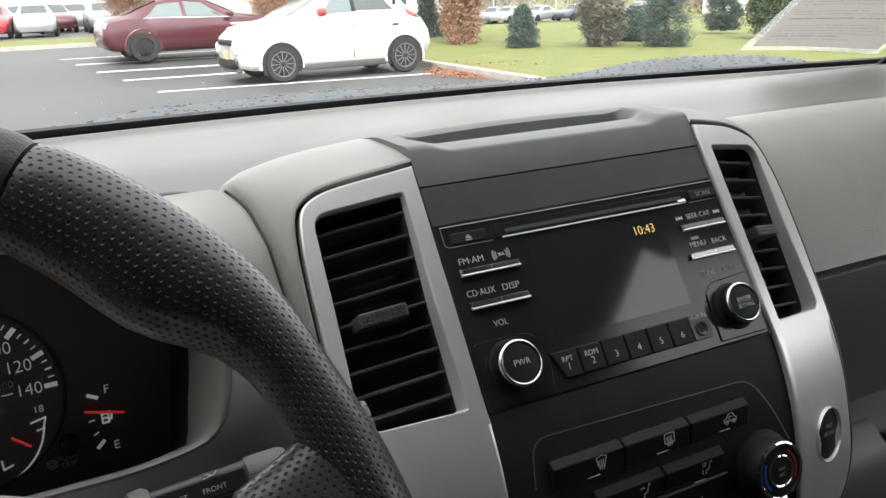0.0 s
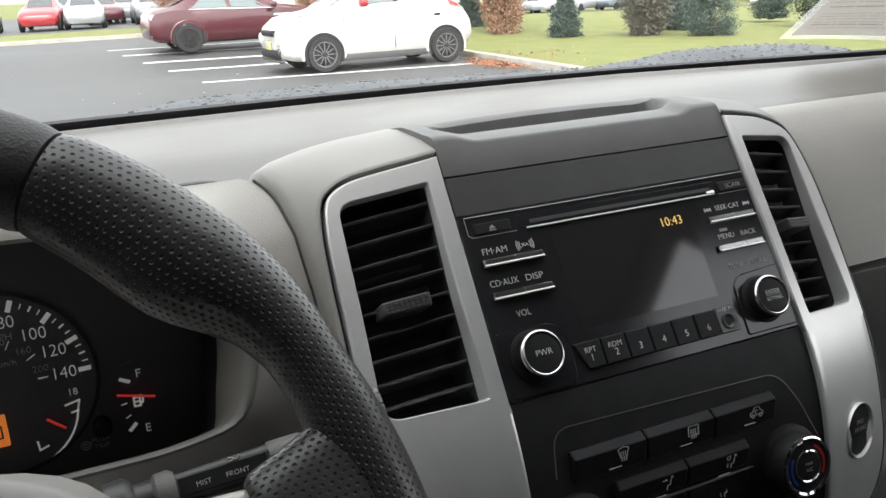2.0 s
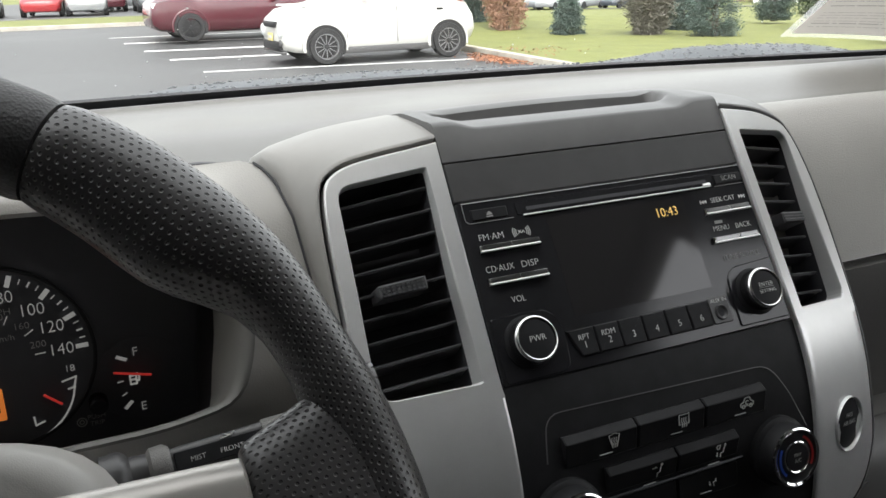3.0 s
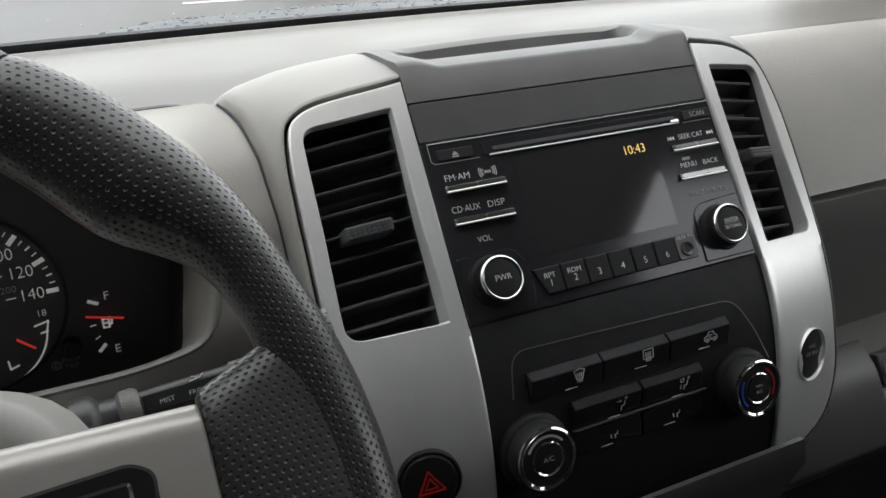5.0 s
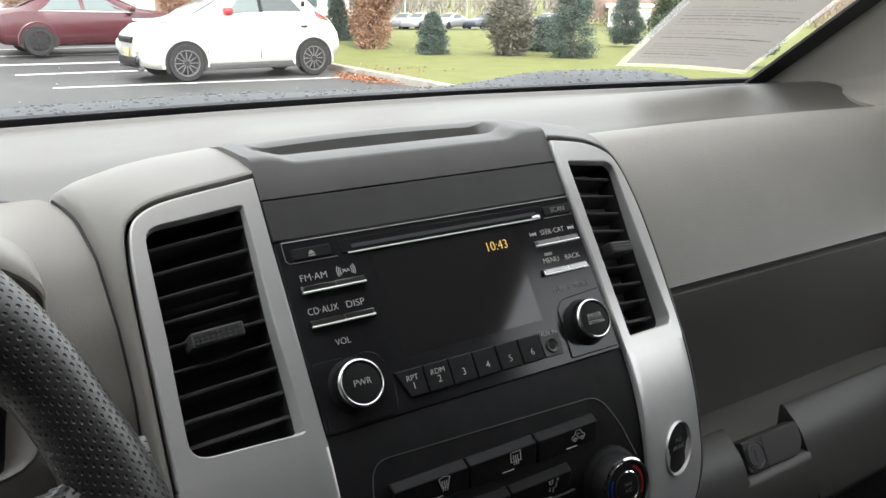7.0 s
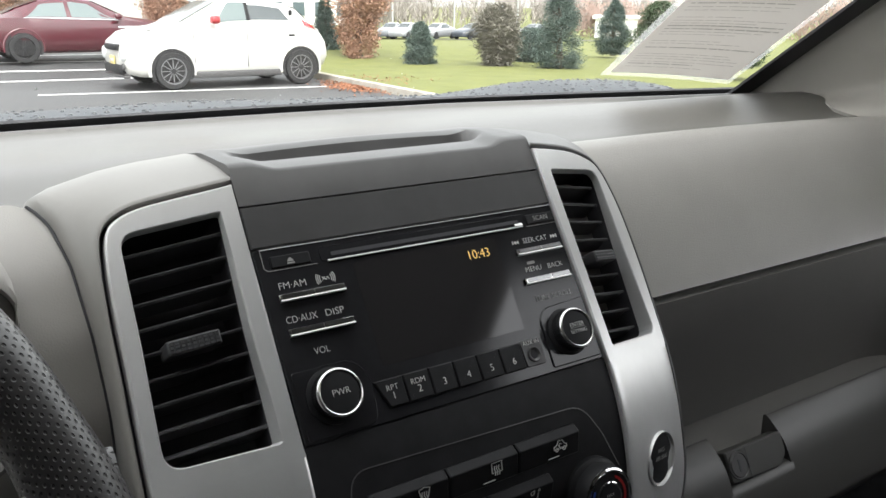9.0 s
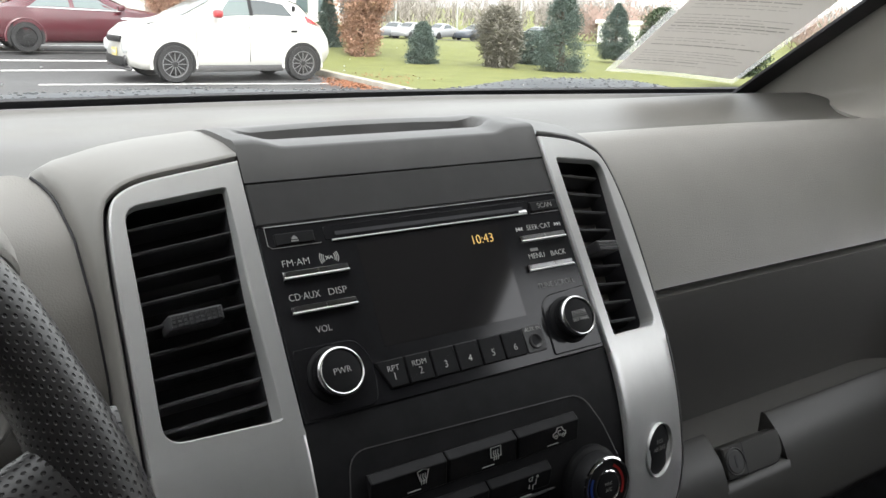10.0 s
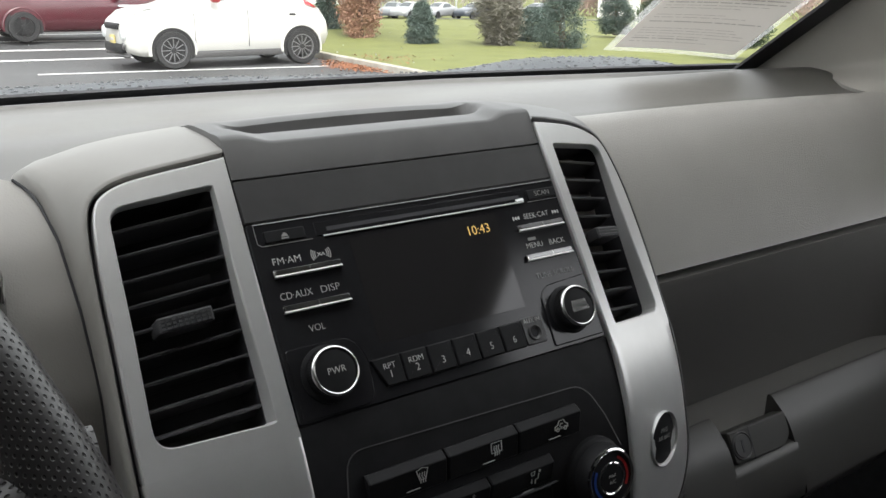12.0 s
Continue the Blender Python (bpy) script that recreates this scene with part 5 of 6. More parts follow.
rim_section("right_grip", -14, 55.2, "leather", 0.05, "perforated black leather grip", 80)
rim_section("upper_rim", 55.6, 124.4, "smooth_leather", 0.06, "smooth dark leather upper rim", 60)
rim_section("left_grip", 124.8, 194, "leather", 0.05, "perforated black leather grip", 80)
rim_section("lower_rim", 194.4, 345.6, "smooth_leather", 0.06, "smooth dark leather lower rim", 90)
for sgn in (1, -1):
    # leather web that runs from the grip on to the spoke
    bm = bmesh.new()
    uvl = bm.loops.layers.uv.new("UVMap")
    rings = []
    stations = [(0.186, 0.060, -0.060, 0.0085), (0.178, 0.060, -0.060, 0.0118), (0.170, 0.0575, -0.056, 0.0128), (0.161, 0.0525, -0.052, 0.0132), (0.152, 0.0485, -0.049, 0.0138), (0.145, 0.0455, -0.047, 0.0128), (0.1415, 0.0440, -0.046, 0.0118), (0.1400, 0.0420, -0.045, 0.0100)]
    for x, zt, zb, ry in stations:
        ring = []
        for k in range(32):
            b = 2 * math.pi * k / 32
            c, s = math.cos(b), math.sin(b)
            zc, hz = (zt + zb) / 2, (zt - zb) / 2
            ring.append(Vector((sgn * (x + 0.014 * (zc + hz * s < 0.03) * 0), ry * math.copysign(abs(c) ** 0.7, c), zc + hz * math.copysign(abs(s) ** 0.75, s))))
        rings.append(ring)
    vs = [[bm.verts.new(p) for p in r] for r in rings]
    for i in range(len(vs) - 1):
        for k in range(32):
            j = (k + 1) % 32
            f = bm.faces.new((vs[i][k], vs[i][j], vs[i + 1][j], vs[i + 1][k]))
            for lp in f.loops:
                lp[uvl].uv = (lp.vert.co.x * sgn, lp.vert.co.z * 1.0 + lp.vert.co.y * 0.9)
    bm.faces.new(vs[0])
    bm.faces.new(vs[-1])
    part("grip_web", bm, "leather", wheel, "perforated leather where grip meets spoke", angle=60)
    rows = []
    for d, y in [(0.0, 0.012), (0.0, -0.0010)] + [(0.0095 * (1 - math.cos(radians(15 * q))), -0.0010 - 0.0095 * math.sin(radians(15 * q))) for q in range(1, 7)] + [(0.030, -0.0112), (0.060, -0.0112), (0.084, -0.0105), (0.087, -0.006), (0.0875, 0.012)]:
        zs = [0.0428 - 0.0028 * q / 8 - d for q in range(9)]
        row = [Vector((sgn * (0.036 + (0.1385 + 0.022 * d - 0.036) * q / 8), y, zs[q])) for q in range(9)]
        end = row[-1]
        rows.append(row + [Vector((end.x + sgn * 0.0012, min(0.012, y + 0.0016), end.z)), Vector((end.x + sgn * 0.0014, 0.012, end.z))])
    bm = sheet(rows)
    spoke = part("spoke", bm, "spoke_silver", wheel, "satin silver spoke", angle=50)
    part("switch_pad", plate(rpoly([(sgn * 0.066, -0.012), (sgn * 0.122, -0.012), (sgn * 0.124, 0.0235), (sgn * 0.118, 0.0275), (sgn * 0.066, 0.0255)], 0.003), -0.0135, 0.0, 0.001), "black", spoke, "black switch pad on the spoke")
    rock = part("cruise_switch", plate(rpoly([(sgn * 0.071, 0.009), (sgn * 0.117, 0.009), (sgn * 0.117, 0.0225), (sgn * 0.071, 0.0215)], 0.002), -0.0165, -0.010, 0.001), "piano", spoke, "glossy black cruise switch")
    if sgn > 0:
        lettering("ACCEL/RES", 0.0062, rock, "grey_print", (0.094, 0.0155), -0.0169)
part("hub", plate(rpoly([(-0.085, -0.075), (0.085, -0.075), (0.075, 0.035), (0.05, 0.055), (-0.05, 0.055), (-0.075, 0.035)], 0.03, 8), -0.030, 0.035, 0.010), "smooth_leather", wheel, "dark grained wheel hub", angle=60)

# ---------- the truck's bonnet, rain on it, and the paper on the glass ----------
bonnet = thing("truck_bonnet", "wet grey truck bonnet beaded with raindrops", "vehicle bonnet")
BON = [(-0.95, 1.14), (-0.7, 1.160), (-0.42, 1.172), (-0.23, 1.199), (-0.1, 1.211), (0.1, 1.2125), (0.38, 1.205), (0.52, 1.201), (0.61, 1.204), (0.75, 1.216), (0.93, 1.211), (1.05, 1.18)]


def bonnet_z(x, y):
    for (a, za), (b, zb) in zip(BON, BON[1:]):
        if a <= x <= b:
            t = (x - a) / (b - a)
            t = t * t * (3 - 2 * t)
            z = za + (zb - za) * t
            break
    else:
        z = 1.13
    back = max(0.0, 0.74 - y)
    fwd = max(0.0, y - 0.80)
    return z - 0.8 * back * back - 0.16 * fwd - 0.05 * fwd * fwd


part("bonnet_panel", sheet([[Vector((-0.95 + 2.0 * i / 60, y, bonnet_z(-0.95 + 2.0 * i / 60, y))) for i in range(61)] for y in (0.60, 0.63, 0.66, 0.70, 0.74, 0.78, 0.83, 0.90, 1.0, 1.15, 1.4, 1.7, 1.8)], 0.004), "hood", bonnet, "wet grey-blue bonnet panel")
part("cowl_grille", sheet([[Vector((-0.8 + 1.7 * i / 20, y, z)) for i in range(21)] for y, z in ((0.44, 1.19), (0.50, 1.19), (0.60, 1.185), (0.66, 1.14))], 0.004), "rubber", bonnet, "black cowl panel below the windscreen")
for sx in (-0.9, 1.0):
    part("wing", box_bm(0.06, 1.25, 0.75, (sx, 1.15, 0.72), 0.03), "hood", bonnet)
part("nose", box_bm(1.95, 0.08, 0.75, (0.05, 1.78, 0.64), 0.04), "hood", bonnet)
M["water"] = material("water_bead", (0.03, 0.033, 0.036), 0.1, spec=0.35)
# near-white base colour paints the glint of drops on the glass
M["bead_light"] = material("glint_coloured_bead", (0.75, 0.77, 0.78), 0.15, spec=0.8)
rng = random.Random(5)


def beads(spots):
    bm = bmesh.new()
    for p, nrm, r in spots:
        q = nrm.to_track_quat("Z", "Y")
        ring0, ring1 = [], []
        st = rng.uniform(0.8, 1.3)
        for k in range(8):
            a = math.pi * k / 4
            ring0.append(bm.verts.new(p + q @ Vector((r * math.cos(a) * st, r * math.sin(a), 0))))
            ring1.append(bm.verts.new(p + q @ Vector((r * 0.68 * math.cos(a) * st, r * 0.68 * math.sin(a), r * 0.36))))
        top = bm.verts.new(p + q @ Vector((0, 0, r * 0.5)))
        for k in range(8):
            j = (k + 1) % 8
            bm.faces.new((ring0[k], ring0[j], ring1[j], ring1[k]))
            bm.faces.new((ring1[k], ring1[j], top))
    return bm


spots = []
for _ in range(1500):
    x, y = rng.uniform(-0.55, 1.0), 0.65 + 0.30 * rng.random() ** 1.3
    spots.append((Vector((x, y, bonnet_z(x, y))), Vector((0, -0.15, 1)), rng.choice((0.0012, 0.0016, 0.002, 0.0026, 0.0035))))
tagged(part("raindrops", beads(spots), "water", bonnet, "beads of rain on the bonnet"), kind="stuff")
spots = []
for _ in range(70):
    x = rng.uniform(-0.5, 0.56)
    s = rng.uniform(0.02, 0.30)
    p = on_glass(x * (1 - 0.05 * s / 0.82), s, -0.001)
    spots.append((p, Vector((0, math.sin(RAKE), math.cos(RAKE))), rng.choice((0.0005, 0.0007, 0.0010))))
tagged(part("raindrops", beads(spots), "bead_light", pane, "specks of rain on the glass, glint in their colour"), kind="stuff")

sheet_paper = thing("paper_sheet", "white printed form lying against the inside of the windscreen", "paper")


def on_paper(a, b, lift=0.0):
    """a across the sheet, b up it, both from 0 to 1."""
    x0, s0 = 0.428 + (0.560 - 0.428) * a, 0.060 + (0.027 - 0.060) * a
    x1, s1 = 0.400 + (0.532 - 0.400) * a, 0.305 + (0.300 - 0.305) * a
    x, s = x0 + (x1 - x0) * b, s0 + (s1 - s0) * b
    return on_glass(x, s, 0.008 + lift - 0.004 * math.sin(math.pi * a) * 0.5)


part("paper_form", sheet([[on_paper(i / 10, j / 12) for i in range(11)] for j in range(13)], 0.0003), "paper", sheet_paper, "white paper, printing seen through from behind")
part("clear_sleeve", sheet([[on_paper(-0.055 + 1.11 * i / 10, -0.04 + 1.08 * j / 12, -0.0012) for i in range(11)] for j in range(13)]), clear_glass("clear_plastic", (0.96, 0.96, 0.96), 0.04, 0.24, "ShaderNodeBsdfTranslucent"), sheet_paper, "clear plastic sleeve round the paper")
bm = bmesh.new()
rng = random.Random(9)
b = 0.06
while b < 0.97:
    heavy = rng.random() < 0.12
    a, stop = 0.06, rng.uniform(0.55, 0.95)
    if 0.20 < b < 0.24 or 0.36 < b < 0.39:
        heavy, stop = True, 0.93
    while a < stop:
        w = min(rng.uniform(0.03, 0.16), stop - a)
        h = 0.006 if heavy else 0.0028
        q = [on_paper(a, b, 0.0008), on_paper(a + w, b, 0.0008), on_paper(a + w, b + h, 0.0008), on_paper(a, b + h, 0.0008)]
        bm.faces.new([bm.verts.new(p) for p in q])
        a += w + rng.uniform(0.008, 0.02)
    b += rng.choice((0.020, 0.024, 0.034, 0.05))
tagged(part("small_print", bm, "ink", sheet_paper, "rows of small grey print"), kind="stuff")

o, ax, up = on_paper(0.70, 0.590, 0.0009), (on_paper(1, 0.8) - on_paper(0, 0.8)).normalized(), (on_paper(0.7, 0.9) - on_paper(0.7, 0.7)).normalized()
nrm = ax.cross(up).normalized()
PMX = Matrix.Translation(o) @ Matrix((( ax.x, -nrm.x, up.x, 0), (ax.y, -nrm.y, up.y, 0), (ax.z, -nrm.z, up.z, 0), (0, 0, 0, 1)))
lettering("WARRANTY", 0.012, sheet_paper, "ink", (0, 0), 0.0, "mirrored_heading", squeeze=-1.0, m=PMX)

# ---------- outside: ground, parking lot, lawn ----------
M["asphalt"] = material("wet_asphalt", (0.055, 0.056, 0.057), 0.6, vary=0.3, vary_scale=0.35, grain=0.25, grain_scale=70, rough_vary=0.18)
M["grass"] = material("autumn_grass", (0.155, 0.165, 0.045), 0.9, vary=0.35, vary_scale=1.6, second=(0.11, 0.125, 0.032), grain=0.6, grain_scale=40)
M["kerb"] = material("pale_concrete", (0.36, 0.335, 0.29), 0.85, vary=0.2, vary_scale=3, grain=0.3, grain_scale=60)
M["line"] = material("worn_white_line", (0.72, 0.72, 0.70), 0.6, vary=0.15, vary_scale=4)
M["leaf_litter"] = material("orange_leaf_litter", (0.24, 0.10, 0.05), 0.9, vary=0.4, vary_scale=20)


def kerb_x(y):
    return 7.8 + 0.09 * (y - 14)


def lot_z(x, y):
    return -0.16 + 0.28 * ss(16.5, 23.0, y + 0.0 * x) * (1 - ss(6.0, 12.0, x - kerb_x(y)))


def ground_z(x, y):
    d = math.hypot(x, y)
    fall = 0.026 * max(0.0, d - 27) * ss(0.28, 0.45, x / max(d, 0.1))
    return lot_z(x, y) - min(fall, 1.7)


ys = [-40, -15, 0, 6, 10, 12, 13, 14, 15, 16, 17, 18, 19, 20, 21, 22, 23, 24, 26, 29, 33, 40, 50, 65, 85, 120, 200, 400, 1200, 3000]
xsg = [-3000, -800, -200, -60, -25, -10, -4, 0, 3, 5, 6.5, 8, 9, 10, 12, 14, 17, 20, 25, 30, 40, 55, 75, 110, 200, 500, 1200, 3000]
gnd = mesh_object("ground", sheet([[Vector((x, y, ground_z(x, y) - 0.02)) for x in xsg] for y in ys]), "grass", angle=80)
tagged(gnd, "autumn grass reaching to the horizon", "ground", kind="structure")
lot_y = [-14, -6, 0, 5, 9, 11, 13, 14.5, 16, 17, 18, 19, 20, 21, 22, 23, 25, 27, 29.5]
lot = mesh_object("parking_lot", sheet([[Vector((x, y, lot_z(x, y))) for x in [-40, -22, -12, -7, -3, 0, 2, 4, 5.5, 6.6] + [kerb_x(y) - 0.02]] for y in lot_y]), "asphalt", angle=80)
tagged(lot, "wet dark asphalt parking lot", "parking lot", kind="structure")
far_lot = mesh_object("parking_lot", sheet([[Vector((x, y, 0.14)) for x in (-60, -30, -10, 8)] for y in (39, 60, 80)]), "asphalt", angle=80)
tagged(far_lot, "far wet asphalt parking lot", "parking lot", kind="structure")


def road_z(x, y):
    return ground_z(x, y) + 0.02


far_road = mesh_object("road", sheet([[Vector((x, y0 + dy, road_z(x, y0 + dy))) for x, y0 in ((18, 74), (30, 70), (42, 64), (54, 56), (66, 46))] for dy in (-1.5, 2.5, 6.5)]), "asphalt", angle=80)
tagged(far_road, "far asphalt road behind the lawn", "road", kind="structure")
# lawn bank behind its kerb
lawn_rows = []
for y in lot_y[3:] + [34, 42, 52]:
    x0 = kerb_x(min(y, 29.5)) + 0.15
    lawn_rows.append([Vector((x0 + w, y, ground_z(x0 + w, y) + 0.11 * (1 - ss(3, 16, w)) - 0.012 * ss(3, 16, w))) for w in (0, 0.3, 1, 2, 3.5, 5.5, 8, 12, 16)])
tagged(mesh_object("lawn", sheet(lawn_rows), "grass", angle=80), "mown yellow-green lawn behind the kerb", "lawn", kind="structure")
lawn_rows = [[Vector((x, y, lot_z(x, y) + dz)) for x in (-50, -25, -10, -2, 3, 6, 9.0)] for y, dz in ((29.62, 0.11), (33, 0.12), (36, 0.10), (38.8, 0.02))]
tagged(mesh_object("lawn", sheet(lawn_rows), "grass", angle=80), "strip of lawn beyond the parking lot", "lawn", kind="structure")


def kerb_stone(name, a, b, label):
    bm = bmesh.new()
    d = (Vector((b[0] - a[0], b[1] - a[1], 0))).normalized()
    nrm = Vector((d.y, -d.x, 0))
    n = max(2, int((Vector(b) - Vector(a)).length / 1.5))
    rings = []
    for i in range(n + 1):
        p = Vector((a[0], a[1], 0)).lerp(Vector((b[0], b[1], 0)), i / n)
        z = lot_z(p.x, p.y)
        rings.append([p + nrm * o + Vector((0, 0, z + h)) for o, h in ((0, -0.05), (0.015, 0.11), (0.03, 0.125), (0.14, 0.125), (0.155, 0.11), (0.155, -0.05))])
    loops(bm, rings, cap=(True, True))
    ob = mesh_object(name, bm, "kerb", angle=30)
    return tagged(ob, label, "kerb", kind="structure")


kerb_stone("kerb", (kerb_x(5), 5, 0), (kerb_x(29.5), 29.5, 0), "pale concrete kerb along the lawn")
kerb_stone("kerb", (-40, 29.5, 0), (kerb_x(29.5), 29.5, 0), "pale concrete kerb at the far side")
# painted stall lines
for x0, y0, dx, dy in ((2.37, 15.48, 0.983, -0.184), (2.16, 18.05, 0.997, -0.075), (1.86, 19.62, 0.995, -0.10), (1.60, 21.16, 0.995, -0.10), (1.40, 22.8, 0.995, -0.10)):
    s = Vector((x0, y0, 0))
    SD, SN = Vector((dx, dy, 0)), Vector((-dy, dx, 0))
    bm = bmesh.new()
    rows = []
    for k in range(12):
        p = s + SD * (5.05 * k / 11)
        rows.append([Vector((q.x, q.y, lot_z(q.x, q.y) + 0.006)) for q in (p - SN * 0.075, p + SN * 0.075)])
    loops(bm, rows, close=False)
    tagged(mesh_object("stall_line", bm, "line"), "worn white painted stall line on wet asphalt", "road marking", "stall lines")
# drift of fallen leaves by the kerb
bm = bmesh.new()
rng = random.Random(3)
for _ in range(900):
    y = rng.gauss(14.1, 0.6)
    x = kerb_x(y) - abs(rng.gauss(0, 0.28)) - 0.03 if rng.random() < 0.93 else kerb_x(y) + 0.2 + abs(rng.gauss(0, 0.5))
    z = lot_z(x, y) + (0.012 if x < kerb_x(y) else 0.125) + rng.random() * 0.02
    r, a = rng.uniform(0.015, 0.034), rng.uniform(0, 6.28)
    vs = [bm.verts.new((x + r * math.cos(a + k * 1.57), y + r * math.sin(a + k * 1.57), z + rng.uniform(0, 0.03))) for k in range(4)]
    bm.faces.new(vs)
tagged(mesh_object("fallen_leaves", bm, "leaf_litter", smooth=False), "orange fallen leaves along the kerb", "leaves", kind="stuff")

# ---------- parked cars ----------
M["white_paint"] = material("white_car_paint", (0.52, 0.515, 0.49), 0.3, coat=0.3, vary=0.03, vary_scale=3)
M["red_paint"] = material("dark_red_car_paint", (0.072, 0.012, 0.019), 0.25, coat=0.6, vary=0.08, vary_scale=3)
M["grey_paint"] = material("grey_car_paint", (0.16, 0.17, 0.18), 0.3, coat=0.5)
M["pale_paint"] = material("silver_car_paint", (0.36, 0.37, 0.38), 0.3, metal=0.3, coat=0.5)
M["bright_red"] = material("bright_red_paint", (0.33, 0.025, 0.03), 0.3, coat=0.5)
M["blue_paint"] = material("blue_grey_car_paint", (0.055, 0.065, 0.08), 0.3, coat=0.5)
M["car_glass"] = material("dark_car_glass", (0.05, 0.06, 0.063), 0.08, spec=0.9)
M["lamp_glass"] = material("clear_lamp_lens", (0.6, 0.62, 0.62), 0.12, spec=0.8)
M["tail_glass"] = material("red_lamp_lens", (0.35, 0.015, 0.02), 0.15)
M["alloy"] = material("grey_alloy", (0.30, 0.30, 0.31), 0.35, metal=0.8)
M["dark_alloy"] = material("black_alloy", (0.03, 0.03, 0.032), 0.35, metal=0.3)
# car glass with a pale reflection put into its base colour
M["pale_glass"] = material("reflection_tinted_car_glass", (0.13, 0.16, 0.16), 0.1, spec=0.5)
M["brake_grey"] = material("shaded_grey_metal", (0.10, 0.11, 0.12), 0.6, metal=0.4)
M["plate_yellow"] = material("pale_yellow_plate", (0.6, 0.5, 0.2), 0.5)


class Body:
    """A car's skin from stations along its length: x, floor, waist, top, half width, half width at the top."""

    def __init__(self, stations):
        self.s = stations

    def at(self, x):
        s = self.s
        x = max(s[0][0], min(s[-1][0], x))
        for a, b in zip(s, s[1:]):
            if a[0] <= x <= b[0]:
                t = (x - a[0]) / (b[0] - a[0])
                return [p + (q - p) * t for p, q in zip(a, b)]

    def ring(self, x):
        _, zf, zw, zt, w, wt = self.at(x)
        k = max(0.0, zt - zw)
        half_ring = [(0.0, zf), (w * 0.86, zf), (w * 0.97, zf + 0.10), (w, zf + (zw - zf) * 0.45), (w * 1.0, zf + (zw - zf) * 0.72), (w * 0.975, zw), (wt + (w * 0.975 - wt) * 0.5, zw + (k - min(0.06, k * 0.3)) * 0.5), (wt, zt - min(0.06, k * 0.3)), (wt * 0.82, zt - 0.012), (wt * 0.4, zt), (0.0, zt + 0.004)]
        return [(x, y, z) for y, z in half_ring] + [(x, -y, z) for y, z in half_ring[-2:0:-1]]

    def side(self, x, h, sgn, off=0.006):
        """A point on the side between the waist (h = 0) and the roof (h = 1)."""
        _, zf, zw, zt, w, wt = self.at(x)
        k = zt - zw
        top = zt - min(0.06, k * 0.3)
        return Vector((x, sgn * (w * 0.975 + (wt - w * 0.975) * h + off), zw + (top - zw) * h))


def wheel_of(parent, x, y, r, sgn, rim_mat, spokes=10):
    w = part("wheel", lathe([(r * 0.70, -0.10), (r * 0.94, -0.10), (r, -0.07), (r, 0.07), (r * 0.94, 0.10), (r * 0.70, 0.10), (r * 0.66, 0.05), (r * 0.66, -0.05)], 36, cap=False), "rubber", parent, "black tyre on an alloy rim", Matrix.Translation((x, y, r)))
    part("rim", lathe([(r * 0.72, sgn * 0.085), (r * 0.70, sgn * 0.10), (r * 0.665, sgn * 0.10), (r * 0.63, sgn * 0.03)], 36, cap=False), rim_mat, w)
    bm = bmesh.new()
    for k in range(spokes):
        a = 2 * math.pi * k / spokes
        vs = bmesh.ops.create_cube(bm, size=1)["verts"]
        for v in vs:
            p = Vector((v.co.x * r * 0.50 + r * 0.37, sgn * 0.075 + v.co.y * 0.02, v.co.z * r * (0.42 / spokes)))
            v.co = Vector((p.x * math.cos(a) - p.z * math.sin(a), p.y, p.x * math.sin(a) + p.z * math.cos(a)))
    part("spokes", bm, rim_mat, w)
    part("hub_cap", lathe([(r * 0.15, sgn * 0.06), (r * 0.14, sgn * 0.095), (0, sgn * 0.098)], 20), "dark_alloy", w)
    # black disc for the shade behind the spokes
    part("wheel_well_shade", lathe([(r * 0.69, sgn * 0.03), (0.0, sgn * 0.03)], 30), "rubber", w)


def window(body, name, xs_low, xs_top, sgn, parent, h0=0.06, h1=0.92, mat="car_glass", off=0.010):
    n = 8
    rows = []
    for j in range(6):
        h = h0 + (h1 - h0) * j / 5
        a, b = xs_low[0] + (xs_top[0] - xs_low[0]) * j / 5, xs_low[1] + (xs_top[1] - xs_low[1]) * j / 5
        rows.append([body.side(a + (b - a) * i / n, h, sgn, off) for i in range(n + 1)])
    return part(name, sheet(rows), mat, parent)


def cross_pane(body, name, xa, xb, parent, w=0.86, mat="car_glass"):
    """Front or rear screen laid on the skin between two stations."""
    rows = []
    for j in range(7):
        x = xa + (xb - xa) * j / 6
        _, zf, zw, zt, ww, wt = body.at(x)
        rows.append([Vector((x, wt * w * (i / 4 - 1), zt + 0.010 - 0.014 * (i / 4 - 1) ** 2)) for i in range(9)])
    return part(name, sheet(rows), mat, parent)


def arch_lip(parent, x, half_w, r, sgn, mat):
    bm = bmesh.new()
    rings = []
    for k in range(21):
        a = radians(-12 + 204 * k / 20)
        c, s = math.cos(a), math.sin(a)
        rings.append([(x + c * q, sgn * y, r + s * q) for q, y in ((r * 1.17, half_w - 0.10), (r * 1.18, half_w + 0.022), (r * 1.24, half_w + 0.026), (r * 1.32, half_w + 0.006), (r * 1.30, half_w - 0.10))])
    loops(bm, rings, close=False)
    part("wheel_arch", bm, mat, parent)
    # flat black sheet on the body, painting the shade inside the arch
    bm = bmesh.new()
    ring = [(x + math.cos(radians(a)) * r * 1.20, sgn * (half_w + 0.008), max(0.18, r + math.sin(radians(a)) * r * 1.20)) for a in range(-30, 211, 12)]
    bm.faces.new([bm.verts.new(p) for p in ring])
    part("arch_shade", bm, "rubber", parent, "flat dark sheet standing for the shaded wheel arch")


def finish_body(parent, body, mat, xs_all):
    bm = bmesh.new()
    loops(bm, [body.ring(x) for x in xs_all], cap=(True, True))
    return part("body", bm, mat, parent, angle=50)


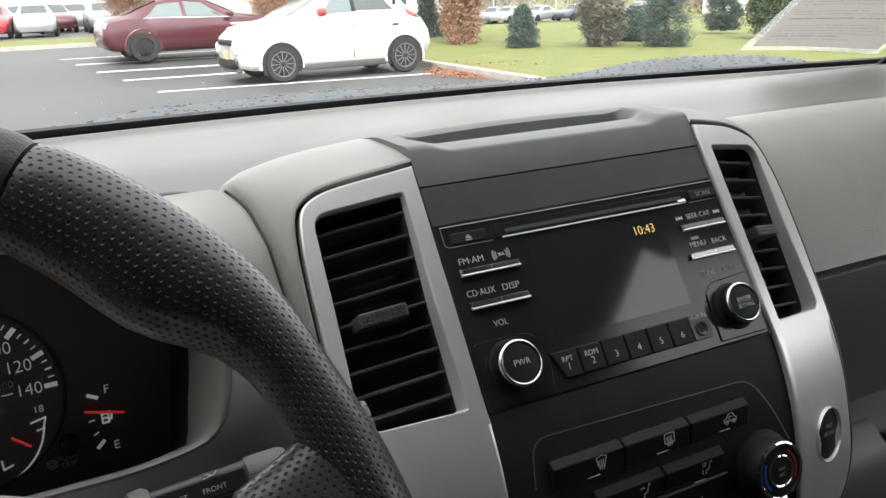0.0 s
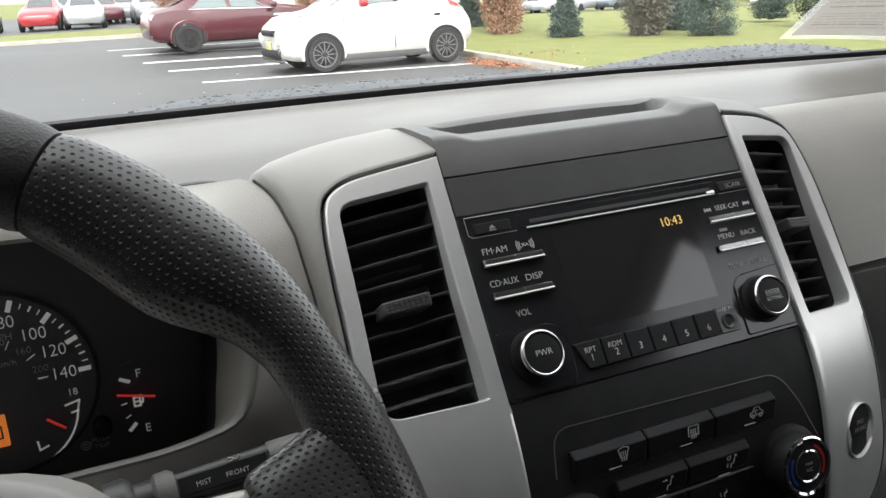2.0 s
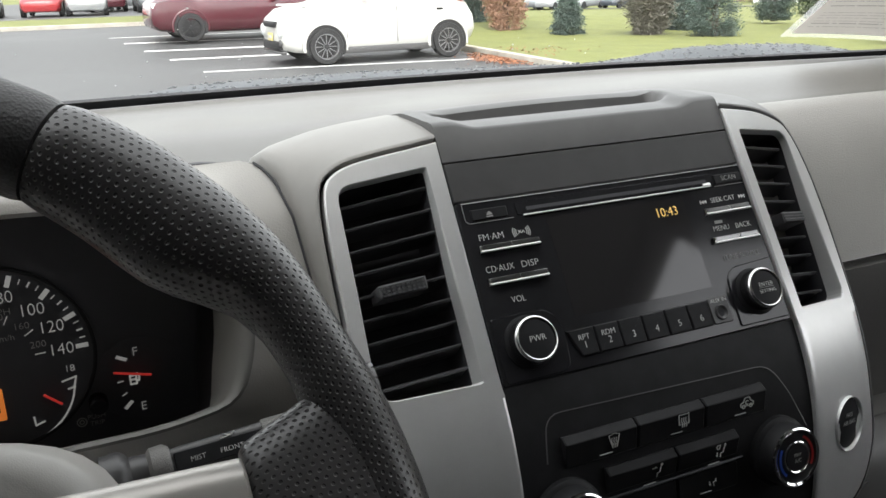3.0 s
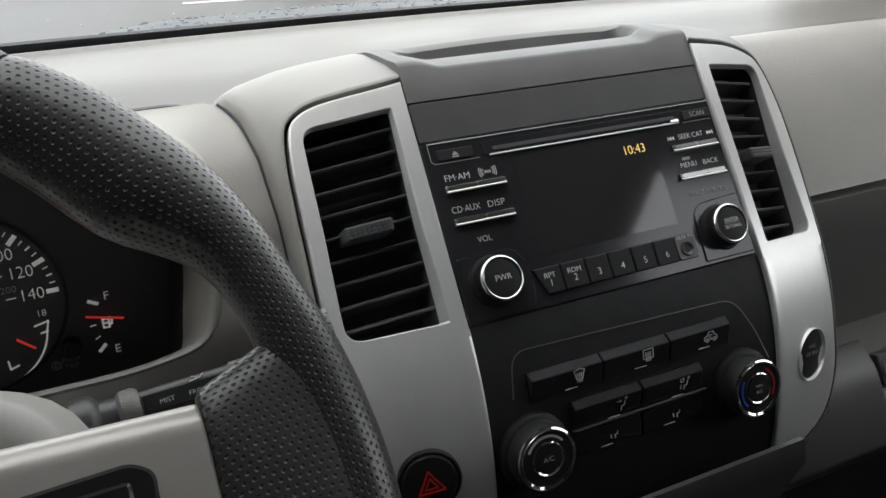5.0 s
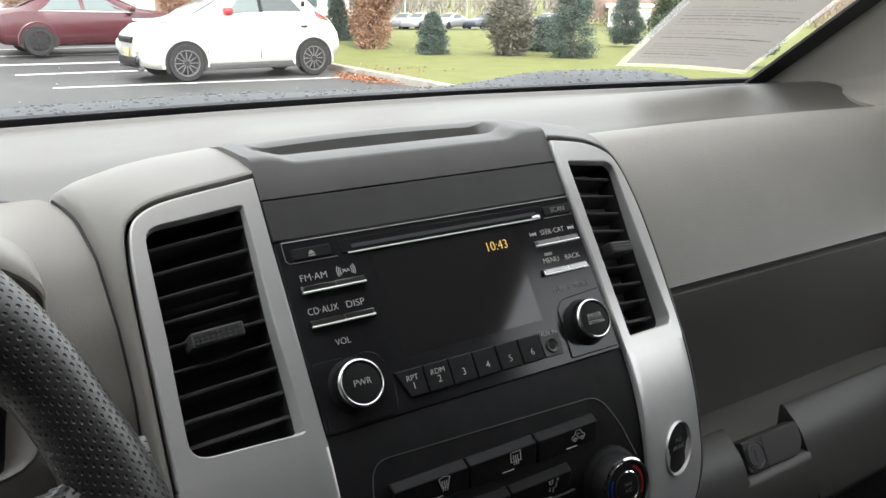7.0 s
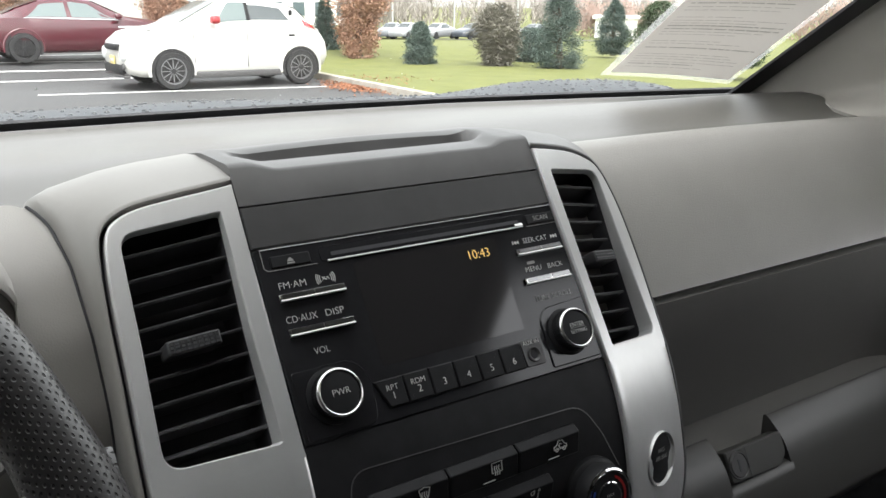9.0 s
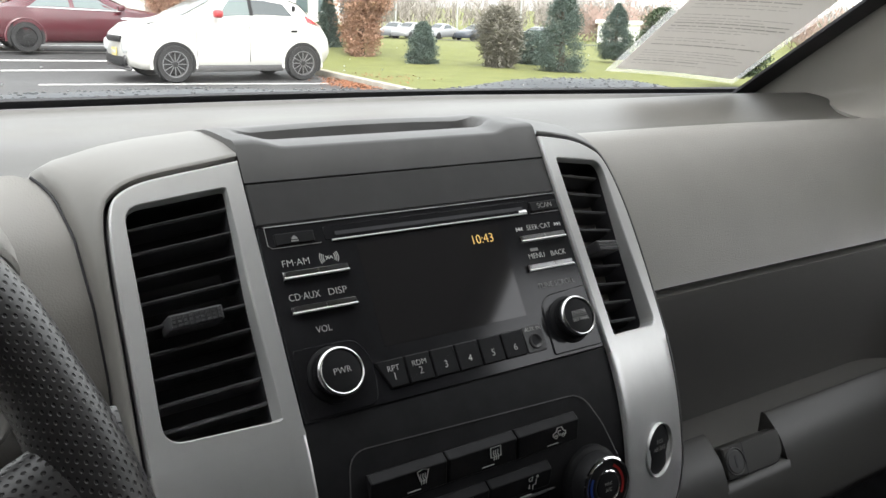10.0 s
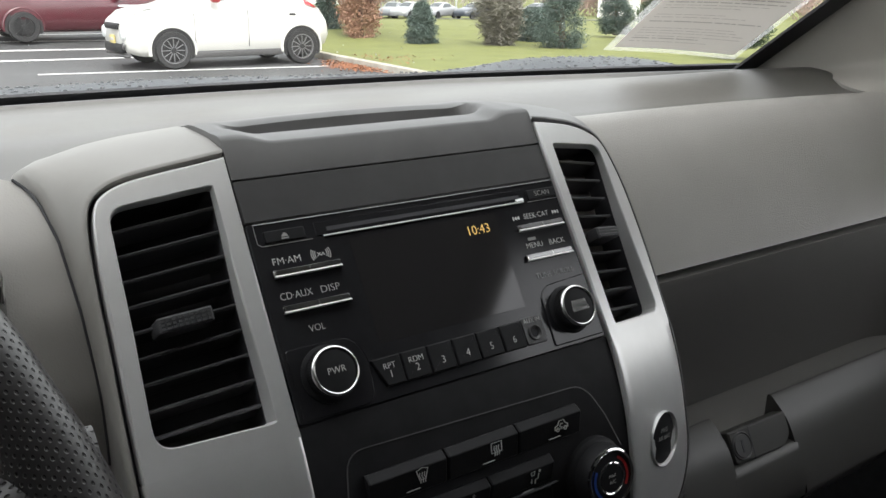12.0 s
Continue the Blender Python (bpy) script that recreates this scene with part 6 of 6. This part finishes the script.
# small white crossover
jb = Body([(0.0, 0.42, 0.64, 0.74, 0.62, 0.56), (0.06, 0.30, 0.72, 0.88, 0.74, 0.68), (0.25, 0.24, 0.86, 1.02, 0.82, 0.74), (0.55, 0.22, 0.98, 1.09, 0.86, 0.76), (0.85, 0.21, 1.04, 1.13, 0.865, 0.76), (1.02, 0.20, 1.06, 1.19, 0.868, 0.72), (1.82, 0.20, 1.08, 1.60, 0.87, 0.62), (2.05, 0.20, 1.09, 1.65, 0.872, 0.61), (2.60, 0.20, 1.10, 1.63, 0.875, 0.60), (3.15, 0.22, 1.12, 1.54, 0.875, 0.57), (3.45, 0.26, 1.12, 1.44, 0.865, 0.54), (3.75, 0.30, 1.04, 1.14, 0.84, 0.58), (3.92, 0.36, 0.80, 0.96, 0.80, 0.62), (4.00, 0.45, 0.64, 0.76, 0.70, 0.58)])
JD = Vector((-1.0, -0.01))
heading = math.atan2(-JD.y, -JD.x)
JM = Matrix.Translation((5.90 + JD.x * 2.07, 16.2 + JD.y * 2.07, lot_z(6.2, 16.2))) @ Matrix.Rotation(heading, 4, "Z")
crossover = thing("parked_crossover", "small white crossover with red mirrors parked on the wet lot", "car", JM, "parked cars")
finish_body(crossover, jb, "white_paint", sorted({s[0] for s in jb.s} | {0.4, 0.7, 1.4, 2.3, 2.9, 3.3, 3.6}))
for sgn in (-1, 1):
    window(jb, "front_side_window", (1.64, 2.30), (1.96, 2.31), sgn, crossover, 0.25, 0.92, "pale_glass")
    window(jb, "window_post", (2.28, 2.36), (2.29, 2.36), sgn, crossover, 0.25, 0.92, "black", 0.012)
    window(jb, "rear_side_window", (2.35, 3.16), (2.35, 3.02), sgn, crossover, 0.28, 0.84)
    for wx in (0.80, 3.33):
        arch_lip(crossover, wx, 0.862 if wx < 2 else 0.872, 0.335, sgn, "white_paint")
        wheel_of(crossover, wx, sgn * 0.815, 0.335, sgn, "alloy", 12)
    part("sill", box_bm(1.75, 0.05, 0.12, (2.05, sgn * 0.855, 0.25), 0.02), "charcoal", crossover, "dark lower sill")
    part("headlamp", lathe([(0.12, 0.0), (0.12, 0.03), (0.09, 0.06), (0.0, 0.07)], 20, axis="x"), "lamp_glass", crossover, "round headlamp", Matrix.Translation((0.03, sgn * 0.60, 0.63)) @ Matrix.Rotation(radians(180), 4, "Z"))
    part("turn_lamp", box_bm(0.34, 0.10, 0.035, (0.50, sgn * 0.70, 1.075), 0.012), "lamp_glass", crossover, "slim lamp on the wing", Matrix())
    part("fog_lamp", lathe([(0.07, 0.0), (0.06, 0.03), (0.0, 0.035)], 18, axis="x"), "charcoal", crossover, "", Matrix.Translation((0.02, sgn * 0.58, 0.42)) @ Matrix.Rotation(radians(180), 4, "Z"))
    part("wing_mirror", box_bm(0.17, 0.20, 0.15, (1.60, sgn * 0.96, 1.235), 0.055, 3), "bright_red", crossover, "red door mirror")
    part("tail_lamp", sheet([[jb.side(x, h, sgn, 0.02) for h in (0.0, 0.25, 0.5)] for x in (3.44, 3.56, 3.68, 3.80)]), "tail_glass", crossover, "red tail lamp")
    part("rear_handle", box_bm(0.07, 0.03, 0.10, (3.20, sgn * 0.76, 1.36), 0.01), "black", crossover)
    part("petrol_flap_vent", box_bm(0.13, 0.02, 0.04, (3.16, sgn * 0.872, 0.94), 0.005), "black", crossover)
    part("door_seam", box_bm(0.008, 0.02, 0.62, (1.22, sgn * 0.862, 0.68)), "deep", crossover)
    part("door_seam", box_bm(0.008, 0.02, 0.66, (2.25, sgn * 0.866, 0.70)), "deep", crossover)
cross_pane(jb, "windscreen", 1.04, 1.76, crossover, 0.9, "pale_glass")
cross_pane(jb, "rear_screen", 3.22, 3.70, crossover)
part("grille", box_bm(0.10, 0.80, 0.11, (0.0, 0, 0.75), 0.03), "black", crossover, "black grille")
part("lower_grille", box_bm(0.10, 1.15, 0.16, (0.02, 0, 0.37), 0.03), "black", crossover, "black lower intake")
part("number_plate", box_bm(0.02, 0.31, 0.15, (-0.02, 0, 0.52), 0.005), "plate_yellow", crossover, "pale yellow number plate")
part("plate_bar", box_bm(0.004, 0.24, 0.05, (-0.032, 0, 0.52)), "ink", crossover)
part("bumper_lip", box_bm(0.10, 1.3, 0.05, (0.05, 0, 0.24), 0.015), "charcoal", crossover)

# dark red saloon
rb = Body([(0.0, 0.40, 0.58, 0.64, 0.60, 0.50), (0.08, 0.26, 0.62, 0.72, 0.76, 0.62), (0.45, 0.22, 0.74, 0.84, 0.86, 0.70), (1.10, 0.20, 0.87, 0.95, 0.895, 0.70), (1.45, 0.20, 0.90, 1.00, 0.90, 0.66), (2.20, 0.20, 0.92, 1.35, 0.90, 0.58), (2.65, 0.20, 0.93, 1.41, 0.90, 0.57), (3.20, 0.20, 0.95, 1.37, 0.90, 0.56), (3.75, 0.21, 0.96, 1.18, 0.90, 0.56), (4.05, 0.23, 0.96, 1.04, 0.89, 0.60), (4.38, 0.26, 0.90, 1.00, 0.86, 0.62), (4.53, 0.34, 0.78, 0.90, 0.80, 0.62), (4.57, 0.42, 0.60, 0.70, 0.72, 0.60)])
RX, RY = 3.03, 21.35
RM = Matrix.Translation((RX + 3.72, RY, lot_z(RX, RY))) @ Matrix.Rotation(heading + math.pi, 4, "Z")
saloon = thing("parked_saloon", "dark red saloon car parked on the wet lot", "car", RM, "parked cars")
finish_body(saloon, rb, "red_paint", sorted({s[0] for s in rb.s} | {0.25, 0.8, 1.8, 2.9, 3.5}))
for sgn in (-1, 1):
    window(rb, "front_side_window", (1.72, 2.68), (2.28, 2.70), sgn, saloon, 0.10, 0.88, "pale_glass")
    window(rb, "rear_side_window", (2.78, 3.62), (2.78, 3.30), sgn, saloon, 0.10, 0.86, "pale_glass")
    for wx in (0.95, 3.72):
        arch_lip(saloon, wx, 0.885, 0.325, sgn, "red_paint")
        wheel_of(saloon, wx, sgn * 0.836, 0.325, sgn, "dark_alloy", 10)
    part("headlamp", box_bm(0.36, 0.16, 0.13, (0.36, sgn * 0.72, 0.68), 0.04, 3), "lamp_glass", saloon, "clear headlamp")
    part("wing_mirror", box_bm(0.16, 0.18, 0.13, (1.72, sgn * 1.0, 0.99), 0.04, 3), "red_paint", saloon, "red door mirror")
    part("window_strip", sheet([[rb.side(x, h, sgn, 0.014) for h in (0.0, 0.06)] for x in (1.70, 2.2, 2.7, 3.2, 3.66)]), "chrome", saloon, "bright strip below the windows")
    part("tail_lamp", box_bm(0.20, 0.12, 0.16, (4.43, sgn * 0.74, 0.80), 0.04), "lamp_glass", saloon, "pale tail lamp")
cross_pane(rb, "windscreen", 1.48, 2.16, saloon)
cross_pane(rb, "rear_screen", 3.28, 4.05, saloon)
part("grille", box_bm(0.06, 0.8, 0.10, (0.03, 0, 0.55), 0.02), "chrome", saloon)
part("lower_grille", box_bm(0.06, 1.0, 0.10, (0.06, 0, 0.33), 0.02), "black", saloon)


def far_car(mat, x, y, z, turn, label, tall=1.0):
    c = thing("far_car", label, "car", Matrix.Translation((x, y, z)) @ Matrix.Rotation(radians(turn), 4, "Z") @ Matrix.Translation((-2.2, 0, 0)) @ Matrix.Diagonal((0.92, 0.95, tall, 1)), "far parked cars")
    finish_body(c, rb, mat, sorted(s[0] for s in rb.s))
    for sgn in (-1, 1):
        window(rb, "side_window", (1.72, 3.62), (2.28, 3.30), sgn, c, 0.10, 0.88)
        for wx in (0.95, 3.72):
            part("wheel", lathe([(0.325, -0.10), (0.325, 0.10), (0.2, 0.11), (0.0, 0.11)], 18), "rubber", c, "", Matrix.Translation((wx, sgn * 0.82, 0.325)))
    cross_pane(rb, "windscreen", 1.48, 2.16, c)
    cross_pane(rb, "rear_screen", 3.28, 4.05, c)


for mat, x, y, turn, label in (("bright_red", 0.45, 43.5, 82, "small bright red car far across the lot"), ("blue_paint", 1.9, 52, 95, "dark blue-grey car far across the lot"), ("pale_paint", 2.15, 43, 86, "pale grey car far across the lot"), ("red_paint", 3.3, 48, 92, "dark red car far across the lot"), ("grey_paint", 4.55, 51, 88, "grey car far across the lot"), ("grey_paint", 5.3, 45, 88, "dark grey car far across the lot"), ("pale_paint", -2.2, 44, 90, "silver car far across the lot")):
    far_car(mat, x, y, 0.14, turn, label)
for mat, a, d, turn, label in (("grey_paint", 31.2, 80, 40, "dark car on the far road"), ("pale_paint", 32.2, 78, 30, "silver car on the far road"), ("pale_paint", 34.2, 80, 20, "pale car on the far road"), ("blue_paint", 36.5, 80, 15, "dark blue car on the far road"), ("grey_paint", 40.5, 79, 10, "dark grey car on the far road")):
    x, y = d * math.sin(radians(a)), d * math.cos(radians(a))
    far_car(mat, x, y, road_z(x, y), turn, label)

# ---------- plants ----------
M["bark"] = material("grey_brown_bark", (0.11, 0.085, 0.065), 0.9, vary=0.3, vary_scale=6, grain=0.5, grain_scale=60)
M["bronze_leaf"] = material("dry_bronze_leaves", (0.42, 0.255, 0.18), 0.85, vary=0.35, vary_scale=1.6, second=(0.33, 0.19, 0.13))
M["far_leaf"] = material("distant_brown_leaves", (0.36, 0.26, 0.22), 0.9, vary=0.3, vary_scale=0.3, second=(0.29, 0.21, 0.18))
M["spruce_leaf"] = material("blue_green_needles", (0.105, 0.145, 0.125), 0.85, vary=0.35, vary_scale=2.5, second=(0.075, 0.105, 0.092))
M["bush_leaf"] = material("dark_green_leaves", (0.07, 0.10, 0.05), 0.85, vary=0.3, vary_scale=3, second=(0.045, 0.07, 0.035))
M["twig"] = material("grey_brown_twigs", (0.21, 0.20, 0.165), 0.9, vary=0.35, vary_scale=2, second=(0.15, 0.14, 0.115))
M["bare"] = material("bare_grey_branches", (0.27, 0.245, 0.225), 0.95, vary=0.2, vary_scale=1)


def crown(name, mat, parent, seed, n, size, droop, h, r, shape, slim=0.38):
    """Many small leaves in uneven clumps inside a turned outline."""
    g = np.random.default_rng(seed)
    clumps = 110
    ca, cu, ck = g.uniform(0, 6.283, clumps), g.uniform(0.02, 0.98, clumps), g.uniform(0.66, 1.14, clumps)
    pick = g.integers(0, clumps, n)
    u = np.clip(g.normal(cu[pick], 0.04), 0.0, 0.995)
    a = g.normal(ca[pick], 0.34)
    rad = r * np.array([shape(q) for q in np.linspace(0, 1, 201)])[(u * 200).astype(int)] * ck[pick] * np.clip(g.normal(0.80, 0.17, n), 0.1, 1.25)
    p = np.stack([rad * np.cos(a), rad * np.sin(a), h * u], 1)
    b, e = g.uniform(0, 6.283, n), g.uniform(-0.6, 1.0, n)
    d = np.stack([np.cos(b) * np.cos(e), np.sin(b) * np.cos(e), np.sin(e) - droop], 1)
    d /= np.linalg.norm(d, axis=1)[:, None]
    side = np.cross(d, np.stack([g.uniform(-1, 1, n), g.uniform(-1, 1, n), np.ones(n)], 1))
    side /= np.linalg.norm(side, axis=1)[:, None]
    long = (size * g.uniform(0.6, 1.4, n))[:, None]
    wide = long * (slim * g.uniform(0.7, 1.3, n))[:, None]
    quad = np.stack([p, p + d * long * 0.5 + side * wide, p + d * long, p + d * long * 0.5 - side * wide], 1).reshape(-1, 3)
    me = bpy.data.meshes.new(name)
    me.from_pydata(quad.tolist(), [], np.arange(4 * n).reshape(-1, 4).tolist())
    me.materials.append(M[mat])
    ob = new(name, me)
    ob.parent = parent
    return ob


def upright_tree(name, label, x, y, z, h, r, mat, seed, n, size, shape, group):
    rng = random.Random(seed)
    t = thing(name, label, "tree", Matrix.Translation((x, y, z)), group)
    bm = tube([(0, 0, -0.05), (0.02 * r, 0, h * 0.3), (-0.03 * r, 0.02, h * 0.65), (0, 0, h * 0.97)], [r * 0.10 + 0.03, r * 0.08 + 0.02, r * 0.05 + 0.01, 0.008], 8)
    part("trunk", bm, "bark", t)
    limbs = bmesh.new()
    for k in range(26):
        u = rng.uniform(0.06, 0.9)
        a = rng.uniform(0, 6.283)
        rr = r * shape(u) * rng.uniform(0.6, 0.95)
        base = Vector((0, 0, h * u * 0.85))
        tip = Vector((rr * math.cos(a), rr * math.sin(a), h * u + 0.12 * h * rng.uniform(0.2, 1) * (0.6 if mat == "spruce_leaf" else 1)))
        b2 = tube([base, base.lerp(tip, 0.5) + Vector((0, 0, -0.03 * h)), tip], [0.018 * h / 3 + 0.004, 0.012 * h / 3 + 0.003, 0.003], 5)
        me = bpy.data.meshes.new("limb")
        b2.to_mesh(me)
        b2.free()
        limbs.from_mesh(me)
        bpy.data.meshes.remove(me)
    part("limbs", limbs, "bark", t)
    crown("crown", mat, t, seed, n, size, -0.5 if mat == "bronze_leaf" else 0.1, h, r, shape, 0.05 if mat == "twig" else 0.14 if mat == "spruce_leaf" else 0.3)
    return t


def polar(az, d):
    x, y = -0.26 + d * math.sin(radians(az)), -0.35 + d * math.cos(radians(az))
    return x, y


col = lambda u: (0.55 + 0.9 * u) if u < 0.3 else (0.86 + 0.28 * math.sin(math.pi * (u - 0.2) / 0.9)) * (1 - max(0, u - 0.85) ** 2 * 18)
cone = lambda u: max(0.04, 1.06 * (1 - u) ** 0.85) * (0.75 + 0.25 * min(1, u / 0.08))
broad = lambda u: (0.72 + 0.28 * min(1, u / 0.15)) * max(0.03, 1 - u ** 2.4) ** 0.85
egg = lambda u: (0.80 + 0.20 * min(1, u / 0.15)) * max(0.03, 1 - u) ** 0.42
vase = lambda u: (0.50 + 0.75 * u) if u < 0.6 else 0.95 * math.sqrt(max(0.02, 1 - ((u - 0.6) / 0.42) ** 2))
ball = lambda u: math.sqrt(max(0.02, 1 - (2 * u - 0.85) ** 2 * 0.72))
for az, d, h, r, seed in ((29.1, 22.5, 3.9, 0.72, 1), (17.3, 27.0, 4.2, 0.98, 2), (8.4, 29.5, 4.2, 1.0, 3)):
    x, y = polar(az, d)
    z = 1.34 - 0.0583 * 22.5 if az > 25 else lot_z(x, y) + 0.1
    upright_tree("columnar_tree", "columnar tree thick with dry bronze leaves", x, y, z, h, r, "bronze_leaf", seed, 46000, 0.055, col, "bronze trees")
for az, d, slope, h, r, seed, shape in ((42.2, 21.0, -0.0712, 2.15, 0.60, 11, broad), (45.6, 27, -0.050, 1.6, 0.55, 12, broad), (27.0, 24.5, -0.060, 1.9, 0.5, 13, cone), (40.3, 23.5, -0.066, 1.0, 0.62, 14, ball), (33.1, 21.5, -0.0655, 1.02, 0.43, 21, egg)):
    x, y = polar(az, d)
    upright_tree("spruce", "young blue-green spruce on the lawn", x, y, 1.34 + slope * d, h, r, "spruce_leaf", seed, 34000, 0.055, shape, "young conifers")
for az, d, slope, h, r, seed, mat, shape, n in ((38.2, 21.5, -0.0655, 1.42, 0.62, 22, "twig", vase, 17000), (48.6, 24, -0.056, 1.5, 0.75, 23, "bush_leaf", ball, 30000), (51.5, 25, -0.052, 1.5, 0.8, 24, "twig", ball, 17000), (53.5, 19, -0.062, 0.9, 0.5, 25, "bush_leaf", ball, 30000)):
    x, y = polar(az, d)
    upright_tree("shrub", "rounded shrub on the lawn" if mat == "bush_leaf" else "bare twiggy grey-green shrub on the lawn", x, y, 1.34 + slope * d, h, r, mat, seed, n, 0.16 if mat == "twig" else 0.045, shape, "lawn shrubs")

# far woods: bare crowns of thin strokes
rng = random.Random(77)
bm = bmesh.new()
for k in range(230):
    az = rng.uniform(28.5, 62)
    d = rng.uniform(115, 150)
    x, y = polar(az, d)
    z0 = ground_z(x, y)
    h = rng.uniform(4.2, 6.6)
    for s in range(28):
        a, e = rng.uniform(0, 6.283), rng.uniform(0.5, 1.4)
        u = rng.uniform(0.12, 0.8) * h
        L = (h - u) * rng.uniform(0.4, 0.9)
        p = Vector((x + rng.gauss(0, 0.5), y + rng.gauss(0, 0.5), z0 + u))
        q = p + Vector((math.cos(a) * math.cos(e), math.sin(a) * math.cos(e), math.sin(e))) * L
        w = 0.05
        bm.faces.new([bm.verts.new(c) for c in (p + Vector((w, -w, 0)), p - Vector((w, -w, 0)), q)])
    bm.faces.new([bm.verts.new(c) for c in (Vector((x - 0.12, y, z0 - 0.2)), Vector((x + 0.12, y, z0 - 0.2)), Vector((x + 0.03, y, z0 + h * 0.8)), Vector((x - 0.03, y, z0 + h * 0.8)))])
tagged(mesh_object("far_woods", bm, "bare", smooth=False), "line of bare grey woods in the distance", "woods", kind="stuff")
bm = bmesh.new()
for k in range(7000):
    az = rng.uniform(43.0, 60)
    c = round(az / 2.1) * 2.1
    d = 100 + 4 * math.sin(c * 3)
    x, y = polar(c + rng.gauss(0, 0.55), d + rng.gauss(0, 1.2))
    p = Vector((x, y, ground_z(x, y) + abs(rng.gauss(2.1, 1.0))))
    s = rng.uniform(0.10, 0.22)
    a = rng.uniform(0, 6.28)
    bm.faces.new([bm.verts.new(p + Vector((math.cos(a) * s, 0.1 * s, math.sin(a) * s))), bm.verts.new(p + Vector((math.cos(a + 2.1) * s, -0.1 * s, math.sin(a + 2.1) * s))), bm.verts.new(p + Vector((math.cos(a + 4.2) * s, 0.1 * s, math.sin(a + 4.2) * s)))])
tagged(mesh_object("far_leafy_trees", bm, "far_leaf", smooth=False), "far trees with rust-coloured leaves", "woods", kind="stuff")
M["steel"] = material("galvanised_steel", (0.42, 0.43, 0.43), 0.5, metal=0.4)
for az, d, h in ((31.3, 95, 9.0), (35.3, 100, 4.4), (39.4, 92, 7.0)):
    x, y = polar(az, d)
    p = thing("lamp_post", "tall grey lamp post by the far road", "lamp post", Matrix.Translation((x, y, ground_z(x, y))), "lamp posts")
    part("post", tube([(0, 0, -0.2), (0, 0, h)], [0.12, 0.08], 8), "steel", p)
    part("lamp_head", box_bm(0.9, 0.3, 0.14, (0.35, 0, h), 0.04), "steel", p)

# ---------- buildings ----------
M["white_wall"] = material("white_rendered_wall", (0.74, 0.74, 0.72), 0.8, vary=0.05, vary_scale=0.4)
M["metal_wall"] = material("pale_grey_metal_cladding", (0.42, 0.43, 0.42), 0.55, vary=0.08, vary_scale=0.3)
M["pane"] = material("blue_grey_window_glass", (0.07, 0.10, 0.11), 0.1, spec=0.8)


def building(name, label, centre, facing, w, h, depth, mat, windows, z):
    b = thing(name, label, "building", Matrix.Translation((*centre, z)) @ Matrix.Rotation(radians(facing), 4, "Z"))
    part("wall", box_bm(w, depth, h, (0, depth / 2, h / 2)), mat, b)
    part("roof", box_bm(w + 0.6, depth + 0.6, 0.35, (0, depth / 2, h + 0.17), 0.05), mat, b)
    for x, zz, ww, hh in windows:
        win = part("window", box_bm(ww, 0.16, hh, (x, -0.03, zz), 0.02), "steel", b)
        part("pane", box_bm(ww - 0.2, 0.06, hh - 0.2, (x, -0.10, zz)), "pane", win)
    return b


x, y = polar(23.6, 92)
building("office_building", "white office building with rows of windows", (x, y), -23.6, 20, 9.0, 14, "white_wall", [(-8.5 + 2.25 * i, zz, 1.35, 1.5) for i in range(9) for zz in (1.6, 4.05, 6.5)], -0.6)
x, y = polar(45.7, 95)
building("low_white_building", "low white building beyond the lawn", (x, y), -45.7, 4.4, 2.2, 6, "white_wall", [(-1.2, 1.2, 0.8, 0.9)], -2.0)
x, y = polar(12.6, 62)
shed = building("metal_shed", "pale grey metal-clad industrial building", (x, y), -12.6, 9.5, 7.5, 20, "metal_wall", [], 0.1)
for i in range(24):
    part("cladding_rib", box_bm(0.07, 0.06, 7.5, (-4.6 + 0.4 * i, -0.02, 3.75)), "metal_wall", shed)
